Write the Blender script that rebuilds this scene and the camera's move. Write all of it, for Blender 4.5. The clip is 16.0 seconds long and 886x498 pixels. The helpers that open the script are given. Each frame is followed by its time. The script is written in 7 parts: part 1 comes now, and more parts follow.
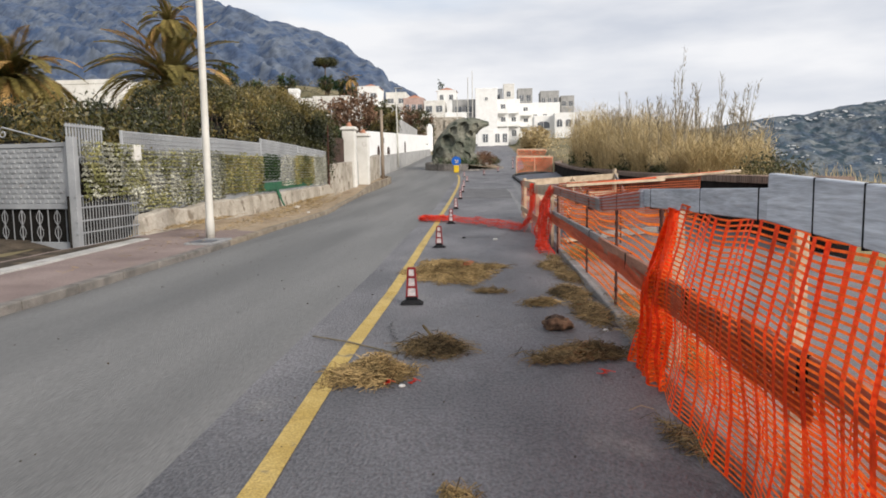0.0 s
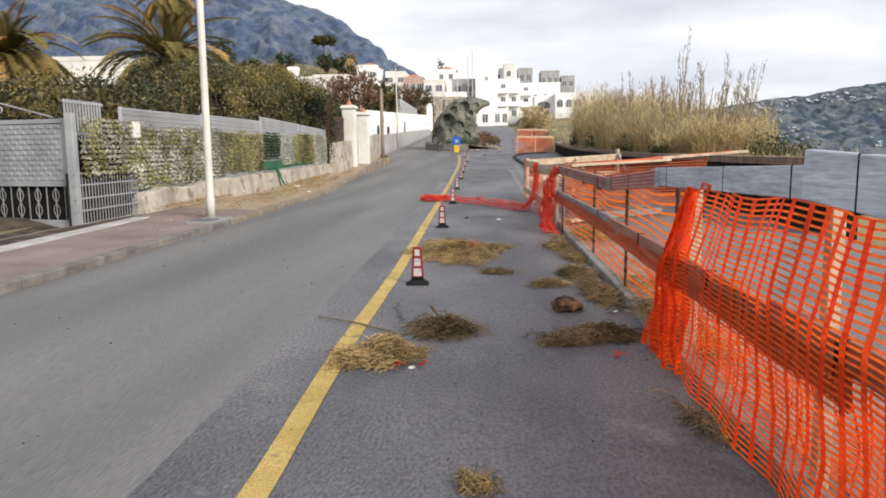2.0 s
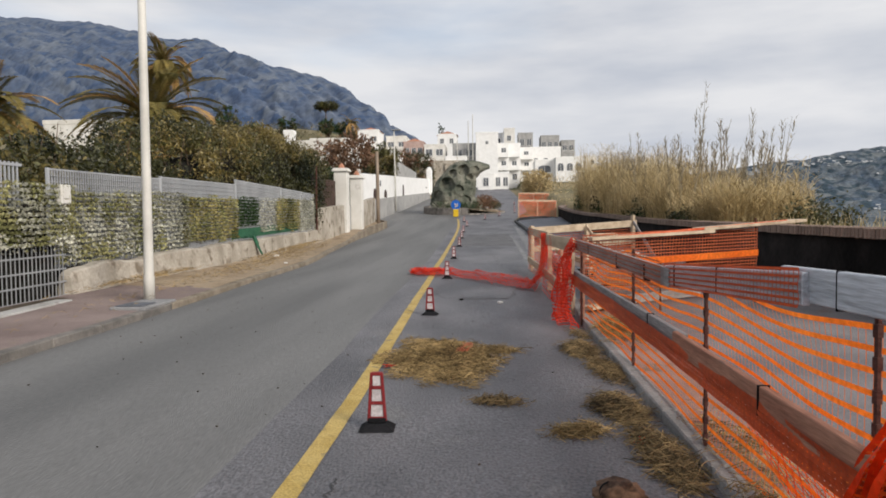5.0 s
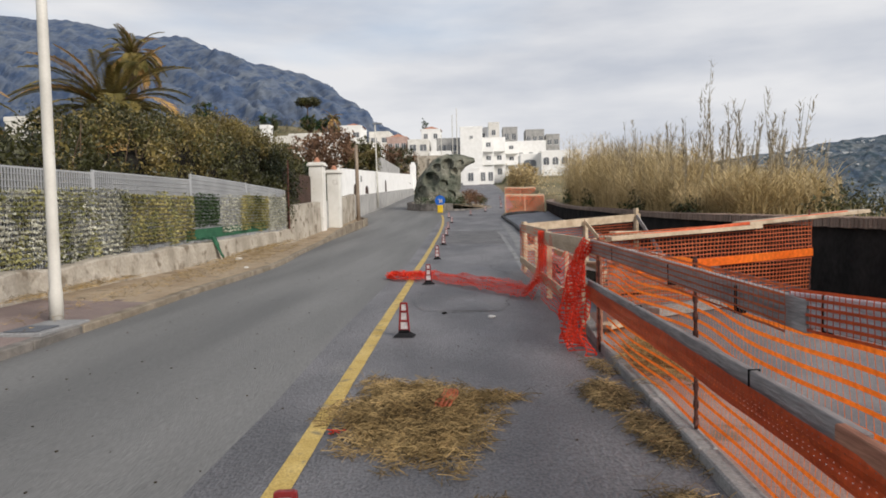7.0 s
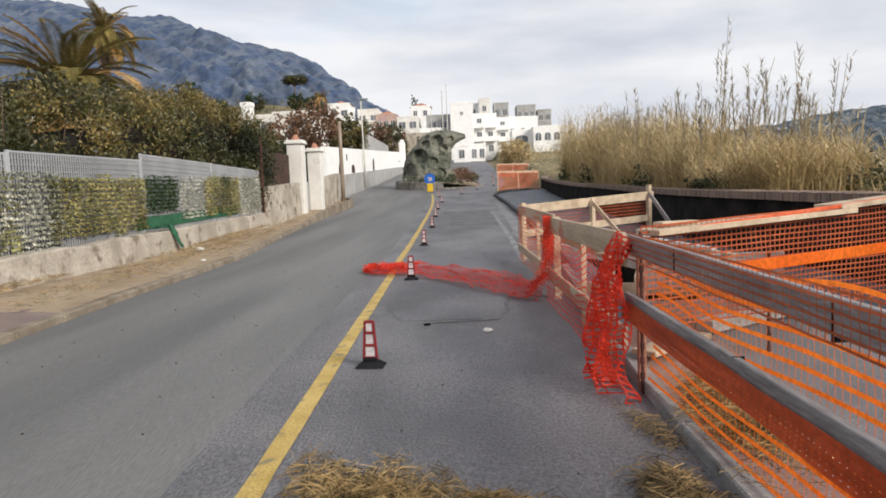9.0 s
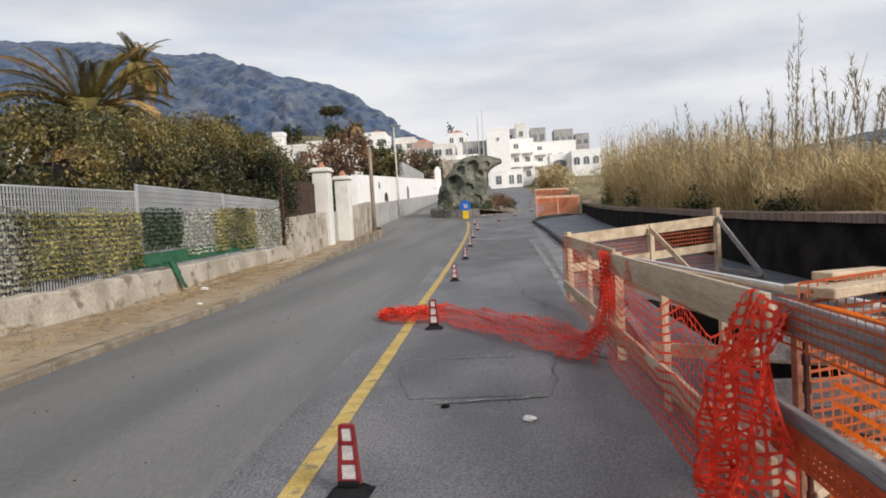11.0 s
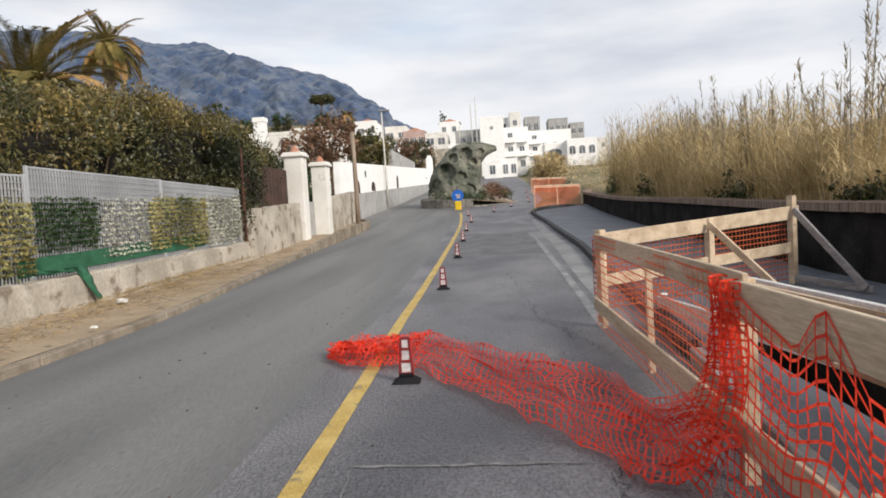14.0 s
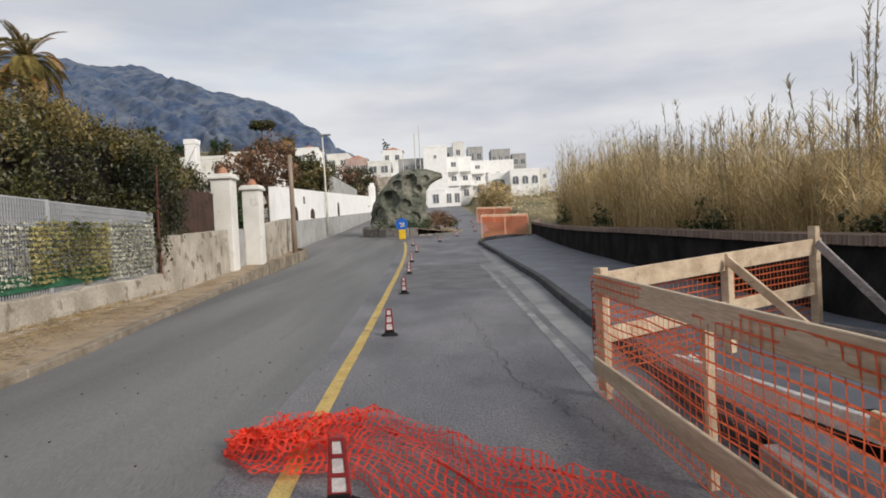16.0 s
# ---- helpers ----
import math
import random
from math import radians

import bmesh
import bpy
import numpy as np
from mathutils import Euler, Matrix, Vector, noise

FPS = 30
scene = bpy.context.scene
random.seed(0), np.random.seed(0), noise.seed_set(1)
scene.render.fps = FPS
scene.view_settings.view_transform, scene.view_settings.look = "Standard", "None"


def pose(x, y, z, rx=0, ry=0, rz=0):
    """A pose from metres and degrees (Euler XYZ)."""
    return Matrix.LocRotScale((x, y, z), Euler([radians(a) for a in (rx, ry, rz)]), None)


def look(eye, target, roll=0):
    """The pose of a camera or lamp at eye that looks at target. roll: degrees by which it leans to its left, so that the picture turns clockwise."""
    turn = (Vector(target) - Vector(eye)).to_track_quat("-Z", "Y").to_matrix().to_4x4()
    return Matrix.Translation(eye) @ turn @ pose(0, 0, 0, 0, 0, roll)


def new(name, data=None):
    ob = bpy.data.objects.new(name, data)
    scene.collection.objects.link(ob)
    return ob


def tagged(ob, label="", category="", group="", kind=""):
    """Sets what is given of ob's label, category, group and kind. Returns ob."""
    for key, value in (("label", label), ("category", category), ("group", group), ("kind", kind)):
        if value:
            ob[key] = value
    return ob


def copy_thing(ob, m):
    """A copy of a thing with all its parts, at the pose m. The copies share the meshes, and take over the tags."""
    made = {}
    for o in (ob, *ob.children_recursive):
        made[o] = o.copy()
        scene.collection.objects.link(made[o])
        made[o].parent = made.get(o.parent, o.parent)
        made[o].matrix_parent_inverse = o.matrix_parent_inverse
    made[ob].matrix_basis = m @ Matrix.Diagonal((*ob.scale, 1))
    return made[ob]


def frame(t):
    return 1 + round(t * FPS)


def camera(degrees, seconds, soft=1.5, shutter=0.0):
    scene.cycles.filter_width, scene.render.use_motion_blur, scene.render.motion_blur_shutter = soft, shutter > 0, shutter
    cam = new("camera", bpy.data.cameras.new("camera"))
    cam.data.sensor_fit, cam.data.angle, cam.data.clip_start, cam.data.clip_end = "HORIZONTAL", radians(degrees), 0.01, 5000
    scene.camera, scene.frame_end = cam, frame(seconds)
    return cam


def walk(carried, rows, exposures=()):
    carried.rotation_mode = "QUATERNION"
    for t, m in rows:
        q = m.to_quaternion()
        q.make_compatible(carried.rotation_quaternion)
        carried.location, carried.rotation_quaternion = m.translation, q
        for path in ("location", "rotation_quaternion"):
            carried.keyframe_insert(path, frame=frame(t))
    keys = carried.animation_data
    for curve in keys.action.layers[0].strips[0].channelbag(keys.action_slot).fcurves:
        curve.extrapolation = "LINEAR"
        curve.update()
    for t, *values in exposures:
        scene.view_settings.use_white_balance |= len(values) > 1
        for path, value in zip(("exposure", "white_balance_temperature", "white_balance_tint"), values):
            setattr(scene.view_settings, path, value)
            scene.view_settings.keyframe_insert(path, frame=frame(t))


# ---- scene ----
cam = camera(65.4, 16.0, 1.8)
PATH = [
    (0, (0.327, 0.006, 1.334), (0.177, 1.987, 1.103), -0.8),
    (0.5, (0.331, 0.022, 1.328), (0.184, 2.0, 1.072), -0.4),
    (1, (0.323, 0.04, 1.329), (0.108, 2.007, 1.033), -0.2),
    (1.5, (0.276, 0.048, 1.327), (0.099, 2.021, 1.052), -0.3),
    (2, (0.243, 0.105, 1.314), (0.097, 2.079, 1.027), -0.5),
    (2.5, (0.257, 0.221, 1.329), (0.151, 2.206, 1.108), -1.5),
    (3, (0.29, 0.587, 1.348), (0.018, 2.557, 1.141), -0.1),
    (3.5, (0.235, 1.007, 1.367), (0.117, 2.998, 1.22), 0.4),
    (4, (0.221, 1.517, 1.373), (0.042, 3.507, 1.279), -0.4),
    (4.2, (0.23, 1.707, 1.39), (0.055, 3.696, 1.276), 0.2),
    (6.3, (0.293, 3.596, 1.378), (0.194, 5.591, 1.284), -2.1),
    (6.5, (0.301, 3.808, 1.378), (0.161, 5.8, 1.275), -2.3),
    (7, (0.215, 4.349, 1.367), (0.106, 6.342, 1.248), -1.3),
    (7.5, (0.169, 4.74, 1.373), (0.08, 6.731, 1.208), -3.4),
    (8, (0.211, 5.201, 1.37), (0.06, 7.188, 1.204), -2.6),
    (8.5, (0.173, 5.695, 1.386), (0.18, 7.686, 1.201), -1.3),
    (9, (0.227, 6.306, 1.405), (0.138, 8.296, 1.222), -2.2),
    (9.5, (0.215, 6.779, 1.386), (0.104, 8.771, 1.243), -2.3),
    (10, (0.285, 7.384, 1.373), (0.112, 9.374, 1.281), -3.2),
    (10.2, (0.294, 7.533, 1.402), (0.088, 9.52, 1.304), -2.9),
    (12.3, (0.232, 9.493, 1.404), (0.054, 11.482, 1.302), -3.9),
    (12.5, (0.245, 9.674, 1.393), (-0.02, 11.653, 1.28), -3.3),
    (13, (0.183, 10.248, 1.389), (-0.032, 12.235, 1.309), -2.3),
    (13.5, (0.129, 10.712, 1.402), (-0.005, 12.703, 1.281), -3.2),
    (14, (0.108, 11.25, 1.406), (-0.071, 13.238, 1.278), -3.3),
    (14.5, (0.01, 11.717, 1.426), (-0.049, 13.712, 1.306), -3.1),
    (15, (-0.03, 12.236, 1.43), (-0.124, 14.231, 1.322), -1.9),
    (15.5, (-0.113, 12.649, 1.427), (-0.129, 14.648, 1.383), -3.2),
    (16, (-0.125, 13.147, 1.403), (-0.132, 15.146, 1.35), -2.8),
]
GRADE = 0.013


def up(p):
    """Road-plane coordinates to level world coordinates."""
    return (p[0], p[1], p[2] + GRADE * p[1])


walk(cam, [(t, look(up(eye), up(target), roll)) for t, eye, target, roll in PATH], [(0, 0.28), (1, 0.42), (1.5, 0.50), (2.5, 0.40), (3.5, 0.28), (4, 0.05), (6.5, 0.08), (7, 0.07), (7.5, 0.26), (8, 0.32), (9, 0.27), (10, 0.15), (13, 0.22), (13.5, 0.28), (14.5, 0.30), (15.5, 0.03), (16, 0.02)])

# ---- world ----
world = bpy.data.worlds.new("sky")
scene.world = world
world.use_nodes = True
wn, wl = world.node_tree.nodes, world.node_tree.links
wn.clear()
SUN_EL, SUN_AZ = radians(29), radians(131)      # azimuth clockwise from +y
w_out = wn.new("ShaderNodeOutputWorld")
w_mix = wn.new("ShaderNodeMixShader")
w_sky = wn.new("ShaderNodeTexSky")
w_sky.sky_type, w_sky.sun_disc, w_sky.sun_elevation, w_sky.sun_rotation = "NISHITA", False, SUN_EL, SUN_AZ
w_bg1, w_bg2 = wn.new("ShaderNodeBackground"), wn.new("ShaderNodeBackground")
w_bg1.inputs["Strength"].default_value = 0.13
w_tc, w_map = wn.new("ShaderNodeTexCoord"), wn.new("ShaderNodeMapping")
w_map.inputs["Scale"].default_value = (1.0, 1.0, 4.2)
w_map.inputs["Rotation"].default_value = (0, radians(6), 0)
w_noise, w_noise2 = wn.new("ShaderNodeTexNoise"), wn.new("ShaderNodeTexNoise")
w_noise.inputs["Scale"].default_value, w_noise.inputs["Detail"].default_value = 3.3, 8
w_noise2.inputs["Scale"].default_value, w_noise2.inputs["Detail"].default_value = 1.3, 6
w_r1, w_r2 = wn.new("ShaderNodeValToRGB"), wn.new("ShaderNodeValToRGB")
w_r1.color_ramp.elements[0].position, w_r1.color_ramp.elements[1].position = 0.36, 0.52
w_r1.color_ramp.elements[0].color, w_r1.color_ramp.elements[1].color = (0.45, 0.45, 0.45, 1), (1, 1, 1, 1)
w_r2.color_ramp.elements[0].position, w_r2.color_ramp.elements[1].position = 0.34, 0.64
w_r2.color_ramp.elements[0].color, w_r2.color_ramp.elements[1].color = (0.60, 0.635, 0.71, 1), (0.86, 0.865, 0.89, 1)
w_bg2.inputs["Strength"].default_value = 0.88
wl.new(w_tc.outputs["Generated"], w_map.inputs["Vector"])
wl.new(w_map.outputs["Vector"], w_noise.inputs["Vector"])
wl.new(w_map.outputs["Vector"], w_noise2.inputs["Vector"])
wl.new(w_noise2.outputs["Fac"], w_r1.inputs["Fac"])
wl.new(w_noise.outputs["Fac"], w_r2.inputs["Fac"])
wl.new(w_sky.outputs["Color"], w_bg1.inputs["Color"])
wl.new(w_r2.outputs["Color"], w_bg2.inputs["Color"])
wl.new(w_r1.outputs["Color"], w_mix.inputs["Fac"])
wl.new(w_bg1.outputs["Background"], w_mix.inputs[1])
wl.new(w_bg2.outputs["Background"], w_mix.inputs[2])
wl.new(w_mix.outputs["Shader"], w_out.inputs["Surface"])
sun = new("sun", bpy.data.lights.new("sun", "SUN"))
sun.data.energy, sun.data.angle, sun.data.color = 3.2, radians(20), (1.0, 0.925, 0.83)
_sd = Vector((math.sin(SUN_AZ) * math.cos(SUN_EL), math.cos(SUN_AZ) * math.cos(SUN_EL), math.sin(SUN_EL)))
sun.matrix_world = look(_sd * 50, (0, 0, 0))


# ---- materials ----
def mat(name, c1, c2, scale=3.0, rough=0.8, bump=0.3, fine=60.0, metal=0.0, spots=None, ramp=(0.35, 0.65), rnd=0.0, thin=0.0, dist=0.02, stretch=None, grain=0.55, spec=0.25):
    """Two-scale procedural surface: broad patches between two colours, fine grain in colour and relief."""
    m = bpy.data.materials.new(name)
    m.use_nodes = True
    n, l = m.node_tree.nodes, m.node_tree.links
    b = n["Principled BSDF"]
    tc = n.new("ShaderNodeTexCoord")
    vec = tc.outputs["Object"]
    if stretch:
        mp = n.new("ShaderNodeMapping")
        mp.inputs["Scale"].default_value = stretch
        l.new(vec, mp.inputs["Vector"])
        vec = mp.outputs["Vector"]
    big, small = n.new("ShaderNodeTexNoise"), n.new("ShaderNodeTexNoise")
    big.inputs["Scale"].default_value, big.inputs["Detail"].default_value = scale, 8
    small.inputs["Scale"].default_value, small.inputs["Detail"].default_value = fine, 4
    l.new(vec, big.inputs["Vector"]), l.new(vec, small.inputs["Vector"])
    r = n.new("ShaderNodeValToRGB")
    r.color_ramp.elements[0].position, r.color_ramp.elements[1].position = ramp
    r.color_ramp.elements[0].color, r.color_ramp.elements[1].color = (*c1, 1), (*c2, 1)
    l.new(big.outputs["Fac"], r.inputs["Fac"])
    col = r.outputs["Color"]
    if spots:
        sr = n.new("ShaderNodeValToRGB")
        sr.color_ramp.elements[0].position, sr.color_ramp.elements[1].position = spots[1], spots[1] + 0.08
        sr.color_ramp.elements[0].color, sr.color_ramp.elements[1].color = (0, 0, 0, 1), (1, 1, 1, 1)
        sn = n.new("ShaderNodeTexNoise")
        sn.inputs["Scale"].default_value, sn.inputs["Detail"].default_value = spots[2], 6
        l.new(vec, sn.inputs["Vector"])
        l.new(sn.outputs["Fac"], sr.inputs["Fac"])
        mx = n.new("ShaderNodeMix")
        mx.data_type = "RGBA"
        l.new(sr.outputs["Color"], mx.inputs[0]), l.new(col, mx.inputs[6])
        mx.inputs[7].default_value = (*spots[0], 1)
        col = mx.outputs[2]
    g = n.new("ShaderNodeMix")
    g.data_type, g.blend_type = "RGBA", "MULTIPLY"
    g.inputs[0].default_value = grain
    gr = n.new("ShaderNodeValToRGB")
    gr.color_ramp.elements[0].position, gr.color_ramp.elements[1].position = 0.3, 0.7
    gr.color_ramp.elements[0].color, gr.color_ramp.elements[1].color = (0.55, 0.55, 0.55, 1), (1.3, 1.3, 1.3, 1)
    l.new(small.outputs["Fac"], gr.inputs["Fac"])
    l.new(col, g.inputs[6]), l.new(gr.outputs["Color"], g.inputs[7])
    col = g.outputs[2]
    if rnd:
        gi, hs, mr = n.new("ShaderNodeNewGeometry"), n.new("ShaderNodeHueSaturation"), n.new("ShaderNodeMapRange")
        oi, ad, fr = n.new("ShaderNodeObjectInfo"), n.new("ShaderNodeMath"), n.new("ShaderNodeMath")
        ad.operation, fr.operation = "ADD", "FRACT"
        l.new(gi.outputs["Random Per Island"], ad.inputs[0]), l.new(oi.outputs["Random"], ad.inputs[1])
        l.new(ad.outputs[0], fr.inputs[0])
        mr.inputs["To Min"].default_value, mr.inputs["To Max"].default_value = 1 - rnd, 1 + rnd
        l.new(fr.outputs[0], mr.inputs["Value"])
        l.new(mr.outputs["Result"], hs.inputs["Value"]), l.new(col, hs.inputs["Color"])
        col = hs.outputs["Color"]
    l.new(col, b.inputs["Base Color"])
    b.inputs["Roughness"].default_value, b.inputs["Metallic"].default_value = rough, metal
    b.inputs["Specular IOR Level"].default_value = spec
    if bump:
        bp = n.new("ShaderNodeBump")
        bp.inputs["Strength"].default_value, bp.inputs["Distance"].default_value = bump, dist
        l.new(small.outputs["Fac"], bp.inputs["Height"])
        l.new(bp.outputs["Normal"], b.inputs["Normal"])
    if thin:
        tr, ms = n.new("ShaderNodeBsdfTranslucent"), n.new("ShaderNodeMixShader")
        ms.inputs["Fac"].default_value = thin
        l.new(col, tr.inputs["Color"]), l.new(b.outputs["BSDF"], ms.inputs[1]), l.new(tr.outputs["BSDF"], ms.inputs[2])
        l.new(ms.outputs["Shader"], n["Material Output"].inputs["Surface"])
    return m


M_ROAD = mat("old_asphalt", (0.116, 0.116, 0.114), (0.178, 0.176, 0.171), 0.9, 0.72, 0.35, 150, spots=((0.128, 0.128, 0.126), 0.68, 1.7), stretch=(1.0, 0.09, 1.0), grain=0.6, spec=0.4)
M_LANE = mat("coarse_asphalt", (0.094, 0.094, 0.102), (0.186, 0.181, 0.190), 0.9, 0.62, 1.0, 60, spots=((0.18, 0.176, 0.174), 0.62, 1.6), stretch=(1.0, 0.6, 1.0), grain=1.0, spec=0.5)
M_PATCH = mat("patched_asphalt", (0.108, 0.108, 0.114), (0.172, 0.170, 0.174), 1.5, 0.8, 0.8, 80, grain=0.9)
M_DARKPAVE = mat("dark_pavement", (0.072, 0.080, 0.098), (0.125, 0.134, 0.155), 1.2, 0.6, 0.4, 70, spec=0.5)
M_CRACK = mat("crack_shadow", (0.045, 0.045, 0.047), (0.085, 0.084, 0.085), 6, 0.9, 0.3, 60, spec=0.1)
M_YELLOW = mat("road_paint_yellow", (0.44, 0.305, 0.085), (0.56, 0.41, 0.145), 4, 0.7, 0.4, 90, spots=((0.26, 0.21, 0.115), 0.60, 7), grain=0.75)
M_WHITELINE = mat("worn_white_paint", (0.17, 0.17, 0.17), (0.29, 0.29, 0.29), 3, 0.75, 0.3, 110, spots=((0.16, 0.16, 0.16), 0.58, 5))
M_KERB = mat("kerb_stone", (0.13, 0.12, 0.11), (0.23, 0.21, 0.19), 4, 0.85, 0.5, 70, rnd=0.15)
M_PALEKERB = mat("pale_concrete_kerb", (0.20, 0.195, 0.19), (0.31, 0.30, 0.29), 3, 0.85, 0.5, 60, rnd=0.12, spots=((0.15, 0.14, 0.13), 0.62, 5))
M_DARKKERB = mat("lava_kerb_stone", (0.035, 0.035, 0.038), (0.075, 0.075, 0.08), 4, 0.8, 0.5, 60, rnd=0.15)
M_TILE = mat("red_paving", (0.20, 0.15, 0.137), (0.29, 0.225, 0.205), 1.2, 0.85, 0.4, 70, rnd=0.10, spots=((0.25, 0.20, 0.16), 0.6, 3))
M_SAND = mat("sandy_dirt", (0.27, 0.20, 0.13), (0.38, 0.30, 0.21), 1.5, 0.95, 0.6, 60, spots=((0.17, 0.14, 0.10), 0.6, 4))
M_PINK = mat("pinkish_concrete", (0.24, 0.147, 0.123), (0.32, 0.215, 0.185), 1.4, 0.9, 0.4, 60, spots=((0.20, 0.135, 0.10), 0.6, 3.5))
M_SLAB = mat("grey_concrete", (0.20, 0.20, 0.205), (0.29, 0.29, 0.29), 1.4, 0.9, 0.4, 60, rnd=0.08)
M_WALL = mat("rough_plaster", (0.30, 0.265, 0.215), (0.47, 0.425, 0.36), 1.4, 0.95, 0.7, 18, spots=((0.20, 0.165, 0.125), 0.56, 2.6), grain=0.4)
M_WHITE = mat("white_plaster", (0.76, 0.755, 0.735), (0.84, 0.835, 0.82), 1.5, 0.9, 0.15, 30, spots=((0.60, 0.58, 0.54), 0.68, 2.5), grain=0.12)
M_CREAM = mat("cream_plaster", (0.62, 0.60, 0.55), (0.74, 0.72, 0.68), 1.2, 0.9, 0.2, 30, spots=((0.50, 0.47, 0.42), 0.64, 2.2), grain=0.15)
M_GREYPL = mat("grey_plaster", (0.30, 0.30, 0.29), (0.40, 0.39, 0.38), 1.2, 0.9, 0.3, 30, spots=((0.23, 0.22, 0.21), 0.62, 1.6), grain=0.25)
M_FENCE = mat("galvanised_panel", (0.33, 0.34, 0.355), (0.42, 0.43, 0.445), 1.2, 0.55, 0.05, 40, metal=0.15, grain=0.12)
M_SHEET = mat("grey_screen_sheet", (0.235, 0.245, 0.255), (0.32, 0.33, 0.335), 0.8, 0.7, 0.1, 30, grain=0.15)
M_GATE = mat("grey_painted_metal", (0.25, 0.26, 0.27), (0.35, 0.36, 0.37), 2, 0.5, 0.05, 40, metal=0.1, grain=0.15, spots=((0.24, 0.22, 0.20), 0.66, 5))
# Near-black for shade inside recesses and hedges; one clod shares it.
M_DARK = mat("recess_shade_and_clod", (0.012, 0.011, 0.010), (0.025, 0.023, 0.02), 3, 0.9, 0.3, 40, spec=0.05)
M_POLE = mat("cream_painted_steel", (0.50, 0.48, 0.435), (0.61, 0.59, 0.54), 2, 0.45, 0.05, 40, spots=((0.42, 0.37, 0.31), 0.70, 5), grain=0.12)
M_BOARD = mat("new_pine_board", (0.40, 0.305, 0.21), (0.57, 0.455, 0.33), 1.4, 0.75, 0.2, 16, rnd=0.12, spots=((0.30, 0.21, 0.145), 0.66, 2.5), stretch=(5, 0.5, 5), grain=0.4)
M_OLDBOARD = mat("weathered_board", (0.21, 0.195, 0.195), (0.33, 0.31, 0.305), 2.5, 0.85, 0.4, 14, rnd=0.1, spots=((0.17, 0.15, 0.14), 0.66, 3), stretch=(5, 0.6, 5))
M_REDBOARD = mat("reddish_board", (0.30, 0.13, 0.085), (0.42, 0.21, 0.14), 2.5, 0.8, 0.3, 14, rnd=0.1, spots=((0.20, 0.12, 0.10), 0.64, 3), stretch=(5, 0.6, 5))
M_ORANGE = mat("orange_netting", (0.84, 0.050, 0.008), (0.92, 0.085, 0.011), 2, 0.45, 0.05, 30, thin=0.4)
# Rungs share the orange plastic; sunlit brightness is put into this paler colour.
M_ORANGESUN = mat("sunlit_orange_netting", (0.92, 0.13, 0.016), (0.96, 0.18, 0.026), 2, 0.45, 0.05, 30, thin=0.38)
# Dull brown netting; for the footway barrier the brown also holds its shade.
M_DULLSHADENET = mat("dull_shaded_netting", (0.34, 0.07, 0.025), (0.48, 0.12, 0.045), 2, 0.6, 0.05, 30, thin=0.2)
M_AMBER = mat("amber_netting", (0.84, 0.165, 0.015), (0.92, 0.225, 0.026), 2, 0.5, 0.05, 30, thin=0.4)
M_RED = mat("red_netting", (0.74, 0.045, 0.022), (0.90, 0.085, 0.04), 2, 0.45, 0.05, 30, thin=0.4)
M_FADED = mat("faded_orange_netting", (0.70, 0.13, 0.05), (0.82, 0.20, 0.09), 2, 0.6, 0.05, 30, thin=0.3)
M_REBAR = mat("rusty_rebar", (0.07, 0.035, 0.03), (0.16, 0.07, 0.055), 9, 0.8, 0.4, 60, metal=0.4)
M_STRAW = mat("dry_straw", (0.15, 0.10, 0.042), (0.36, 0.255, 0.118), 3, 0.85, 0.1, 40, rnd=0.8)
M_STRAWDARK = mat("dark_straw", (0.075, 0.053, 0.027), (0.29, 0.205, 0.10), 3, 0.85, 0.1, 40, rnd=0.85)
M_REED = mat("dry_reed", (0.42, 0.315, 0.15), (0.64, 0.515, 0.30), 0.6, 0.8, 0.1, 20, rnd=0.35, thin=0.3)
M_REEDTOP = mat("reed_plume", (0.25, 0.21, 0.145), (0.40, 0.345, 0.25), 0.6, 0.9, 0.1, 20, rnd=0.25, thin=0.2)
M_LEAF = mat("hedge_leaf", (0.015, 0.021, 0.008), (0.098, 0.092, 0.028), 0.45, 0.45, 0.1, 20, rnd=0.55, thin=0.2, spec=0.45)
# Golden foliage; across the hedge this gold also stands for sunlit leaves.
M_LEAFGOLD = mat("golden_sunlit_leaf", (0.068, 0.062, 0.018), (0.265, 0.20, 0.066), 0.5, 0.45, 0.1, 20, rnd=0.5, thin=0.25, spec=0.45)
M_LEAFGREEN = mat("green_leaf", (0.018, 0.045, 0.014), (0.05, 0.085, 0.028), 0.8, 0.55, 0.1, 20, rnd=0.4, thin=0.2)
M_IVYGREY = mat("faded_screen_leaf", (0.24, 0.24, 0.18), (0.58, 0.57, 0.48), 0.8, 0.7, 0.1, 20, rnd=0.4, thin=0.15)
M_IVYGREEN = mat("green_screen_leaf", (0.12, 0.125, 0.045), (0.37, 0.35, 0.16), 1.0, 0.7, 0.1, 20, rnd=0.4, thin=0.15)
M_IVYGOLD = mat("yellowed_screen_leaf", (0.18, 0.16, 0.06), (0.47, 0.41, 0.18), 1.0, 0.7, 0.1, 20, rnd=0.4, thin=0.15)
M_RUST = mat("rust_brown_leaf", (0.12, 0.068, 0.042), (0.25, 0.145, 0.088), 0.8, 0.7, 0.1, 20, rnd=0.4, thin=0.2)
M_PALM = mat("palm_frond", (0.09, 0.085, 0.025), (0.26, 0.20, 0.065), 0.5, 0.6, 0.1, 20, rnd=0.4, thin=0.2)
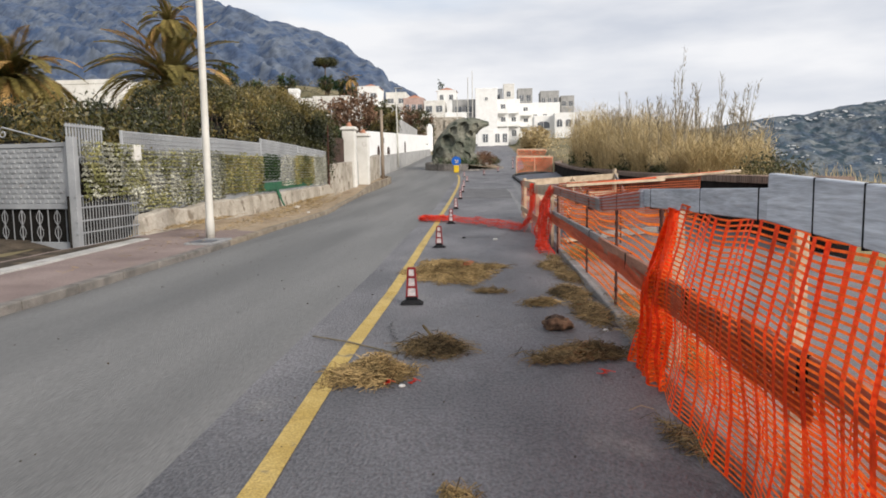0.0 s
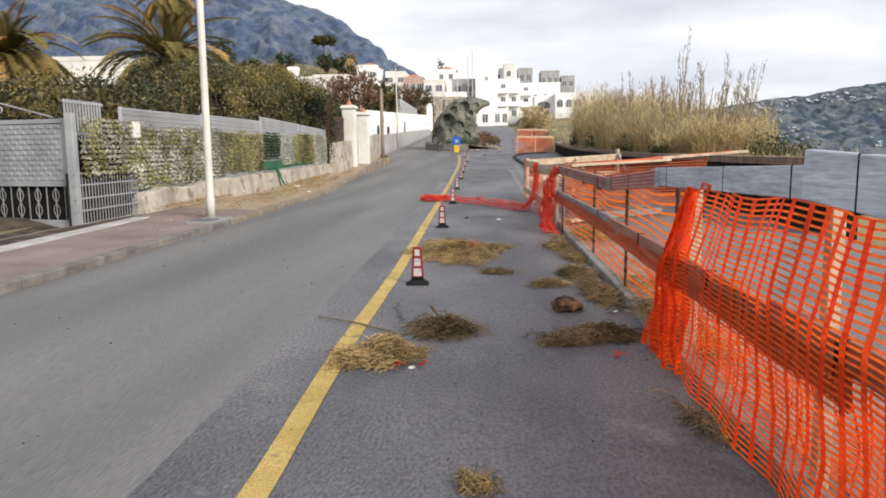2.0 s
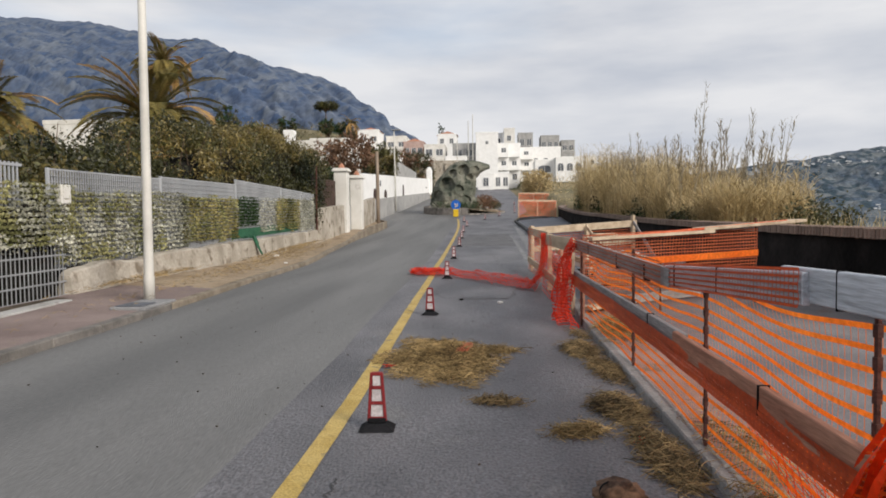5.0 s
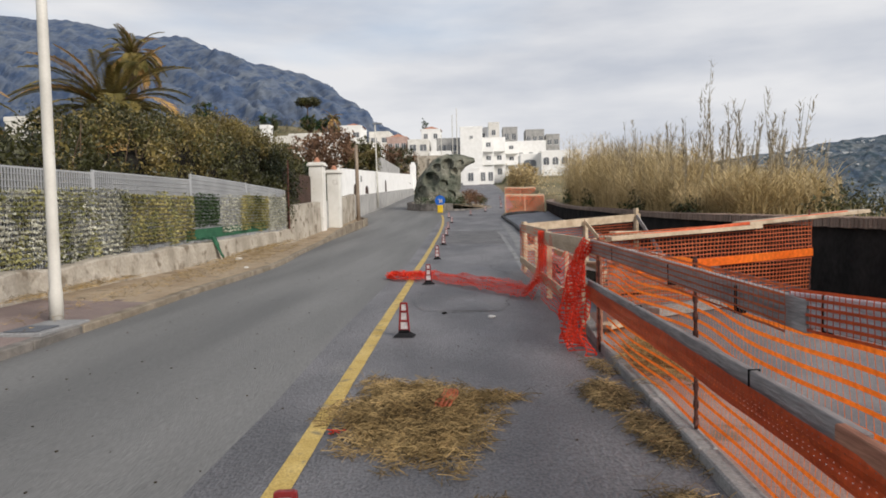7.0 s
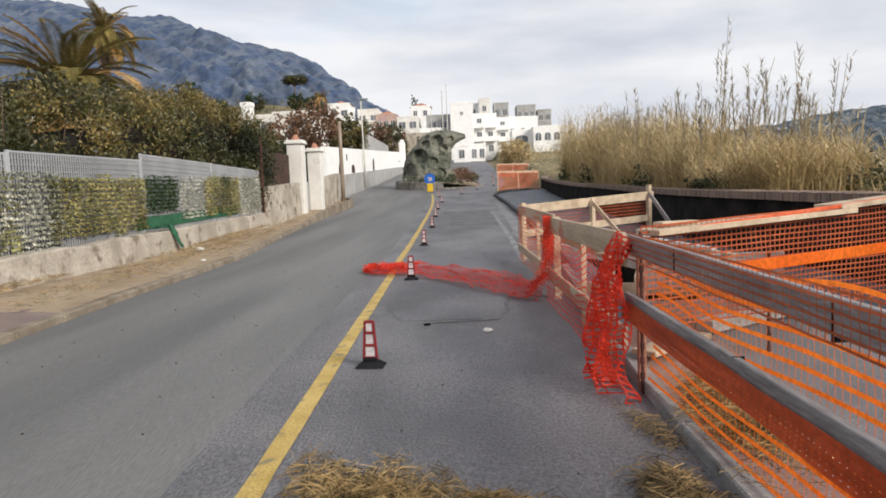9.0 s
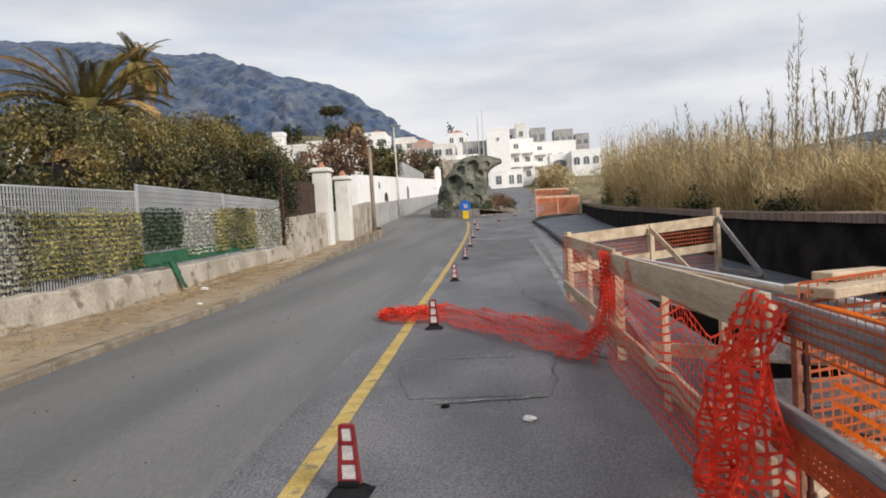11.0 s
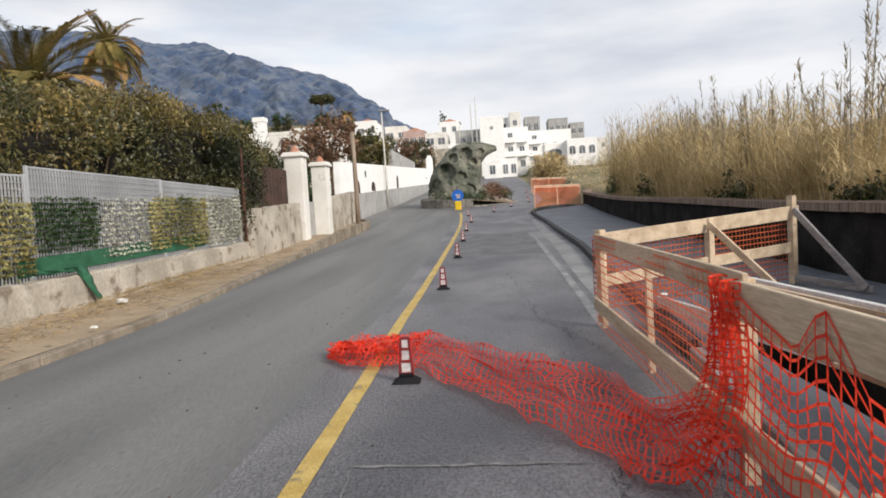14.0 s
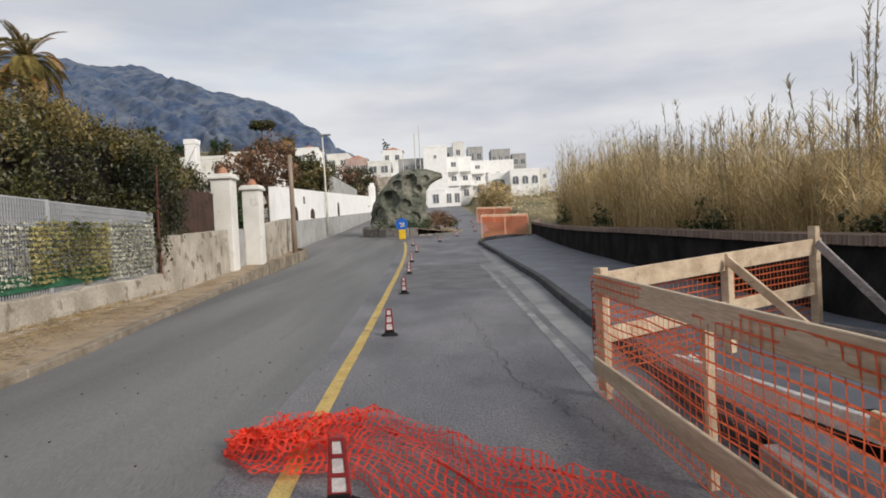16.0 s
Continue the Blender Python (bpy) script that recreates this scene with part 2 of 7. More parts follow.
M_PALMDRY = mat("dry_palm_frond", (0.30, 0.18, 0.06), (0.46, 0.30, 0.12), 0.5, 0.7, 0.1, 20, rnd=0.4, thin=0.2)
M_BARK = mat("bark", (0.09, 0.06, 0.04), (0.18, 0.13, 0.09), 3, 0.95, 0.8, 30)
M_ROCK = mat("volcanic_tuff", (0.075, 0.085, 0.065), (0.21, 0.205, 0.165), 0.7, 0.95, 0.9, 9, spots=((0.045, 0.055, 0.042), 0.56, 1.3), dist=0.06)
M_TERRAIN = mat("scrubland", (0.13, 0.115, 0.06), (0.27, 0.22, 0.125), 0.05, 0.95, 0.5, 1.2, spots=((0.06, 0.075, 0.03), 0.55, 0.12), dist=0.3)
# Blue of the distance haze is mixed into the ridge's base colour.
M_MOUNT = mat("hazed_mountain_forest", (0.058, 0.086, 0.148), (0.130, 0.153, 0.19), 0.02, 0.95, 0.25, 0.12, spots=((0.050, 0.080, 0.145), 0.52, 0.035), dist=4.0, grain=0.6)
M_DIRTKERB = mat("dirt_stained_kerb", (0.17, 0.14, 0.105), (0.29, 0.245, 0.19), 3, 0.9, 0.5, 50, rnd=0.12)
# Hill colour shifted to blue to hold the haze over the bay.
M_BAY = mat("hazed_bay_hill", (0.052, 0.078, 0.115), (0.150, 0.165, 0.17), 0.035, 0.95, 0.5, 0.2, spots=((0.036, 0.058, 0.075), 0.5, 0.05), dist=3.0, grain=0.9)
M_SEA = mat("sea", (0.10, 0.14, 0.19), (0.14, 0.18, 0.23), 0.01, 0.25, 0.3, 0.4, dist=0.3)
M_ROOF = mat("flat_roof", (0.36, 0.33, 0.30), (0.48, 0.45, 0.42), 0.8, 0.9, 0.3, 12)
M_TERRA = mat("terracotta", (0.34, 0.15, 0.09), (0.46, 0.23, 0.15), 3, 0.85, 0.3, 30)
# Glass lightened to grey-blue, with distance haze mixed into its colour.
M_GLASS = mat("hazed_window_glass", (0.10, 0.11, 0.125), (0.19, 0.20, 0.215), 0.6, 0.2, 0.0, 10)
M_BROWN = mat("brown_metal_gate", (0.04, 0.024, 0.018), (0.075, 0.042, 0.032), 2, 0.7, 0.2, 30)
M_BLACK = mat("black_rubber", (0.008, 0.008, 0.009), (0.018, 0.018, 0.02), 5, 0.8, 0.3, 60, spec=0.1)
M_CONERED = mat("cone_red_plastic", (0.16, 0.018, 0.02), (0.26, 0.03, 0.032), 5, 0.45, 0.05, 60)
M_CONEWHITE = mat("reflective_white", (0.46, 0.42, 0.42), (0.60, 0.56, 0.56), 6, 0.4, 0.05, 60, spots=((0.40, 0.37, 0.36), 0.64, 20))
M_BLUE = mat("sign_blue", (0.015, 0.10, 0.42), (0.02, 0.13, 0.5), 3, 0.35, 0.0, 30)
M_SIGNYELLOW = mat("bollard_yellow", (0.62, 0.40, 0.02), (0.70, 0.47, 0.03), 3, 0.4, 0.05, 30)
M_GREENCLOTH = mat("green_tarpaulin", (0.015, 0.075, 0.04), (0.035, 0.13, 0.07), 3, 0.6, 0.3, 20)
M_COPING = mat("brick_coping", (0.17, 0.12, 0.095), (0.27, 0.20, 0.16), 3, 0.9, 0.5, 40, rnd=0.2)
# Dark stone facing away from the sun; that shade is painted in too.
M_SHADEDSTONE = mat("shaded_dark_stone", (0.008, 0.008, 0.008), (0.028, 0.025, 0.024), 1.5, 0.9, 0.7, 14, spec=0.05)
M_PAPER = mat("pale_litter", (0.6, 0.58, 0.55), (0.72, 0.7, 0.67), 5, 0.7, 0.1, 40)
M_LEATHER = mat("brown_litter", (0.05, 0.028, 0.018), (0.24, 0.14, 0.085), 14, 0.8, 0.4, 40)
M_SEAM = mat("dusty_seam", (0.16, 0.158, 0.155), (0.30, 0.295, 0.285), 6, 0.9, 0.3, 90, spots=((0.15, 0.148, 0.145), 0.5, 9))
M_GREYBOARD = mat("silvered_plank", (0.42, 0.44, 0.48), (0.58, 0.60, 0.645), 2.2, 0.8, 0.35, 14, rnd=0.08, spots=((0.17, 0.165, 0.165), 0.70, 4), stretch=(5, 0.5, 5))
M_SOIL = mat("dark_soil", (0.035, 0.028, 0.02), (0.11, 0.085, 0.06), 3, 0.95, 0.8, 30, spots=((0.16, 0.12, 0.08), 0.64, 6))
# Greyed plaster: haze in front of the far houses is in this colour.
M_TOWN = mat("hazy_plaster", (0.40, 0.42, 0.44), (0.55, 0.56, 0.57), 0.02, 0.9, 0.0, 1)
M_CONCLIP = mat("worn_pale_concrete", (0.34, 0.33, 0.31), (0.46, 0.45, 0.43), 2, 0.9, 0.4, 40, spots=((0.24, 0.21, 0.19), 0.6, 4))
M_WRAP = mat("deep_orange_wrap", (0.40, 0.052, 0.013), (0.54, 0.082, 0.02), 2, 0.5, 0.05, 30, thin=0.15)
M_WARMSLAB = mat("warm_concrete", (0.165, 0.155, 0.16), (0.235, 0.22, 0.22), 1.4, 0.9, 0.4, 60, rnd=0.08, spots=((0.20, 0.155, 0.14), 0.62, 2.5))
M_PIPE = mat("grey_plastic_pipe", (0.5, 0.49, 0.47), (0.62, 0.61, 0.58), 3, 0.5, 0.1, 40)
M_POLEWOOD = mat("weathered_pole_wood", (0.20, 0.15, 0.11), (0.33, 0.265, 0.205), 2, 0.9, 0.5, 20, stretch=(4, 4, 0.4))
M_PINKHOUSE = mat("faded_pink_plaster", (0.40, 0.28, 0.245), (0.50, 0.37, 0.325), 1.2, 0.9, 0.2, 30, grain=0.2)


# ---- geometry helpers ----
def lerp(x, pts, k=1):
    """Piecewise linear value of column k at x in the first column."""
    return float(np.interp(x, [p[0] for p in pts], [p[k] for p in pts]))


PROFILE = [(-30, -0.1), (0, 0), (22.5, 0), (27.9, 0.10), (33.2, 0.19), (38.4, 0.29), (43.7, 0.47), (48, 0.70), (54, 1.06), (60, 1.33), (80, 2.5), (110, 4.2), (140, 6.2), (200, 9.5), (400, 14)]


def rz(y):
    """World height of the road surface at y."""
    w = [(-2, 0.15), (-1, 0.2), (0, 0.3), (1, 0.2), (2, 0.15)]
    return sum(k * lerp(y + d * 1.5, PROFILE) for d, k in w) + GRADE * y


def wz(y, z):
    return z + GRADE * y


def finish(name, bm, material, parent=None, label="", smooth=False):
    me = bpy.data.meshes.new(name)
    bm.normal_update()
    bm.to_mesh(me)
    bm.free()
    ob = new(name, me)
    for m in (material if isinstance(material, (list, tuple)) else [material]):
        me.materials.append(m)
    if smooth:
        me.polygons.foreach_set("use_smooth", [True] * len(me.polygons))
    if parent:
        ob.parent = parent
    if label:
        ob["label"] = label
    return ob


def part(name, bm, material, parent, label="", smooth=False):
    return finish(name, bm, material, parent, label, smooth)


def raw(name, verts, faces, material, parent=None, label="", smooth=False):
    me = bpy.data.meshes.new(name)
    me.from_pydata(verts, [], faces)
    me.update()
    ob = new(name, me)
    for m in (material if isinstance(material, (list, tuple)) else [material]):
        me.materials.append(m)
    if smooth:
        me.polygons.foreach_set("use_smooth", [True] * len(me.polygons))
    if parent:
        ob.parent = parent
    if label:
        ob["label"] = label
    return ob


def thing(name, label, category, group="", at=None):
    ob = new(name)
    ob.empty_display_size = 0.2
    if at:
        ob.location = at
    return tagged(ob, label, category, group)


def box(bm, c, s, m=None, bevel=0.0):
    """A bevelled block of size s round c, turned by m about c."""
    mm = Matrix.Translation(c) @ (m.to_4x4() if m else Matrix()) @ Matrix.Diagonal((*s, 1))
    r = bmesh.ops.create_cube(bm, size=1, matrix=mm)
    if bevel:
        ed = list({e for v in r["verts"] for e in v.link_edges})
        bmesh.ops.bevel(bm, geom=ed, offset=bevel, segments=1, affect="EDGES")
    return bm


def bar(bm, p0, p1, w, h, bevel=0.004):
    """A board from p0 to p1: w thick sideways, h upright."""
    a, b = Vector(p0), Vector(p1)
    d = b - a
    x = d.normalized()
    side = Vector((0, 0, 1)).cross(x)
    side = side.normalized() if side.length > 0.05 else Vector((1, 0, 0))
    z = x.cross(side)
    m = Matrix((x, side, z)).transposed()
    return box(bm, (a + b) / 2, (d.length, w, h), m, bevel)


def tube(bm, pts, radii, seg=10):
    """A round tapered tube along points."""
    rings = []
    for i, p in enumerate(pts):
        p = Vector(p)
        d = (Vector(pts[min(i + 1, len(pts) - 1)]) - Vector(pts[max(i - 1, 0)])).normalized()
        s = d.cross(Vector((0, 1, 0.01)) if abs(d.y) < 0.9 else Vector((1, 0, 0))).normalized()
        t = d.cross(s)
        r = radii[i] if isinstance(radii, (list, tuple)) else radii
        rings.append([bm.verts.new(p + r * (math.cos(a) * s + math.sin(a) * t)) for a in [2 * math.pi * k / seg for k in range(seg)]])
    for a, b in zip(rings, rings[1:]):
        for k in range(seg):
            bm.faces.new((a[k], a[(k + 1) % seg], b[(k + 1) % seg], b[k]))
    bm.faces.new(rings[0][::-1]), bm.faces.new(rings[-1])
    return bm


def nb():
    return bmesh.new()


def strip(name, ys, left, right, height, material, label="", kind="structure", cols=2, category=""):
    """A sheet of ground lofted along y between two edges, with a height function of (x, y)."""
    verts, faces = [], []
    for y in ys:
        a, b = left(y), right(y)
        for i in range(cols + 1):
            x = a + (b - a) * i / cols
            verts.append((x, y, height(x, y)))
    n = cols + 1
    for j in range(len(ys) - 1):
        for i in range(cols):
            k = j * n + i
            faces.append((k, k + 1, k + n + 1, k + n))
    ob = raw(name, verts, faces, material, smooth=True)
    return tagged(ob, label, category, kind=kind)


def leaves(centres, size, rng, tilt=1.0, ratio=0.5):
    """Quads for many small leaves: verts and faces."""
    n = len(centres)
    c = np.asarray(centres)
    d1 = rng.normal(size=(n, 3))
    d1 /= np.linalg.norm(d1, axis=1)[:, None]
    d2 = np.cross(d1, rng.normal(size=(n, 3)))
    d2 /= np.linalg.norm(d2, axis=1)[:, None]
    s = (size * rng.uniform(0.6, 1.4, n))[:, None]
    v = np.stack([c - d1 * s, c + d2 * s * ratio, c + d1 * s, c - d2 * s * ratio], 1).reshape(-1, 3)
    f = np.arange(n * 4).reshape(-1, 4)
    return v.tolist(), f.tolist()


def ribbon_net(name, surf, nu, nv, wu, wv, material, label, rng=None, knot=0.0, parent=None):
    """Netting over the sheet surf(u, v): nu strands run along v and nv strands run along u, as flat bands wu and wv metres wide."""
    verts, faces = [], []
    p = [[Vector(surf(i / (nu - 1), j / (nv - 1))) for j in range(nv)] for i in range(nu)]

    def band(line, w, across):
        last = None
        for k, q in enumerate(line):
            a = across(k)
            a = a.normalized() * w / 2 if a.length > 1e-6 else Vector((0, 0, w / 2))
            verts.append(q - a), verts.append(q + a)
            m = len(verts)
            if last is not None:
                faces.append((last - 2, last - 1, m - 1, m - 2))
            last = m
    for i in range(nu):
        i0, i1 = max(i - 1, 0), min(i + 1, nu - 1)
        band(p[i], wu, lambda k: p[i1][k] - p[i0][k])
    for j in range(nv):
        j0, j1 = max(j - 1, 0), min(j + 1, nv - 1)
        band([p[i][j] for i in range(nu)], wv, lambda k: p[k][j1] - p[k][j0])
    if knot:
        for i in range(1, nu - 1):
            for j in range(1, nv - 1):
                du, dv = (p[i + 1][j] - p[i - 1][j]).normalized() * knot, (p[i][j + 1] - p[i][j - 1]).normalized() * knot
                m = len(verts)
                verts.extend([p[i][j] - du, p[i][j] - dv, p[i][j] + du, p[i][j] + dv])
                faces.append((m, m + 1, m + 2, m + 3))
    ob = raw(name, verts, faces, material)
    if isinstance(material, (list, tuple)):
        bands = nu * (nv - 1)
        ob.data.polygons.foreach_set("material_index", [int(k >= bands) for k in range(len(faces))])
    return tagged(ob, label, "netting", "safety nets")


def wob(x, y, z=0.0, s=1.0):
    return noise.noise(Vector((x * s, y * s, z * s + 3.7)))


# ---- ground, sea and distance ----
def sm(t):
    t = max(0.0, min(1.0, t))
    return t * t * (3 - 2 * t)


def land(x, y):
    """Height of the open ground."""
    r = rz(min(y, 400))
    h = r - 0.45
    side = 5.5 + 2.9 * sm((y - 42) / 3) * sm((100 - y) / 8)
    if x < -side:
        h += sm((-x - side) / 2) * 0.6 + 0.03 * min(-x - side, 60) * sm((y - 5) / 30)
        h += 6.0 * sm((-x - 8) / 30) * sm((y - 70) / 70) + 11 * sm((-x - 10) / 60) * sm((y - 130) / 130)
    h += 2 * sm((y - 150) / 80) * sm((30 - x) / 30)
    edge = lerp(y, [(-300, 4.9), (10, 4.9), (14, 8.0), (40, 10.5), (60, 13), (150, 30), (400, 110), (3000, 500)])
    if x > 3.4:
        h += 1.35 * sm((x - 4.6) / 0.9) * sm((y - 10.5) / 2.5)
    if x > edge:
        h -= 2.5 * sm((x - edge) / 6) + 0.55 * (x - edge - 2) * sm((x - edge) / 8)
    h += 0.12 * wob(x, y, 0, 0.35) + min(4.0, 0.004 * (abs(x) + y * 0.5)) * wob(x, y, 9, 0.03)
    return max(h, -40.0)


def spaced(lo, hi, fine, n):
    """Coordinates that lie close together near zero."""
    a = np.linspace(-1, 1, n)
    s = np.sinh(a * 6) / np.sinh(6)
    return sorted(set([round(float(v), 3) for v in np.where(s < 0, s * lo, s * hi)] + [round(v, 3) for v in np.arange(-12, 14, fine)]))


gx = spaced(2500, 3500, 0.8, 110)
gy = sorted(set([round(v, 2) for v in np.arange(-12, 70, 1.2)] + [round(v, 1) for v in np.arange(70, 260, 5)] + [-600, -300, -120, -60, -30] + [round(260 * 1.13 ** k) for k in range(22)]))
gv = [(x, y, land(x, y)) for y in gy for x in gx]
gn = len(gx)
gf = [(j * gn + i, j * gn + i + 1, (j + 1) * gn + i + 1, (j + 1) * gn + i) for j in range(len(gy) - 1) for i in range(gn - 1)]
tagged(raw("ground", gv, gf, M_TERRAIN, smooth=True), "dry scrubby hillside ground falling to the sea", "ground", kind="structure")
sea = raw("water", [(-6000, -3000, -20), (9000, -3000, -20), (9000, 9000, -20), (-6000, 9000, -20)], [(0, 1, 2, 3)], M_SEA)
tagged(sea, "grey-blue calm sea in the bay below", "sea", kind="structure")

RIDGE = [(-2600, 560), (-1500, 520), (-1100, 470), (-866, 447), (-800, 432), (-732, 410), (-690, 410), (-650, 412), (-587, 380), (-512, 349), (-440, 334), (-376, 316), (-345, 305), (-330, 290), (-322, 260), (-300, 248), (-262, 224), (-214, 202), (-150, 165), (-60, 120), (60, 70), (200, 30)]


def mountain():
    verts, faces = [], []
    xs, ys = np.linspace(-1700, 200, 400), np.concatenate([np.linspace(500, 1500, 110), np.linspace(1512, 1900, 14)])
    for y in ys:
        for x in xs:
            a = x * 1500 / y
            t = (y - 500) / 1000
            top = lerp(a, RIDGE)
            rough = 24 * (0.4 - 1.6 * abs(wob(a + 0.25 * y, y * 0.3, 1, 0.0065))) + 12 * (0.3 - 1.5 * abs(wob(a - 0.2 * y, y * 0.45, 5, 0.016))) + 5 * wob(a, y * 0.8, 8, 0.045) + 2.5 * wob(a, y, 3, 0.11)
            top += (5 * wob(a, 0, 4, 0.02) + 4 * wob(a, 0, 6, 0.055)) * sm((-a - 250) / 150)
            if t <= 1:
                h = 20 + (top - 20) * t ** 1.25 + rough * sm(t * 3) * (1 - sm((t - 0.85) / 0.15) * 0.86)
            else:
                h = top - (y - 1500) * 0.5 + rough * 0.3
            verts.append((x * (y / 1500 if y < 1500 else 1), y, h))
    n = len(xs)
    for j in range(len(ys) - 1):
        for i in range(n - 1):
            faces.append((j * n + i, j * n + i + 1, (j + 1) * n + i + 1, (j + 1) * n + i))
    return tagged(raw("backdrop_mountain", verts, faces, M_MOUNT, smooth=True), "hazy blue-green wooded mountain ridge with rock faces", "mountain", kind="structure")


mountain()
BAY = [(200, 60), (400, 92), (550, 112), (640, 122), (700, 133), (757, 141), (826, 149), (1000, 165), (1400, 200), (2200, 260)]


def bay_hill():
    verts, faces = [], []
    xs, ys = np.linspace(150, 2200, 260), np.concatenate([np.linspace(1120, 1520, 80), np.linspace(1540, 1900, 8)])
    for y in ys:
        for x in xs:
            t = (y - 1150) / 350
            top = lerp(x, BAY) + 3 * wob(x, 0, 3, 0.03) + 2 * wob(x, 0, 9, 0.09)
            rough = 14 * wob(x, y, 2, 0.012) + 9 * wob(x, y, 4, 0.035) + 4 * wob(x, y, 7, 0.09)
            h = -26 + (top + 26) * min(1, max(0, t)) ** 0.8 + rough * sm(t * 2) * (1 - 0.8 * sm((t - 0.8) / 0.2)) if t <= 1 else top - (y - 1500) * 0.3
            verts.append((x, y, h))
    n = len(xs)
    for j in range(len(ys) - 1):
        for i in range(n - 1):
            faces.append((j * n + i, j * n + i + 1, (j + 1) * n + i + 1, (j + 1) * n + i))
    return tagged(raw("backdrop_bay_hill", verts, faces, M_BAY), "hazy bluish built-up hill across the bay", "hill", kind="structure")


bay_hill()
rng = np.random.default_rng(5)
bm = nb()
for k in range(1500):
    x, y = rng.uniform(420, 1300), 1180 + 300 * rng.uniform() ** 0.8
    if wob(x, y, 6, 0.012) < 0.02:
        continue
    t = (y - 1150) / 350
    z = -26 + (lerp(x, BAY) + 26) * t ** 0.8
    box(bm, (x, y, z + 1.5), (rng.uniform(2, 7), 5, rng.uniform(1.4, 3.2)))
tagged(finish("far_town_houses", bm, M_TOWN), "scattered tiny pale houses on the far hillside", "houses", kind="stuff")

# ---- road ----
KERB_L = [(-30, -4.3), (8, -4.36), (10.6, -4.40), (12.8, -4.47), (14.4, -4.57), (16.3, -4.64), (18.5, -4.68), (20.6, -4.77), (22.2, -4.90), (25, -5.25), (29.4, -5.6), (33, -5.85), (38, -6.05), (44, -6.2), (46, -7.9), (90, -8.0), (150, -6), (400, -6)]
KERB_R = [(-30, 1.42), (6, 1.36), (10.7, 1.31), (12.6, 1.33), (18, 1.62), (22, 1.76), (29, 1.96), (40, 1.88), (46, 1.6), (48, 1.5), (52, 1.9), (60, 2.9), (80, 3.2), (110, 3.2), (150, 2.2), (200, 2.2), (400, 2.2)]
LINE = [(-30, -0.5), (2.64, -0.68), (4.66, -0.76), (7.3, -0.79), (10.9, -0.91), (13.75, -1.0), (17.0, -1.1), (19.6, -1.21), (24.9, -1.35), (32.5, -1.55), (38.4, -1.72), (43.7, -1.9), (48, -2.12), (51, -2.35)]
STRIP = [(-30, -1.0), (2.7, -1.17), (4.5, -1.21), (9, -1.27), (11.6, -1.38), (17.3, -1.52), (20.5, -1.58), (33, -2.0), (41, -2.2), (400, -2.4)]
YS = [float(v) for v in np.concatenate([np.arange(-14, 60, 0.5), np.arange(60, 200, 3)])]


def road_h(x, y):
    return rz(y) + 0.010 * wob(x, y, 0, 0.5)


strip("road", YS, lambda y: lerp(y, KERB_L), lambda y: lerp(y, STRIP), road_h, M_ROAD, "worn grey asphalt road lane", cols=6, category="road")
strip("road_lane", YS, lambda y: lerp(y, STRIP), lambda y: lerp(y, KERB_R), road_h, M_LANE, "coarse darker asphalt lane beside the yellow line", cols=6, category="road")
LYS = [float(v) for v in np.arange(-8, 51.1, 0.3)]
strip("lane_line_yellow", LYS, lambda y: lerp(y, LINE) - 0.062 - 0.006 * wob(y, 3, 1, 2), lambda y: lerp(y, LINE) + 0.062 + 0.006 * wob(y, 9, 1, 2), lambda x, y: road_h(x, y) + 0.005, M_YELLOW, "worn yellow painted road line", cols=1, category="road marking")
EDGE = [(18.6, 1.12), (23.2, 1.16), (30, 1.10), (36, 1.0)]
strip("edge_line_white", [float(v) for v in np.arange(18.6, 36, 0.4)], lambda y: lerp(y, EDGE) - 0.06, lambda y: lerp(y, EDGE) + 0.06, lambda x, y: road_h(x, y) + 0.005, M_WHITELINE, "faded white road edge line", cols=1, category="road marking")
EDGE2 = [(18.6, 1.28), (23, 1.32), (30, 1.40), (44, 1.4)]
strip("edge_gutter", [float(v) for v in np.arange(18.6, 44, 0.4)], lambda y: lerp(y, EDGE2), lambda y: lerp(y, KERB_R), lambda x, y: road_h(x, y) + 0.004, M_SLAB, "pale dusty road gutter along the kerb", cols=1, category="gutter")


def patch(name, pts, material, label, lift=0.004):
    bm = nb()
    vs = [bm.verts.new((x, y, road_h(x, y) + lift)) for x, y in pts]
    bm.faces.new(vs)
    bmesh.ops.triangulate(bm, faces=bm.faces[:])
    bmesh.ops.subdivide_edges(bm, edges=bm.edges[:], cuts=2)
    for v in bm.verts:
        v.co.z = road_h(v.co.x, v.co.y) + lift
    tagged(finish(name, bm, material), label, "road patch", kind="structure")


def blob(cx, cy, rx, ry, seed, n=26, rough=0.25):
    return [(cx + rx * math.cos(a) * (1 + rough * wob(math.cos(a), math.sin(a), seed, 1.7)), cy + ry * math.sin(a) * (1 + rough * wob(math.cos(a), math.sin(a), seed + 5, 1.7))) for a in [2 * math.pi * k / n for k in range(n)]]


patch("road_patch", [(-0.76, 14.1), (-0.84, 14.9), (0.54, 14.88), (0.62, 13.95), (0.47, 13.45), (-0.58, 13.45)], M_LANE, "squarish asphalt repair patch")
patch("road_patch_far", [(-1.22, 28.2), (1.15, 28.0), (0.95, 36.5), (-1.5, 36.5)], M_PATCH, "long dark resurfaced asphalt patch", 0.003)


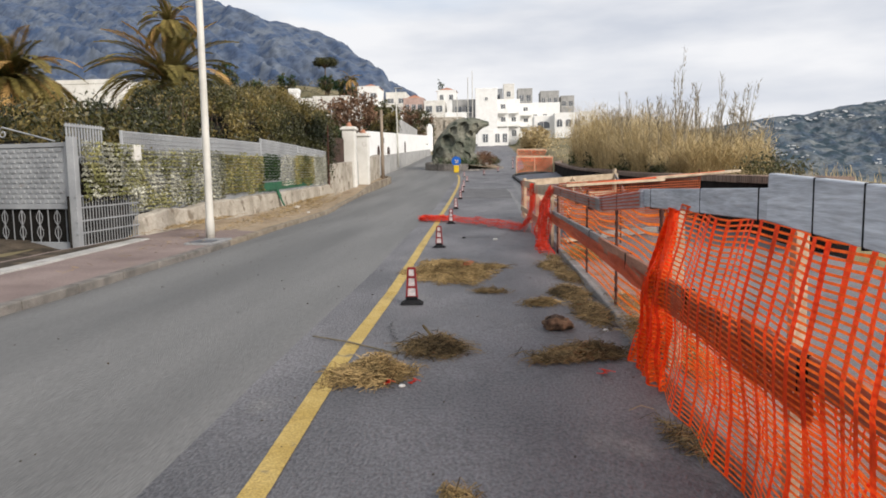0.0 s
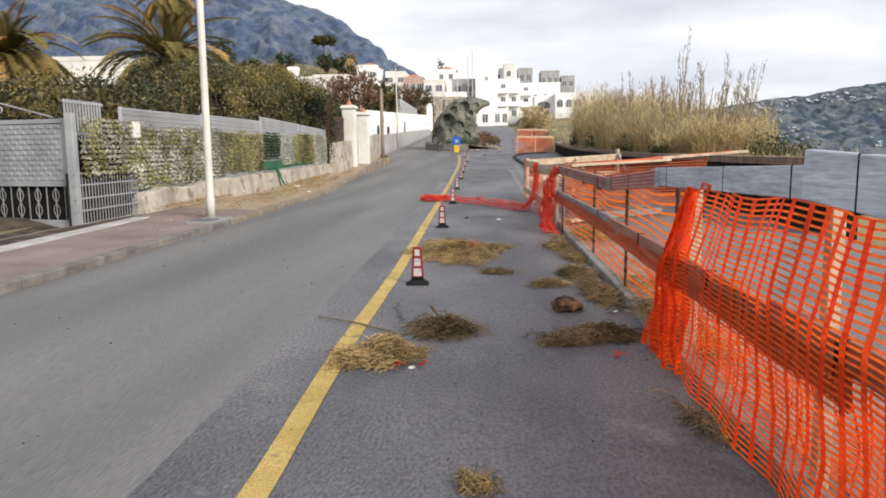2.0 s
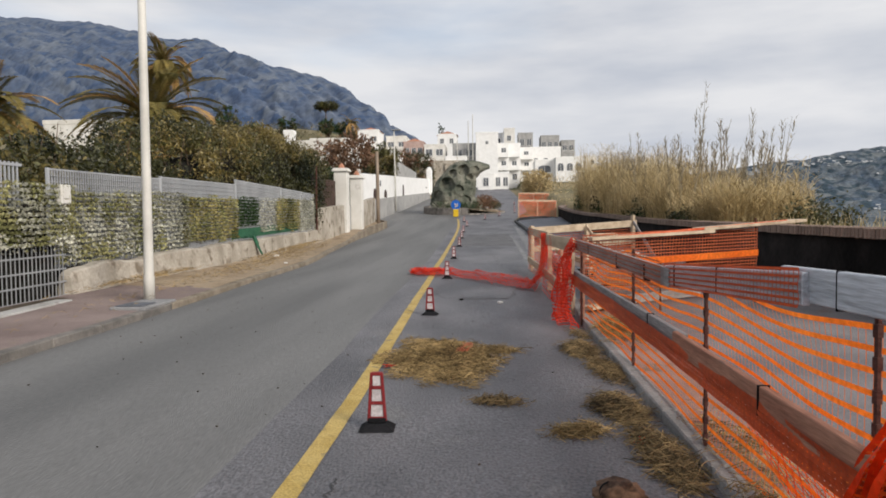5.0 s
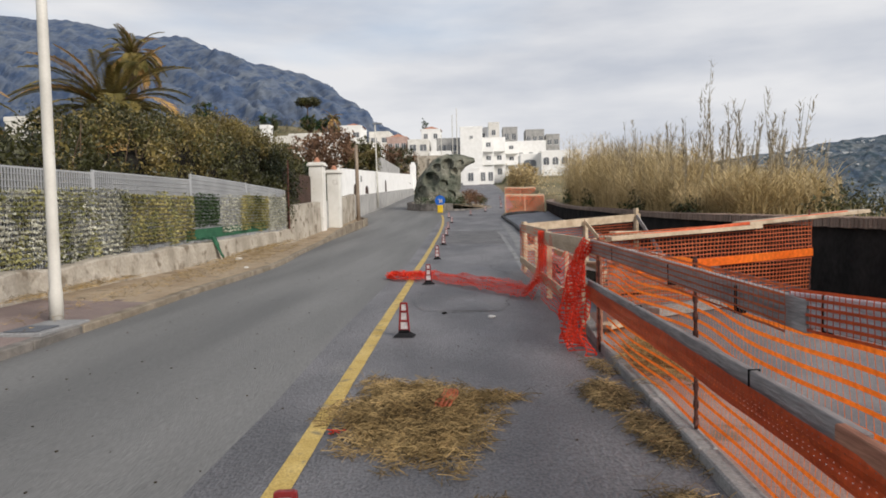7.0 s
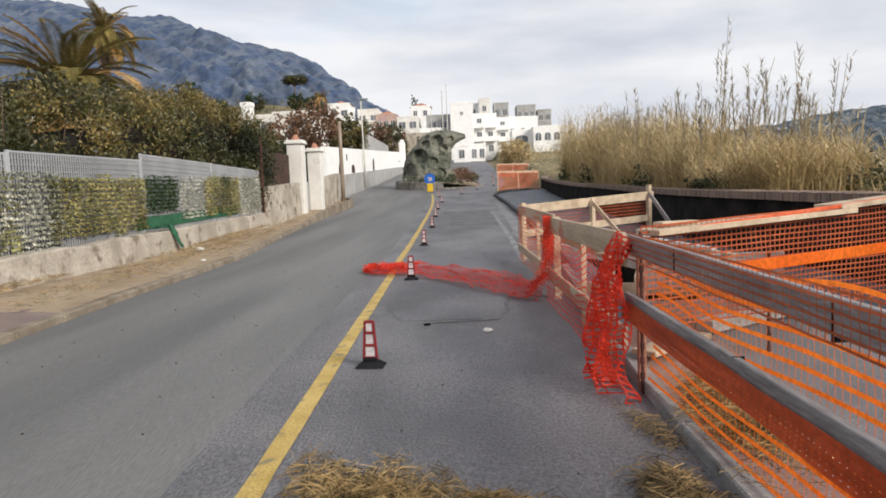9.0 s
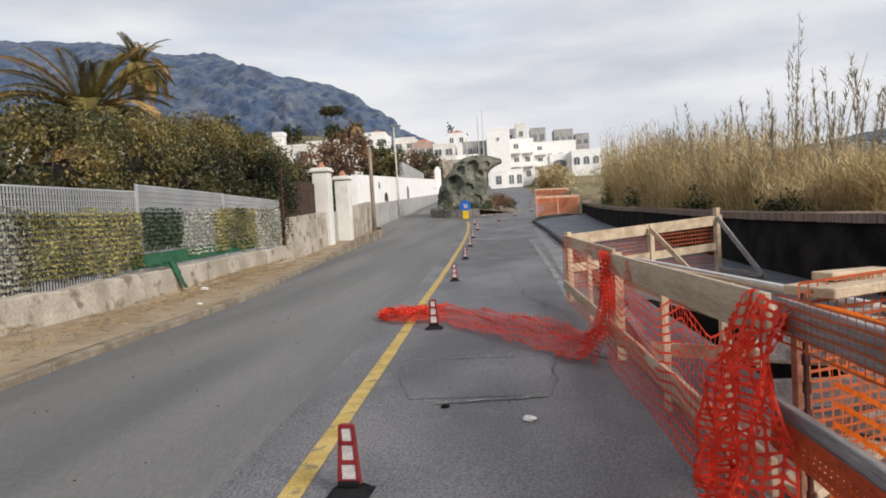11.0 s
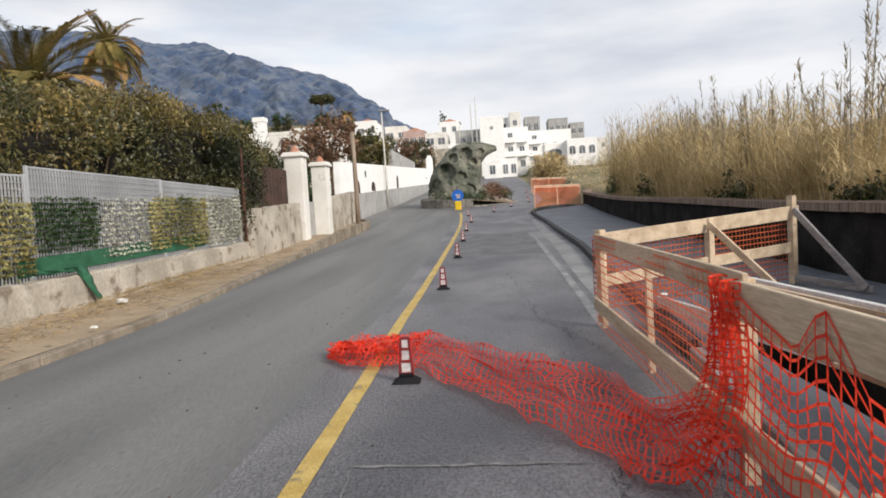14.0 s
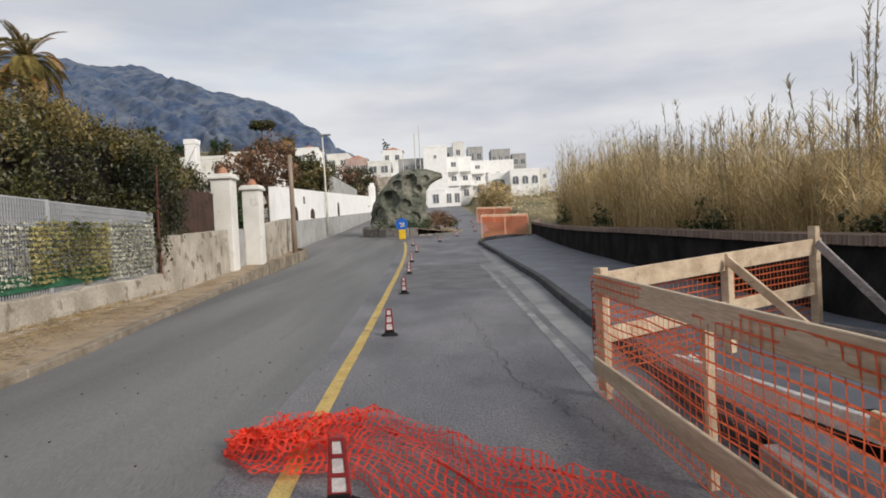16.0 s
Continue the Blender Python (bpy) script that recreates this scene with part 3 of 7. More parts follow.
def crack(pts, w, name="road_crack", material=M_CRACK, label="thin dark crack in the asphalt"):
    verts, faces = [], []
    for k, (x, y) in enumerate(pts):
        ww = w * (0.5 + 0.8 * abs(wob(x, y, 4, 6)))
        dx, dy = (pts[min(k + 1, len(pts) - 1)][0] - pts[max(k - 1, 0)][0]), (pts[min(k + 1, len(pts) - 1)][1] - pts[max(k - 1, 0)][1])
        d = math.hypot(dx, dy) or 1
        nx, ny = -dy / d, dx / d
        verts += [(x - nx * ww, y - ny * ww, road_h(x, y) + 0.009), (x + nx * ww, y + ny * ww, road_h(x, y) + 0.009)]
        if k:
            faces.append((2 * k - 2, 2 * k - 1, 2 * k + 1, 2 * k))
    tagged(raw(name, verts, faces, material), label, "crack", kind="structure")


def wander(x0, y0, x1, y1, amp, seed, n=40):
    return [(x0 + (x1 - x0) * k / n + amp * wob(k * 0.35, seed, 0, 1) + amp * 0.4 * wob(k, seed, 5, 1), y0 + (y1 - y0) * k / n + amp * 0.6 * wob(k * 0.4, seed, 9, 1)) for k in range(n + 1)]


crack(wander(0.64, 14.9, 0.57, 13.8, 0.07, 1), 0.0055)
crack(wander(0.15, 24.5, 0.45, 19.4, 0.12, 2), 0.005)
crack(wander(0.45, 19.4, 0.95, 17.6, 0.1, 3), 0.005)
crack(wander(-0.58, 5.9, -0.45, 5.2, 0.06, 4), 0.006)
crack(wander(-0.80, 14.9, 0.5, 14.88, 0.03, 5), 0.02, "road_seam", M_SEAM, "pale seam round the asphalt repair")
crack(wander(-0.35, 13.3, 0.5, 13.42, 0.05, 6), 0.032, "road_seam", M_SEAM, "pale seam round the asphalt repair")
crack(wander(-0.80, 14.85, -0.58, 13.45, 0.03, 15), 0.005, "road_seam", M_SEAM, "pale seam round the asphalt repair")
crack(wander(0.62, 14.8, 0.5, 13.5, 0.03, 16), 0.005, "road_seam", M_SEAM, "pale seam round the asphalt repair")
crack(wander(0.2, 16.9, 1.0, 16.2, 0.1, 8), 0.006)

# ---- pavements and kerbs ----
WALL_L = [(-30, -6.4), (12, -6.4), (17.4, -6.47), (24, -6.62), (29, -6.62), (34.5, -6.75), (37, -6.65), (46, -6.9)]


def pave_l(x, y):
    return rz(y) + 0.085 + 0.03 * (lerp(y, KERB_L) - x) + 0.012 * wob(x, y, 3, 0.9) + 0.20 * sm((y - 28) / 10)


strip("pavement_tiled", [float(v) for v in np.arange(-14, 14.6, 0.4)], lambda y: lerp(y, WALL_L) - 0.1, lambda y: lerp(y, KERB_L) - 0.14, pave_l, M_TILE, "reddish paved footway with sandy stains", cols=8, category="pavement")
strip("pavement_dirt", [float(v) for v in np.arange(14.2, 45.9, 0.4)], lambda y: min(lerp(y, WALL_L) - 0.2, lerp(y, KERB_L) - 0.2), lambda y: lerp(y, KERB_L) - 0.14, lambda x, y: pave_l(x, y) + 0.005 * sm((y - 14.2)), M_SAND, "sandy dirt-covered footway along the garden wall", cols=6, category="pavement")
kerb_l = tagged(new("kerb_left"), "worn grey stone kerb along the footway", "kerb", kind="structure")
for k in range(52):
    y0, y1 = -4 + k * 0.95, -4 + k * 0.95 + 0.93
    bm = nb()
    x0, x1 = lerp(y0, KERB_L) - 0.07, lerp(y1, KERB_L) - 0.07
    bar(bm, (x0, y0, pave_l(x0, y0) - 0.088 + 0.012 * wob(k, 1)), (x1, y1, pave_l(x1, y1) - 0.088 + 0.012 * wob(k + 1, 1)), 0.145, 0.19 + 0.22 * sm((y0 - 28) / 10), 0.012)
    part("kerb_stone", bm, M_KERB if y0 < 12 else M_DIRTKERB, kerb_l)


def kerb_drop(y):
    """How much lower the near kerb stands than the far one."""
    return 0.055 * (1 - sm((y - 10.8) / 1.6))


def pave_r(x, y):
    return rz(y) + 0.12 - kerb_drop(y) + 0.01 * wob(x, y, 6, 0.8)


PIT = (13.0, 17.6)
strip("pavement_pink", [float(v) for v in np.arange(-14, 12.6, 0.4)], lambda y: lerp(y, KERB_R) + 0.10, lambda y: 2.15, pave_r, M_PINK, "pinkish concrete footway strip behind the barrier", cols=3, category="pavement")
strip("pavement_slab", [float(v) for v in np.arange(-14, 12.6, 0.4)], lambda y: 2.15, lambda y: 4.95, pave_r, M_WARMSLAB, "grey concrete footway slab by the parapet", cols=4, category="pavement")
strip("pavement_dark_near", [12.4, 12.7, PIT[0]], lambda y: lerp(y, KERB_R) + 0.1, lambda y: 4.9, pave_r, M_DARKPAVE, "dark asphalt footway", cols=4, category="pavement")
strip("pavement_dark_inner", [float(v) for v in np.linspace(*PIT, 12)], lambda y: 2.6, lambda y: 4.9, pave_r, M_DARKPAVE, "dark asphalt footway", cols=3, category="pavement")
strip("pavement_dark_outer", [float(v) for v in np.linspace(*PIT, 12)], lambda y: lerp(y, KERB_R) + 0.1, lambda y: 2.02, pave_r, M_DARKPAVE, "broken dark asphalt edge beside the trench", cols=2, category="pavement")
strip("pavement_dark_far", [float(v) for v in np.arange(PIT[1], 52.01, 0.4)], lambda y: lerp(y, KERB_R) + 0.14 + 3.4 * sm((y - 46.5) / 5.5), lambda y: 4.9, pave_r, M_DARKPAVE, "dark asphalt footway beside the parapet", cols=4, category="pavement")
# Pit sides are near-black: the shade down there is in their colour.
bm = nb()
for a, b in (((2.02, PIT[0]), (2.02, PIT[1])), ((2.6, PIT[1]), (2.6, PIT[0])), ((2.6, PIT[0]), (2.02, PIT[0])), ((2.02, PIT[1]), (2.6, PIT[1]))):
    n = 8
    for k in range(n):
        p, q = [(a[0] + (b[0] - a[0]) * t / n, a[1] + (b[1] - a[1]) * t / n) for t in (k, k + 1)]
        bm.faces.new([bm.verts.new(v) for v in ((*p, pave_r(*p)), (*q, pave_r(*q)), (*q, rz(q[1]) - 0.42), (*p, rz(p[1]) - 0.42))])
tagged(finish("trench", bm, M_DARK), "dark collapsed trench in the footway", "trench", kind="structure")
kerb_r = tagged(new("kerb_right"), "pale concrete kerb under the barrier", "kerb", kind="structure")
for k in range(21):
    y0 = -4 + k * 1.0
    bm = nb()
    bar(bm, (lerp(y0, KERB_R) + 0.05, y0, rz(y0) + 0.045 - kerb_drop(y0)), (lerp(y0 + 0.98, KERB_R) + 0.05, y0 + 0.98, rz(y0 + 0.98) + 0.045 - kerb_drop(y0 + 0.98)), 0.11, 0.17, 0.01)
    part("kerb_stone", bm, M_PALEKERB, kerb_r)
kerb_d = tagged(new("kerb_dark"), "dark lava-stone kerb of the far footway", "kerb", kind="structure")
for k in range(31):
    y0 = 17.2 + k * 0.97
    bm = nb()
    bar(bm, (lerp(y0, KERB_R) + 0.07, y0, rz(y0) + 0.05), (lerp(y0 + 0.95, KERB_R) + 0.07, y0 + 0.95, rz(y0 + 0.95) + 0.05), 0.15, 0.2, 0.012)
    part("kerb_stone", bm, M_DARKKERB, kerb_d)
for k in range(9):
    a0, a1 = math.pi - k * 0.27, math.pi - (k + 0.95) * 0.27
    bm = nb()
    bar(bm, (3.3 + 1.55 * math.cos(a0), 47.4 + 3.6 * math.sin(a0), rz(47.4 + 3.6 * math.sin(a0)) + 0.05), (3.3 + 1.55 * math.cos(a1), 47.4 + 3.6 * math.sin(a1), rz(47.4 + 3.6 * math.sin(a1)) + 0.05), 0.15, 0.2, 0.012)
    part("kerb_stone", bm, M_DARKKERB, kerb_d)

# ---- parapet wall ----
PAR = [(10.0, 4.95), (13, 4.75), (21, 4.68), (31.6, 4.75), (42, 4.8), (52, 4.75), (54, 5.4), (58, 7.5)]
PARTOP = [(10, 1.14), (22, 1.12), (32, 1.07), (42, 0.95), (52, 0.78), (58, 0.75)]
verts, faces = [], []
pys = [float(v) for v in np.arange(10.0, 58.01, 0.5)]
for y in pys:
    x, r = lerp(y, PAR), rz(y)
    top = r + lerp(y, PARTOP) - 0.13
    for dx, z in ((0, r - 0.6), (0.02, top), (0.30, top), (0.32, r - 0.6)):
        verts.append((x + dx + 0.012 * wob(y, z, 1, 2), y, z))
for j in range(len(pys) - 1):
    for i in range(3):
        k = j * 4 + i
        faces.append((k, k + 1, k + 5, k + 4))
faces.append((0, 3, 2, 1))
tagged(raw("wall_parapet", verts, faces, M_SHADEDSTONE), "dark stone parapet wall with its shade put into the colour", "parapet", kind="structure")
coping = tagged(new("parapet_coping"), "brick-on-edge coping on the parapet wall", "coping", kind="structure")
bm = nb()
box(bm, (0, 0, 0), (0.42, 0.072, 0.13), None, 0.006)
brick_mesh = bpy.data.meshes.new("coping_brick")
bm.to_mesh(brick_mesh), bm.free()
brick_mesh.materials.append(M_COPING)
y = 10.05
count = 0
while y < 33 and count < 300:
    ob = new("coping_brick", brick_mesh)
    ob.parent = coping
    ob.matrix_local = pose(lerp(y, PAR) + 0.15 + random.uniform(-0.008, 0.008), y, rz(y) + lerp(y, PARTOP) - 0.065 + random.uniform(-0.005, 0.005), 0, 0, random.uniform(-1.5, 1.5))
    y += 0.082
    count += 1
bm = nb()
while y < 58:
    y1 = y + 0.6
    bar(bm, (lerp(y, PAR) + 0.15, y, rz(y) + lerp(y, PARTOP) - 0.065), (lerp(y1, PAR) + 0.15, y1, rz(y1) + lerp(y1, PARTOP) - 0.065), 0.42, 0.13, 0.008)
    y = y1
part("coping_far", bm, M_COPING, coping)["kind"] = "stuff"


# ---- garden wall, fence and gate on the other side ----
def low_wall():
    verts, faces = [], []
    ys = [float(v) for v in np.arange(12.8, 29.01, 0.15)]
    for y in ys:
        x, r = lerp(y, WALL_L), wz(y, 0)
        top = r + lerp(y, [(12.7, 0.54), (21, 0.66), (29, 0.72)]) + 0.05 * wob(y, 2, 0, 1.3) + 0.03 * wob(y, 7, 0, 4) - 0.08 * sm((13.0 - y) / 0.2)
        for dx, z in ((0.10, r - 0.3), (0.02, r + 0.3), (0.0, top - 0.03), (-0.03, top), (-0.20, top + 0.01), (-0.24, r - 0.3)):
            verts.append((x + dx + 0.03 * wob(y, z, 1, 2.2) + 0.018 * wob(y, z, 5, 6), y, z))
    for j in range(len(ys) - 1):
        for i in range(5):
            k = j * 6 + i
            faces.append((k + 1, k, k + 6, k + 7))
    faces += [(0, 1, 2, 3, 4, 5), tuple(range(len(verts) - 1, len(verts) - 7, -1))]
    tagged(raw("wall_garden", verts, faces, M_WALL, smooth=False), "low rough plastered garden wall with stains", "wall", kind="structure")
    verts, faces = [], []
    ys = [float(v) for v in np.linspace(29.0, 34.2, 24)]
    for y in ys:
        x = lerp(y, WALL_L)
        top = wz(y, lerp(y, [(28.6, 1.50), (29.3, 1.60), (34.6, 1.76)])) + 0.04 * wob(y, 2, 0, 1.6)
        for dx, z in ((0.06, wz(y, -0.3)), (0.03, wz(y, 0.8)), (0.0, top), (-0.28, top), (-0.3, wz(y, -0.3))):
            verts.append((x + dx + 0.025 * wob(y, z, 1, 2.2), y, z))
    for j in range(len(ys) - 1):
        for i in range(4):
            k = j * 5 + i
            faces.append((k + 1, k, k + 5, k + 6))
    faces += [(0, 1, 2, 3, 4), tuple(range(len(verts) - 1, len(verts) - 6, -1))]
    tagged(raw("wall_tall", verts, faces, M_WALL), "taller cracked plaster wall beside the gate pillars", "wall", kind="structure")


low_wall()
FX = -6.78
PANELS = [(12.85, 16.5, 2.13, 2.14), (16.55, 20.72, 2.18, 2.18), (20.78, 24.7, 2.31, 2.23), (24.75, 28.85, 2.22, 2.12)]
for y0, y1, z0, z1 in PANELS:
    f = thing("metal_fence_panel", "grey galvanised grille fence panel above the garden wall", "fence", "garden fence panels")
    for yy, zz in ((y0, z0), (y1, z1)):
        bm = nb()
        box(bm, (FX, yy, wz(yy, (zz + 0.4) / 2 + 0.02)), (0.05, 0.05, zz - 0.4), None, 0.004)
        part("post", bm, M_FENCE, f)
    for zz in (0.0, -0.42, -1.4):
        bm = nb()
        bar(bm, (FX, y0, wz(y0, z0 + zz)), (FX, y1, wz(y1, z1 + zz)), 0.012, 0.03, 0.002)
        part("rail", bm, M_FENCE, f)
    bm = nb()
    n = int((y1 - y0) / 0.07)
    for k in range(n):
        yy = y0 + (y1 - y0) * (k + 0.5) / n
        zz = z0 + (z1 - z0) * (k + 0.5) / n
        box(bm, (FX, yy, wz(yy, (zz + 0.55) / 2)), (0.022, 0.016, zz - 0.55))
    part("slats", bm, M_FENCE, f)["kind"] = "stuff"
    bm = nb()
    for k in range(1, 14):
        bar(bm, (FX + 0.016, y0, wz(y0, z0 - 0.1 * k)), (FX + 0.016, y1, wz(y1, z1 - 0.1 * k)), 0.007, 0.009, 0)
    part("wire_grid", bm, M_FENCE, f)["kind"] = "stuff"
    if y0 > 20:
        bm = nb()
        bar(bm, (FX - 0.03, y0, wz(y0, z0 - 0.21)), (FX - 0.03, y1, wz(y1, z1 - 0.21)), 0.008, 0.40, 0.0)
        part("privacy_sheet", bm, M_SHEET, f, "plain grey sheet behind the grille")

rng = np.random.default_rng(11)


def leaf_screen(y0, y1, z0, z1, mats, density, label, x=FX + 0.05, ragged=0.05):
    n = int((y1 - y0) * (z1 - z0) * density * 1.7)
    ys, zs = rng.uniform(y0, y1, n), rng.uniform(0, 1, n)
    c = []
    for yy, q in zip(ys, zs):
        lo, hi = z0 + ragged * 0.6 * wob(yy, 1, 0, 2.5), z1 + ragged * wob(yy, 5, 0, 1.8)
        zz = lo + (hi - lo) * q
        zz = round(zz / 0.088) * 0.088 + 0.012 * wob(yy, zz, 3, 3.0) + rng.normal() * 0.013 if rng.uniform() < 0.88 else zz
        c.append((x + rng.uniform(-0.02, 0.05), yy, wz(yy, zz)))
    v, f = leaves(c, 0.027, rng, ratio=0.6)
    ob = raw("leaf_screen", v, f, mats)
    if isinstance(mats, (list, tuple)):
        idx = [int(wob(c[k][1], c[k][2], 2, 2.6) + 0.25 * rng.normal() > 0.0) for k in range(n)]
        ob.data.polygons.foreach_set("material_index", idx)
    tagged(ob, label, "leaf screen", "artificial ivy screens", "stuff")


leaf_screen(12.9, 16.6, 0.62, 1.82, [M_IVYGREY, M_IVYGREEN], 1000, "faded grey-green artificial ivy screen on the fence")
leaf_screen(16.6, 17.7, 0.64, 1.85, M_IVYGREY, 900, "bleached artificial ivy screen on the fence")
leaf_screen(17.4, 20.75, 0.74, 1.80, [M_IVYGREEN, M_IVYGOLD], 1100, "yellow-green artificial ivy screen on the fence")
leaf_screen(20.8, 22.4, 1.05, 1.82, M_LEAFGREEN, 900, "dark green artificial ivy patch on the fence")
leaf_screen(22.5, 24.1, 0.85, 1.85, M_IVYGREY, 420, "thin bleached artificial ivy on the fence")
leaf_screen(24.1, 26.7, 0.9, 1.9, [M_IVYGOLD, M_IVYGREEN], 1000, "golden-yellow artificial ivy screen on the fence", ragged=0.16)
leaf_screen(26.7, 28.75, 0.8, 1.9, M_IVYGREY, 750, "grey bleached artificial ivy screen on the fence")
leaf_screen(10.98, 12.95, 0.92, 1.85, [M_IVYGREEN, M_IVYGREY], 1500, "faded ivy screen over the meter grille", x=-6.44)
bm = nb()
bar(bm, (FX + 0.02, 20.4, wz(20.4, 0.84)), (FX + 0.02, 26.6, wz(26.6, 0.92)), 0.012, 0.26, 0)
tagged(finish("green_tarpaulin_strip", bm, M_GREENCLOTH), "green tarpaulin strip along the wall top behind the fence", "tarpaulin")
verts, faces = [], []
for i in range(13):
    for j in range(9):
        u, v = i / 12, j / 8
        yy = 20.5 + 1.2 * u
        drop = sm((u - 0.78) / 0.1)
        verts.append((-6.56 + 0.16 * v * drop + 0.04 * wob(u * 4, v * 3, 1, 1.5), yy + 0.25 * v * (1 - u) + 0.12 * v * drop, wz(yy, 0.78 - 0.06 * v - 0.50 * v * drop + 0.03 * wob(u * 5, v * 4, 7, 1.3))))
for i in range(12):
    for j in range(8):
        k = i * 9 + j
        faces.append((k, k + 1, k + 10, k + 9))
rag = raw("green_rag", verts, faces, M_GREENCLOTH, smooth=True)
md = rag.modifiers.new("thick", "SOLIDIFY")
md.thickness = 0.012
tagged(rag, "crumpled dark green cloth hanging over the garden wall", "cloth")


def gate():
    """Grey metal gate leaf standing open, with woven upper panel, barred lower part and scrolls."""
    a, b = Vector((-6.66, 10.95, 0)), Vector((-9.5, 11.6, 0))
    d = (b - a).normalized()
    z0 = wz(11, 0.08)
    g = thing("metal_gate", "light grey metal gate with woven panel and scrolls, standing open", "gate")

    def at(u, z):
        q = a + d * u
        return (q.x, q.y, z0 + z)
    for u in (0.0, 2.9):
        bm = nb()
        bar(bm, at(u, 0.0), at(u, 1.78), 0.07, 0.09)
        part("stile", bm, M_GATE, g)
    for z, h in ((0.06, 0.13), (0.72, 0.08), (1.74, 0.07)):
        bm = nb()
        bar(bm, at(0, z), at(2.9, z), 0.06, h)
        part("rail", bm, M_GATE, g)
    bm = nb()
    bar(bm, at(0.04, 1.22), at(2.86, 1.22), 0.02, 0.96, 0)
    part("woven_panel", bm, M_GATE, g)
    bm = nb()
    for r in range(11):
        for c in range(17):
            u = 0.12 + c * 0.165 + (0.08 if r % 2 else 0)
            if u < 2.75:
                for s in (1, -1):
                    q = Vector(at(u, 0.80 + r * 0.085)) + s * 0.018 * Vector((d.y, -d.x, 0))
                    bar(bm, q, q + d * 0.10, 0.02, 0.045, 0.003)
    part("weave_slats", bm, M_GATE, g)["kind"] = "stuff"
    bm = nb()
    for c in range(15):
        bar(bm, at(0.12 + c * 0.19, 0.1), at(0.12 + c * 0.19, 0.7), 0.012, 0.012, 0)
    part("bar_grid", bm, M_GATE, g)["kind"] = "stuff"
    for c in range(7):
        bm = nb()
        for sg in (1, -1):
            pts = [at(0.31 + c * 0.38 + sg * 0.065 * math.sin(t * math.pi * 2), 0.16 + 0.5 * t) for t in np.linspace(0, 1, 17)]
            tube(bm, pts, 0.006, 5)
        part("scroll_ornament", bm, M_GATE, g)
    # Added sheet; its near-black stands in for shade behind the lower bars.
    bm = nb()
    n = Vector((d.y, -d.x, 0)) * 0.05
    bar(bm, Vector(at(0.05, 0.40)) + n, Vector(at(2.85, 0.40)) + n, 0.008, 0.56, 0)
    part("backing_sheet", bm, M_DARK, g, "added black sheet standing for the shade behind the lower bars")
    for u0, s in ((0.25, 1), (1.55, 1)):
        bm = nb()
        pts = [at(u0 + 1.1 * t, 1.80 + 0.26 * t) for t in np.linspace(0, 1, 6)] + [at(u0 + 1.1 + 0.10 * math.sin(q) * (1 - q / 9), 1.96 + 0.10 * math.cos(q) * (1 - q / 9)) for q in np.linspace(0, 7.5, 22)]
        tube(bm, pts, 0.014, 6)
        part("top_scroll", bm, M_GATE, g)
    bm = nb()
    box(bm, (-6.55, 10.9, wz(10.9, 0.99)), (0.13, 0.13, 1.9), None, 0.006)
    part("gate_post", bm, M_GATE, g)
    return g


gate()
m = thing("meter_grille", "grey wire-mesh enclosure between gate and wall", "grille")
bm = nb()
for k in range(22):
    yy = 10.85 + k * 0.09
    box(bm, (-6.5, yy, wz(yy, 0.55)), (0.012, 0.012, 0.85))
part("bar_grid", bm, M_GATE, m)["kind"] = "stuff"
for zz in (0.14, 0.36, 0.56, 0.78, 0.97):
    bm = nb()
    bar(bm, (-6.49, 10.8, wz(10.8, zz)), (-6.49, 12.8, wz(12.8, zz)), 0.012, 0.025, 0)
    part("rail", bm, M_GATE, m)
# Black sheet added to give the shaded depth behind the mesh.
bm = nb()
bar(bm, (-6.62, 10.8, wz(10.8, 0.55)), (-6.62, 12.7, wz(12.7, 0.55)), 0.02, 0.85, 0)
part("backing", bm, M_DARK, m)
bm = nb()
for k in range(13):
    yy = 11.05 + k * 0.085
    box(bm, (-6.72, yy, wz(yy, 1.85)), (0.02, 0.025, 0.66))
for zz in (1.62, 2.14):
    bar(bm, (-6.71, 11.0, wz(11, zz)), (-6.71, 12.15, wz(12.15, zz)), 0.02, 0.04, 0)
part("upper_grille", bm, M_FENCE, m)

p = thing("fence_pole", "thin dark steel pole with dry ivy at the fence end", "pole")
bm = nb()
tube(bm, [(-6.66, 28.95, wz(29, 0.55)), (-6.67, 28.95, wz(29, 1.9)), (-6.66, 28.97, wz(29, 3.2))], [0.03, 0.028, 0.024], 8)
part("shaft", bm, M_REBAR, p)
rng = np.random.default_rng(12)
v, f = leaves([(-6.66 + 0.10 * rng.normal(), 29.05 + 0.13 * rng.normal(), wz(29, 1.55 + 0.32 * rng.normal())) for k in range(260)], 0.05, rng)
raw("ivy", v, f, M_LEAF, p)

bm = nb()
box(bm, (-6.44, 12.72, wz(12.7, 1.72)), (0.10, 0.24, 0.30), None, 0.012)
box(bm, (-6.385, 12.72, wz(12.7, 1.74)), (0.012, 0.17, 0.17), None, 0.004)
tagged(finish("meter_box", bm, M_CREAM), "small white plastic meter box among the ivy", "meter box")
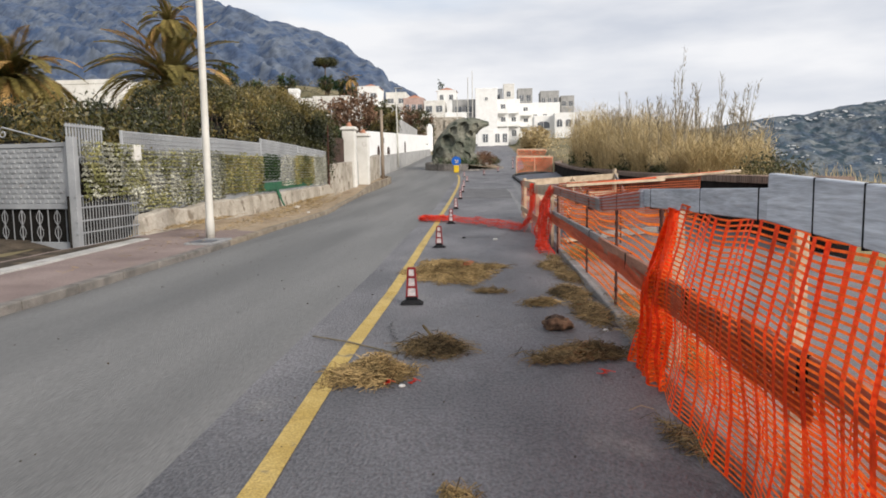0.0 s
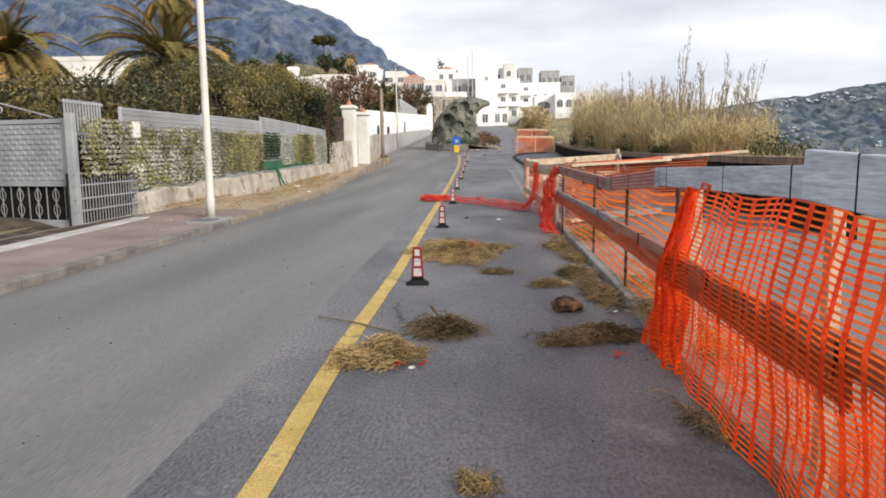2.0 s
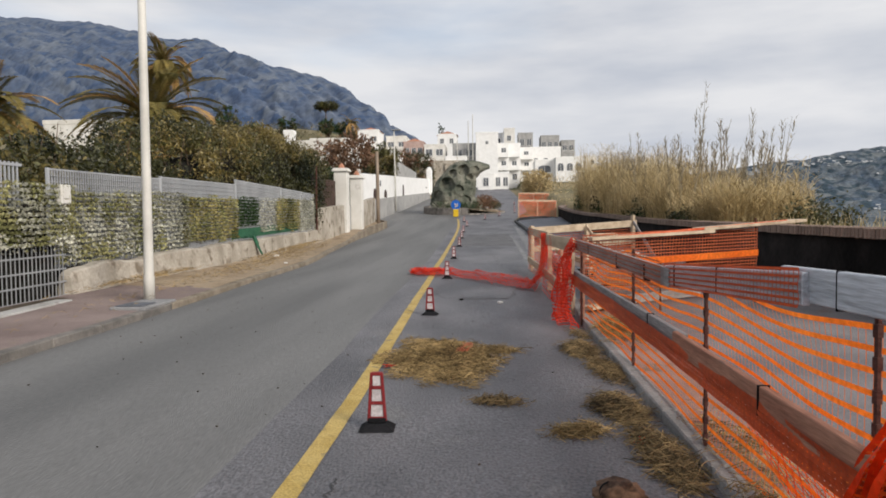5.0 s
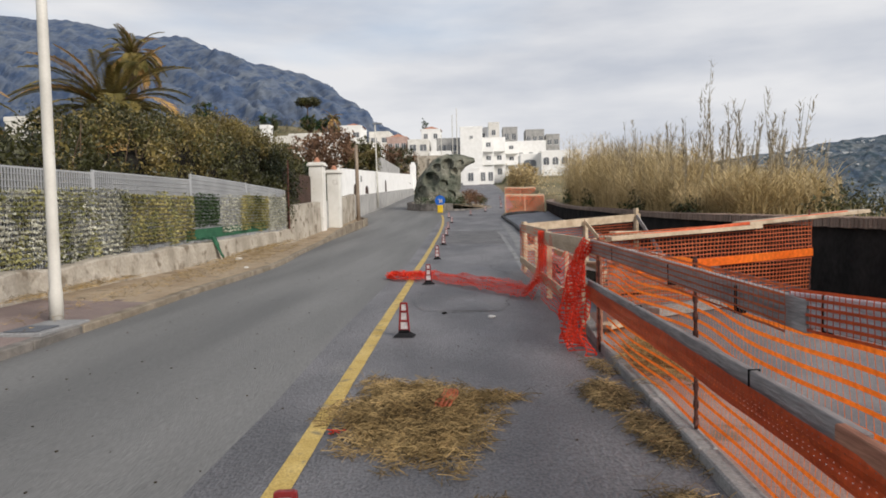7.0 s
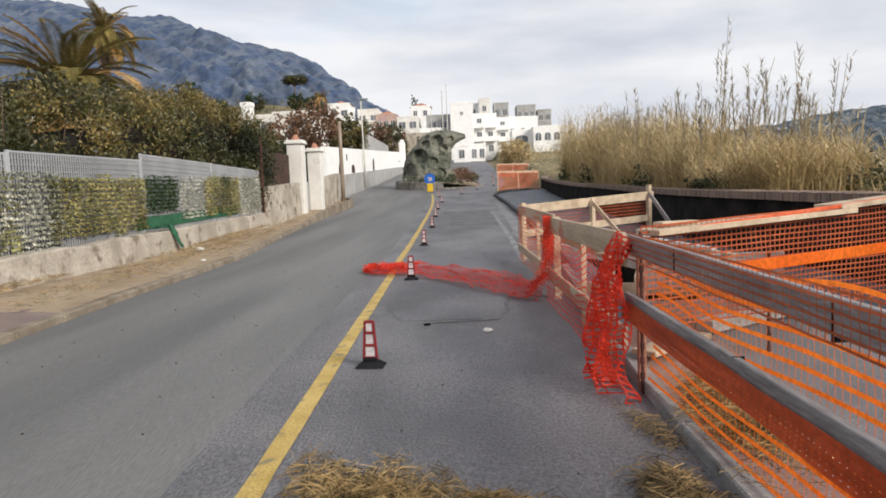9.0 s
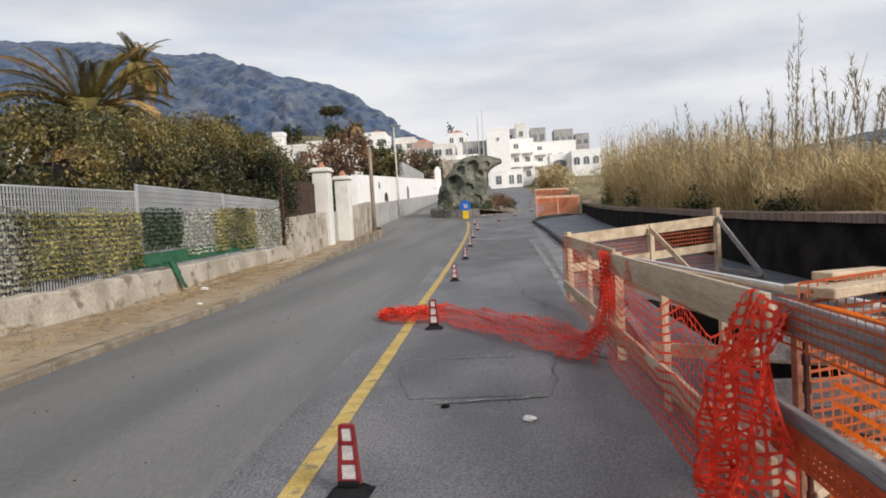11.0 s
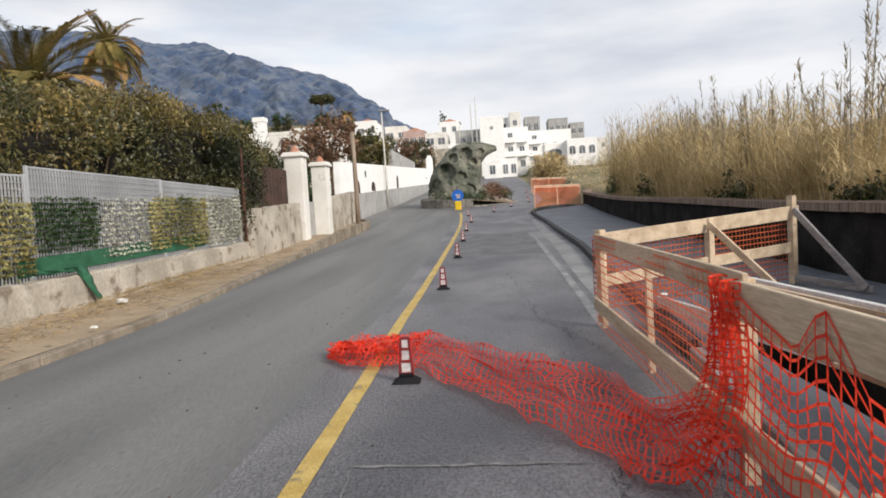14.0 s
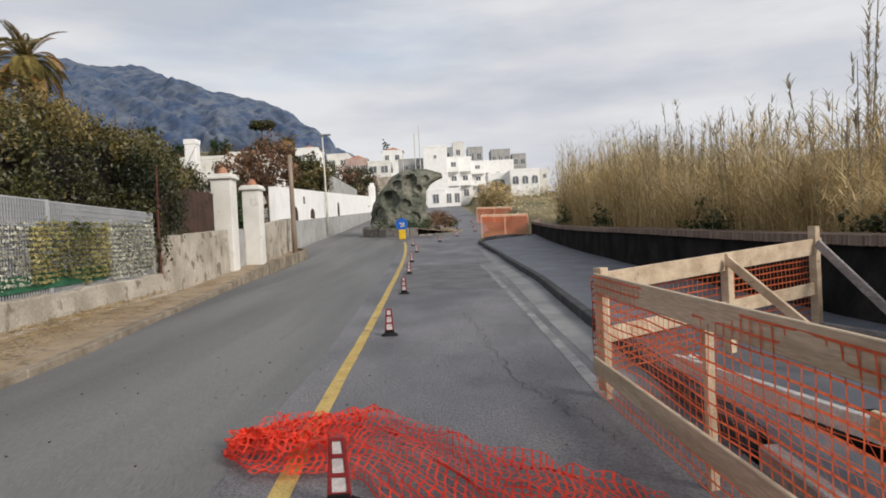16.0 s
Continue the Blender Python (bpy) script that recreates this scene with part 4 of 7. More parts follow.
# gate pillars
for px, py, ztop, w in ((-6.95, 34.7, 3.34, 0.62), (-6.68, 36.95, 3.12, 0.58)):
    p = thing("gate_pillar", "cream plastered gate pillar with cap and terracotta finial", "pillar", "gate pillars")
    bm = nb()
    box(bm, (px, py, wz(py, ztop / 2 + 0.1)), (w, w, ztop - 0.2), None, 0.015)
    part("shaft", bm, M_CREAM, p)
    bm = nb()
    box(bm, (px, py, wz(py, ztop + 0.03)), (w + 0.16, w + 0.16, 0.10), None, 0.02)
    box(bm, (px, py, wz(py, ztop + 0.11)), (w + 0.06, w + 0.06, 0.08), None, 0.02)
    part("cap", bm, M_CREAM, p)
    bm = nb()
    tube(bm, [(px, py, wz(py, ztop + z)) for z in (0.14, 0.2, 0.3, 0.38)], [0.14, 0.16, 0.11, 0.05], 12)
    part("finial", bm, M_TERRA, p, "terracotta finial")
bm = nb()
box(bm, (-6.95, 35.8, wz(36, 1.05)), (0.08, 1.65, 1.5), None, 0.01)
tagged(finish("garden_gate", bm, M_GREYPL), "plain pale gate leaf between the pillars", "gate")
scr = thing("brown_metal_screen", "dark brown sheet-metal screen behind the tall wall", "fence")
for k in range(12):
    bm = nb()
    box(bm, (-7.15, 30.2 + k * 0.35, wz(32, 2.15)), (0.03, 0.33, 1.5), None, 0.006)
    part("sheet", bm, M_BROWN, scr)
bm = nb()
bar(bm, (-6.75, 37.2, wz(37.6, 0.9)), (-7.2, 44.5, wz(44.5, 1.3)), 0.3, 2.0, 0.02)
tagged(finish("wall_beyond_gate", bm, M_WALL), "plastered wall beyond the gate pillars", "wall", kind="structure")

# poles
p = thing("street_lamp", "tall cream-painted steel street lamp post on the footway", "street lamp")
bm = nb()
tube(bm, [(-4.93, 12.4, wz(12.4, z)) for z in (0.1, 0.45, 0.5, 2.6, 7.2)], [0.082, 0.08, 0.07, 0.064, 0.05], 16)
part("post", bm, M_POLE, p, smooth=True)
bm = nb()
tube(bm, [(-4.93, 12.4, wz(12.4, 7.15)), (-4.6, 12.4, wz(12.4, 7.5)), (-3.6, 12.4, wz(12.4, 7.7))], 0.04, 10)
part("arm", bm, M_POLE, p, smooth=True)
bm = nb()
box(bm, (-3.3, 12.4, wz(12.4, 7.7)), (0.6, 0.25, 0.12), None, 0.03)
part("lamp_head", bm, M_GATE, p)
bm = nb()
box(bm, (-4.75, 11.9, wz(12, 0.085)), (0.5, 1.0, 0.09), pose(0, 0, 0, 0, 0, 2).to_3x3(), 0.015)
tagged(finish("lamp_footing", bm, M_SLAB), "pale concrete footing slab with lid at the lamp post", "footing")
bm = nb()
box(bm, (-4.74, 11.65, wz(12, 0.138)), (0.36, 0.42, 0.012), None, 0.003)
tagged(finish("manhole_lid", bm, M_DARKPAVE), "dark metal inspection lid in the footing slab", "manhole")
p = thing("utility_pole", "weathered brown wooden utility pole by the footway", "pole")
bm = nb()
tube(bm, [(-6.62, 43, wz(43, 0.4)), (-6.64, 43, wz(43, 2.8)), (-6.66, 43, wz(43, 5.0))], [0.115, 0.105, 0.09], 10)
part("shaft", bm, M_POLEWOOD, p, smooth=True)
p = thing("street_lamp", "slim grey street lamp by the white wall", "street lamp")
bm = nb()
tube(bm, [(-8.0, 60, wz(60, 1.5)), (-8.05, 60, wz(60, 5)), (-8.1, 60, wz(60, 8.2))], [0.08, 0.06, 0.045], 10)
part("post", bm, M_POLE, p, smooth=True)
bm = nb()
box(bm, (-7.9, 60, wz(60, 8.27)), (0.75, 0.28, 0.11), None, 0.03)
part("lamp_head", bm, M_GATE, p)
for px, py, h in ((-5.2, 105, 8), (-4.2, 122, 12), (-3.4, 121, 13)):
    bm = nb()
    tube(bm, [(px, py, rz(py)), (px, py, rz(py) + h)], [0.10, 0.06], 6)
    tagged(finish("far_pole", bm, M_POLE), "thin far utility pole", "pole", "far poles")

# ---- gateway floor and its pale concrete lip ----
strip("gateway_floor", [float(v) for v in np.arange(-14, 12.7, 0.4)], lambda y: -14.0, lambda y: -6.38, lambda x, y: max(land(x, y), rz(y)) + 0.03 + 0.02 * wob(x, y, 2, 1.4), M_SOIL, "dark soil floor behind the metal gate", cols=12, category="ground")
strip("gateway_soil", [float(v) for v in np.arange(-14, 12.7, 0.4)], lambda y: -6.41, lambda y: lerp(y, [(2, -5.85), (8, -5.95), (12, -6.2)]), lambda x, y: pave_l(x, y) + 0.008, M_SOIL, "dark soil along the gate foot", cols=2, category="ground")
bm = nb()
LIP = [(-14.0, -5.58), (2.0, -5.62), (5.0, -5.66), (8.0, -5.72), (9.9, -5.82), (12.1, -5.98)]
for (y0, x0), (y1, x1) in zip(LIP, LIP[1:]):
    bar(bm, (x0 - 0.1, y0, pave_l(x0, y0) - 0.01), (x1 - 0.1, y1, pave_l(x1, y1) - 0.01), 0.26, 0.07, 0.012)
tagged(finish("gateway_lip", bm, M_CONCLIP), "pale worn concrete lip along the gateway", "kerb", kind="structure")


# ---- timber barrier along the closed lane edge ----
FENCE = [(0, 1.40), (2, 1.39), (9, 1.335), (10.85, 1.25), (12.45, 1.24), (14.6, 1.17), (16.8, 1.15), (18.7, 1.07)]


def fp(y, z, dx=0.0):
    return (lerp(y, FENCE) + dx, y, wz(y, z))


def board(parent, name, p0, p1, t, h, material):
    """A sawn plank with its top edge on the line p0-p1, slightly bowed."""
    a, b = Vector(p0), Vector(p1)
    bm = nb()
    bar(bm, a - Vector((0, 0, h / 2)), b - Vector((0, 0, h / 2)), t, h, 0.004)
    return part(name, bm, material, parent)


def post(parent, y, z1, w, material, dx=0.07, z0=-0.05, x=None):
    p = fp(y, z0, dx)
    bm = nb()
    px = p[0] if x is None else x
    box(bm, (px, y, wz(y, (z0 + z1) / 2)), (w, w, z1 - z0), None, 0.004)
    return part("post", bm, material, parent)


def rebar(parent, x, y, z1, lean=0.0):
    bm = nb()
    n = 9
    tube(bm, [(x + lean * k / n, y, wz(y, -0.05 + (z1 + 0.05) * k / n)) for k in range(n + 1)], 0.011, 6)
    for k in range(10):
        z = 0.1 + k * 0.1
        tube(bm, [(x + lean * z / z1, y, wz(y, z)), (x + lean * z / z1, y, wz(y, z + 0.04))], 0.016, 6)
    return part("steel_rod", bm, M_REBAR, parent, "rusty steel rod holding the netting")


def bow(y):
    """How far the straight planks stand in front of the bent fence line."""
    return lerp(y, [(6.4, 0), (9, -0.03), (10.85, 0)])


near = thing("timber_barrier", "weathered plank barrier along the kerb, wrapped in orange netting", "barrier", "plank barriers")
board(near, "top_board", fp(10.86, 1.04), fp(6.8, 1.02), 0.03, 0.12, M_OLDBOARD)
board(near, "top_board", (1.365, 6.95, wz(6.95, 1.03)), (1.365, 4.95, wz(4.95, 1.16)), 0.03, 0.12, M_GREYBOARD)
board(near, "top_board", (1.392, 5.2, wz(5.2, 1.165)), (1.372, 2.5, wz(2.5, 1.25)), 0.03, 0.125, M_GREYBOARD)
board(near, "top_board", (1.34, 2.62, wz(2.62, 1.30)), (1.34, -0.6, wz(-0.6, 1.19)), 0.035, 0.175, M_GREYBOARD)
board(near, "middle_board", fp(10.88, 0.66, -0.02), fp(6.4, 0.68, -0.02), 0.035, 0.11, M_OLDBOARD)
board(near, "middle_board", fp(6.5, 0.68, -0.05), fp(2.9, 0.70, -0.05), 0.035, 0.11, M_REDBOARD)
board(near, "middle_board", fp(3.0, 0.70, -0.02), fp(-0.6, 0.74, -0.02), 0.035, 0.11, M_REDBOARD)
post(near, 10.88, 1.02, 0.05, M_REDBOARD)
post(near, 4.33, 1.10, 0.085, M_BOARD, 0.065)
post(near, 2.6, 1.12, 0.05, M_BOARD, 0.05)
post(near, 0.4, 1.02, 0.08, M_OLDBOARD, 0.06)
for x, y in ((1.42, 8.3), (1.42, 6.3), (1.30, 10.78), (1.40, 4.55)):
    rebar(near, x, y, 1.06)
for y, z in ((9.9, 1.03), (8.4, 1.01), (7.4, 1.0), (9.1, 0.67), (7.2, 0.68), (5.2, 0.69), (3.6, 0.70), (2.3, 0.71)):
    bm = nb()
    box(bm, fp(y, z - 0.06, bow(y) - (0.0 if z > 0.9 else 0.022 if y > 6.5 else 0.05)), (0.050, 0.006, 0.122), None, 0.001)
    part("tie", bm, M_BLACK, near, "black cable tie")
for y, x, z in ((6.7, 1.365, 1.045), (5.9, 1.365, 1.10), (4.75, 1.392, 1.18), (3.6, 1.384, 1.215), (2.8, 1.376, 1.24), (2.25, 1.34, 1.285), (1.95, 1.34, 1.275)):
    bm = nb()
    box(bm, (x, y, wz(y, z - 0.065 if y > 2.7 else z - 0.088)), (0.042, 0.007, 0.135 if y > 2.7 else 0.185), None, 0.003)
    part("tie", bm, M_BLACK, near, "black cable tie")

far = thing("timber_barrier", "pale new pine plank barrier on the lane edge", "barrier", "plank barriers")
board(far, "top_board", fp(10.9, 1.05, -0.03), fp(14.65, 0.98, -0.02), 0.028, 0.18, M_BOARD)
board(far, "top_board", fp(14.45, 1.02, 0.0), fp(18.72, 1.0, 0.0), 0.028, 0.15, M_BOARD)
board(far, "middle_board", fp(10.9, 0.42, -0.03), fp(14.65, 0.36, -0.03), 0.028, 0.15, M_BOARD)
board(far, "middle_board", fp(14.45, 0.37, -0.03), fp(18.72, 0.33, -0.03), 0.028, 0.13, M_BOARD)
for y in (11.7, 12.95, 14.6, 16.7, 18.65):
    post(far, y, 0.98, 0.08 if y == 14.6 else 0.048, M_BOARD, 0.05)

cross = thing("timber_barrier", "pine plank barrier across the footway with diagonal braces", "barrier", "plank barriers")
B0, B1 = Vector((1.07, 18.72, 0)), Vector((3.87, 20.57, 0))


def bp(u, z, side=0.0):
    q = B0 + (B1 - B0) * u + Vector((0.55, -0.83, 0)) * side
    return Vector((q.x, q.y, wz(q.y, z)))


board(cross, "top_board", bp(0, 1.0), bp(1.02, 1.13), 0.028, 0.17, M_BOARD)
board(cross, "middle_board", bp(0, 0.55), bp(1.0, 0.66), 0.028, 0.13, M_BOARD)
for u, z in ((0.02, 1.0), (0.52, 1.02), (0.98, 1.22)):
    q = bp(u, 0)
    bm = nb()
    box(bm, (q.x, q.y, wz(q.y, z / 2 + 0.04)), (0.085, 0.085, z), pose(0, 0, 0, 0, 0, 33).to_3x3(), 0.004)
    part("post", bm, M_BOARD, cross)
bm = nb()
bar(bm, bp(0.50, 1.0, 0.05), (2.95, 18.5, wz(18.5, 0.25)), 0.03, 0.085)
part("brace", bm, M_BOARD, cross)
bm = nb()
bar(bm, bp(0.97, 1.08, 0.05), (4.15, 19.4, wz(19.4, 0.18)), 0.035, 0.09)
part("brace", bm, M_OLDBOARD, cross)
bm = nb()
bar(bm, bp(0.97, 0.2, 0.05), (4.2, 19.35, wz(19.4, 0.17)), 0.035, 0.08)
part("brace", bm, M_OLDBOARD, cross)

mid = thing("timber_barrier", "plank barrier crossing the footway to the parapet, hung with netting", "barrier", "plank barriers")
C0, C1 = Vector((1.32, 10.92, 0)), Vector((4.5, 12.38, 0))


def cp(u, z, side=0.0):
    q = C0 + (C1 - C0) * u + Vector((0.45, -0.9, 0)) * side
    return Vector((q.x, q.y, wz(q.y, z)))


board(mid, "top_board", cp(0.02, 1.06), cp(0.55, 1.12), 0.24, 0.04, M_BOARD)
board(mid, "top_board", cp(0.5, 1.15), cp(1.0, 1.24), 0.24, 0.04, M_BOARD)
board(mid, "strap", cp(0.12, 0.77, 0.03), cp(0.78, 0.84, 0.03), 0.012, 0.085, M_AMBER)["label"] = "broad orange plastic strap"
board(mid, "strap", cp(0.12, 1.075, 0.10), cp(0.9, 1.235, 0.10), 0.03, 0.03, M_FADED)["label"] = "faded orange strap along the plank"
for u, z in ((0.33, 1.1), (0.775, 1.26)):
    q = cp(u, 0)
    rebar(mid, q.x, q.y, z)
bm = nb()
box(bm, cp(0.10, 1.085, -0.04), (0.30, 0.11, 0.032), pose(0, 0, 0, 0, 0, 20).to_3x3(), 0.003)
part("packing_block", bm, M_BOARD, mid, "pale pine block on the barrier end")

for p0, p1, w, h, mt in (((1.75, 18.9, 0.22), (2.25, 13.2, 0.45), 0.05, 0.12, M_PIPE), ((2.05, 18.3, 0.62), (2.25, 12.2, 0.78), 0.05, 0.03, M_PIPE), ((2.15, 18.0, 0.55), (2.5, 12.4, 0.70), 0.07, 0.03, M_BOARD), ((1.55, 12.0, 0.55), (2.4, 15.2, 0.58), 0.03, 0.1, M_BOARD), ((2.1, 12.0, 0.17), (3.2, 12.72, 0.18), 0.16, 0.10, M_CONCLIP), ((1.42, 11.25, 0.15), (2.0, 11.8, 0.15), 0.2, 0.04, M_BOARD), ((1.42, 15.7, 0.62), (2.0, 14.4, 0.42), 0.03, 0.09, M_BOARD), ((1.5, 14.6, 0.74), (2.05, 11.3, 0.70), 0.14, 0.03, M_BOARD), ((1.75, 14.8, 0.50), (2.5, 11.5, 0.73), 0.12, 0.03, M_BOARD), ((1.32, 13.7, 0.27), (2.7, 12.9, 0.30), 0.03, 0.11, M_BOARD)):
    bm = nb()
    bar(bm, up(p0), up(p1), w, h, 0.004)
    tagged(finish("loose_plank", bm, mt), "long loose plank lying inside the barriers", "plank", "loose planks")
bm = nb()
for z in (0.13, 0.55):
    bar(bm, (1.7, 12.6, wz(12.6, z)), (3.0, 12.6, wz(12.6, z)), 0.07, 0.3, 0.004)
tagged(finish("timber_trestle", bm, M_OLDBOARD), "stacked timber blocks under the loose planks", "trestle")

# ---- safety netting ----
def near_net(u, v):
    """Bright net along the kerb, u along the fence away from the camera, v upwards."""
    y = 1.45 + 2.68 * u + 0.45 * (1 - v) * u ** 3 + 0.10 * (v - 0.5) * (1 - u)
    top = lerp(u, [(0, 1.10), (0.3, 1.09), (0.5, 1.12), (0.65, 1.08), (0.85, 1.11), (0.94, 1.12), (1, 1.04)])
    bot = 0.03 + 0.04 * wob(u * 6, 2)
    x = lerp(v, [(0, 1.28), (0.25, 1.31), (0.5, 1.295), (0.64, 1.295), (0.8, 1.335), (1, 1.375)])
    x += (0.022 * math.sin(u * 31 + 2.0 * v) + 0.03 * wob(u * 5, v * 2.2, 3)) * (0.4 + abs(v - 0.6))
    y += 0.035 * wob(u * 8, v * 1.6, 6) + 0.02 * wob(u * 19, v * 3.5, 2)
    return (x, y, wz(y, bot + (top - bot) * v))


def near_under(u, v):
    """A second slack layer of the bright net, low behind the middle plank."""
    y = 1.75 + 2.9 * u
    return fp(y + 0.04 * wob(u * 7, v * 3, 2), 0.05 + 0.56 * v + 0.03 * wob(u * 9, v * 4), 0.12 + 0.03 * math.sin(u * 25 + 3 * v) + 0.04 * wob(u * 5, v * 3, 8))


def fan_net(u, v):
    """Slack net under the middle plank, spreading from a steel rod towards the gathered bundle."""
    y = 4.45 + 1.95 * u
    low = 0.05 + 0.5 * u ** 1.3
    return fp(y + 0.03 * wob(u * 6, v * 4), low + (0.62 - low) * v + 0.02 * wob(u * 8, v * 5, 3), 0.03 + 0.06 * (1 - v) + 0.03 * wob(u * 5, v * 3, 5))


ribbon_net("safety_netting", near_under, 30, 20, 0.018, 0.011, [M_ORANGE, M_ORANGESUN], "slack inner layer of bright orange safety netting")
ribbon_net("safety_netting", fan_net, 26, 16, 0.011, 0.009, [M_ORANGE, M_ORANGESUN], "slack orange netting fanned out under the middle plank")
ribbon_net("safety_netting", near_net, 26, 44, 0.033, 0.0095, [M_ORANGE, M_ORANGESUN], "bright orange plastic safety netting hanging by the kerb")


def bunch_net(u, v):
    """The gathered far end of the bright net: tight at the top, fanned out at its foot."""
    y = lerp(v, [(0, 4.0), (0.5, 4.02), (1, 4.08)]) + lerp(v, [(0, 0.72), (0.5, 0.50), (0.75, 0.28), (1, 0.14)]) * u
    x = lerp(v, [(0, 1.28), (0.35, 1.30), (0.62, 1.30), (0.8, 1.34), (1, 1.38)])
    fold = 0.045 * math.sin(u * 26 + 3 * v) * (0.4 + 0.6 * (1 - v)) + 0.03 * wob(u * 6, v * 4, 2)
    return (x + fold, y + 0.03 * wob(u * 9, v * 5, 7), wz(y, 0.03 + 1.05 * v))


ribbon_net("safety_netting", bunch_net, 20, 34, 0.024, 0.012, [M_ORANGE, M_ORANGESUN], "gathered bundle of orange netting tied to a post")


def over_net(u, v):
    y = 4.35 + 6.45 * u
    sag = 0.10 * math.sin(v * math.pi) * math.sin(u * math.pi * 2.3) ** 2
    return fp(y, 0.10 + (0.92 - 0.06 * math.sin(u * 3.1 * math.pi) ** 2) * v + 0.015 * wob(u * 9, v * 3), 0.10 + 0.04 * wob(u * 6, v * 2, 4) + sag * 0.5)


ribbon_net("safety_netting", over_net, 142, 14, 0.004, 0.020, M_AMBER, "orange netting stretched between steel rods behind the planks")


def drape_net(u, v):
    y = 2.2 + 8.6 * u
    return fp(y, 0.51 + 0.11 * v, bow(y) - 0.070 - 0.010 * wob(u * 20, v * 3))


ribbon_net("safety_netting", drape_net, 230, 7, 0.029, 0.016, M_WRAP, "orange netting wrapped round the middle plank")


def drape_net_top(u, v):
    y = 6.9 + 3.92 * u
    return fp(y, 0.89 + 0.165 * v, bow(y) - 0.034 - 0.008 * wob(u * 20, v * 3))


ribbon_net("safety_netting", drape_net_top, 86, 6, 0.006, 0.009, M_DULLSHADENET, "thin brownish-red netting wrapped round the top plank")


def drape_net_bend(u, v):
    """The same wrap on the rising plank beyond."""
    q = Vector((1.365, 6.93, wz(6.9, 1.035))).lerp(Vector((1.365, 4.97, wz(4.97, 1.165))), u)
    return (q.x - 0.024 - 0.006 * wob(u * 14, v * 3), q.y - 0.008, q.z - 0.13 + 0.135 * v)


ribbon_net("safety_netting", drape_net_bend, 52, 6, 0.007, 0.011, M_WRAP, "thin reddish netting wrapped round the grey top plank")


def gathered(u, v):
    """Red net bunched at the post, spreading over the asphalt at its foot."""
    flare = (1 - v) ** 1.1
    y = 10.66 + 0.44 * u + 0.28 * flare * (u - 0.35)
    fold = 0.06 * math.sin(u * 15 + 4 * v) + 0.07 * wob(u * 5, v * 5, 1)
    return fp(y + 0.05 * wob(u * 7, v * 9, 2), 0.01 + 1.02 * v + 0.045 * wob(u * 8, v * 8, 5), fold * (0.6 + flare) - 0.05 - 0.15 * math.sin(min(1, (1 - v) * 1.6) * math.pi / 2) * (0.8 + 0.5 * wob(u * 3, v * 3, 7)))


ribbon_net("safety_netting", gathered, 17, 27, 0.013, 0.013, M_RED, "crumpled red safety netting bunched at a post, trailing on asphalt", knot=0.020)


def red_run(u, v):
    y = 10.95 + 3.55 * u
    top = lerp(u, [(0, 0.98), (0.2, 0.72), (0.35, 0.88), (0.5, 0.70), (0.68, 0.74), (0.75, 0.98), (0.82, 0.78), (1, 0.95)])
    return fp(y + 0.03 * wob(u * 9, v * 5), 0.02 + top * v + 0.02 * wob(u * 11, v * 5, 2), -0.055 - 0.07 * (1 - v) ** 2 * (0.6 + 0.5 * wob(u * 5, 2)) + 0.03 * wob(u * 8, v * 3, 8))


ribbon_net("safety_netting", red_run, 48, 14, 0.013, 0.013, M_RED, "red safety netting sagging along the pine planks", knot=0.013)


def red_bunch(u, v):
    y = 14.40 + 0.34 * u + (1 - v) ** 3.2 * (1.2 * u - 0.10)
    return fp(y + 0.05 * wob(u * 5, v * 4), 0.02 + 0.96 * v + 0.03 * wob(u * 9, v * 6, 3), -0.05 + 0.06 * math.sin(u * 13 + 3 * v) * (0.5 + 0.5 * v) - 0.20 * (1 - v) ** 3)


ribbon_net("safety_netting", red_bunch, 19, 26, 0.011, 0.010, M_RED, "bunched red netting tied to the barrier post, trailing to the asphalt", knot=0.015)


def far_run(u, v):
    y = 14.65 + 4.05 * u
    return fp(y, 0.06 + 0.92 * v, -0.035 + 0.02 * wob(u * 8, v * 4, 4) + 0.05 * math.sin(v * math.pi) * wob(u * 4, 3))


ribbon_net("safety_netting", far_run, 46, 15, 0.011, 0.011, M_FADED, "faded orange netting stretched over the pine planks", knot=0.010)


def far_slack(u, v):
    y = 14.8 + 3.7 * u
    s = 0.14 * math.sin(math.pi * u)
    return fp(y, 0.12 + (0.62 - s) * v + 0.03 * wob(u * 7, v * 4), 0.15 + 0.22 * (1 - v) + 0.06 * wob(u * 5, v * 3, 2))


ribbon_net("safety_netting", far_slack, 30, 9, 0.006, 0.006, M_FADED, "slack faded orange netting hanging inside the barrier")


def cross_net(u, v):
    q = bp(u, 0.18 + 0.75 * v + 0.10 * u * v, -0.05 + 0.03 * wob(u * 6, v * 3))
    return q


ribbon_net("safety_netting", cross_net, 50, 14, 0.009, 0.013, M_DULLSHADENET, "dark red netting behind the cross barrier planks")


def mid_net(u, v):
    u *= 0.775
    return cp(u, 0.40 + (0.68 + 0.1 * u) * v, 0.02 + 0.03 * wob(u * 7, v * 3))


# The darker netting colour carries the shade on this unlit side.
ribbon_net("safety_netting", mid_net, 60, 19, 0.009, 0.012, M_DULLSHADENET, "orange netting hanging from the footway barrier")
UP = [(0, -1.64, 17.8), (0.12, -1.22, 18.45), (0.25, -0.74, 18.5), (0.5, 0.08, 17.45), (0.75, 0.87, 16.6), (1, 1.16, 15.05)]
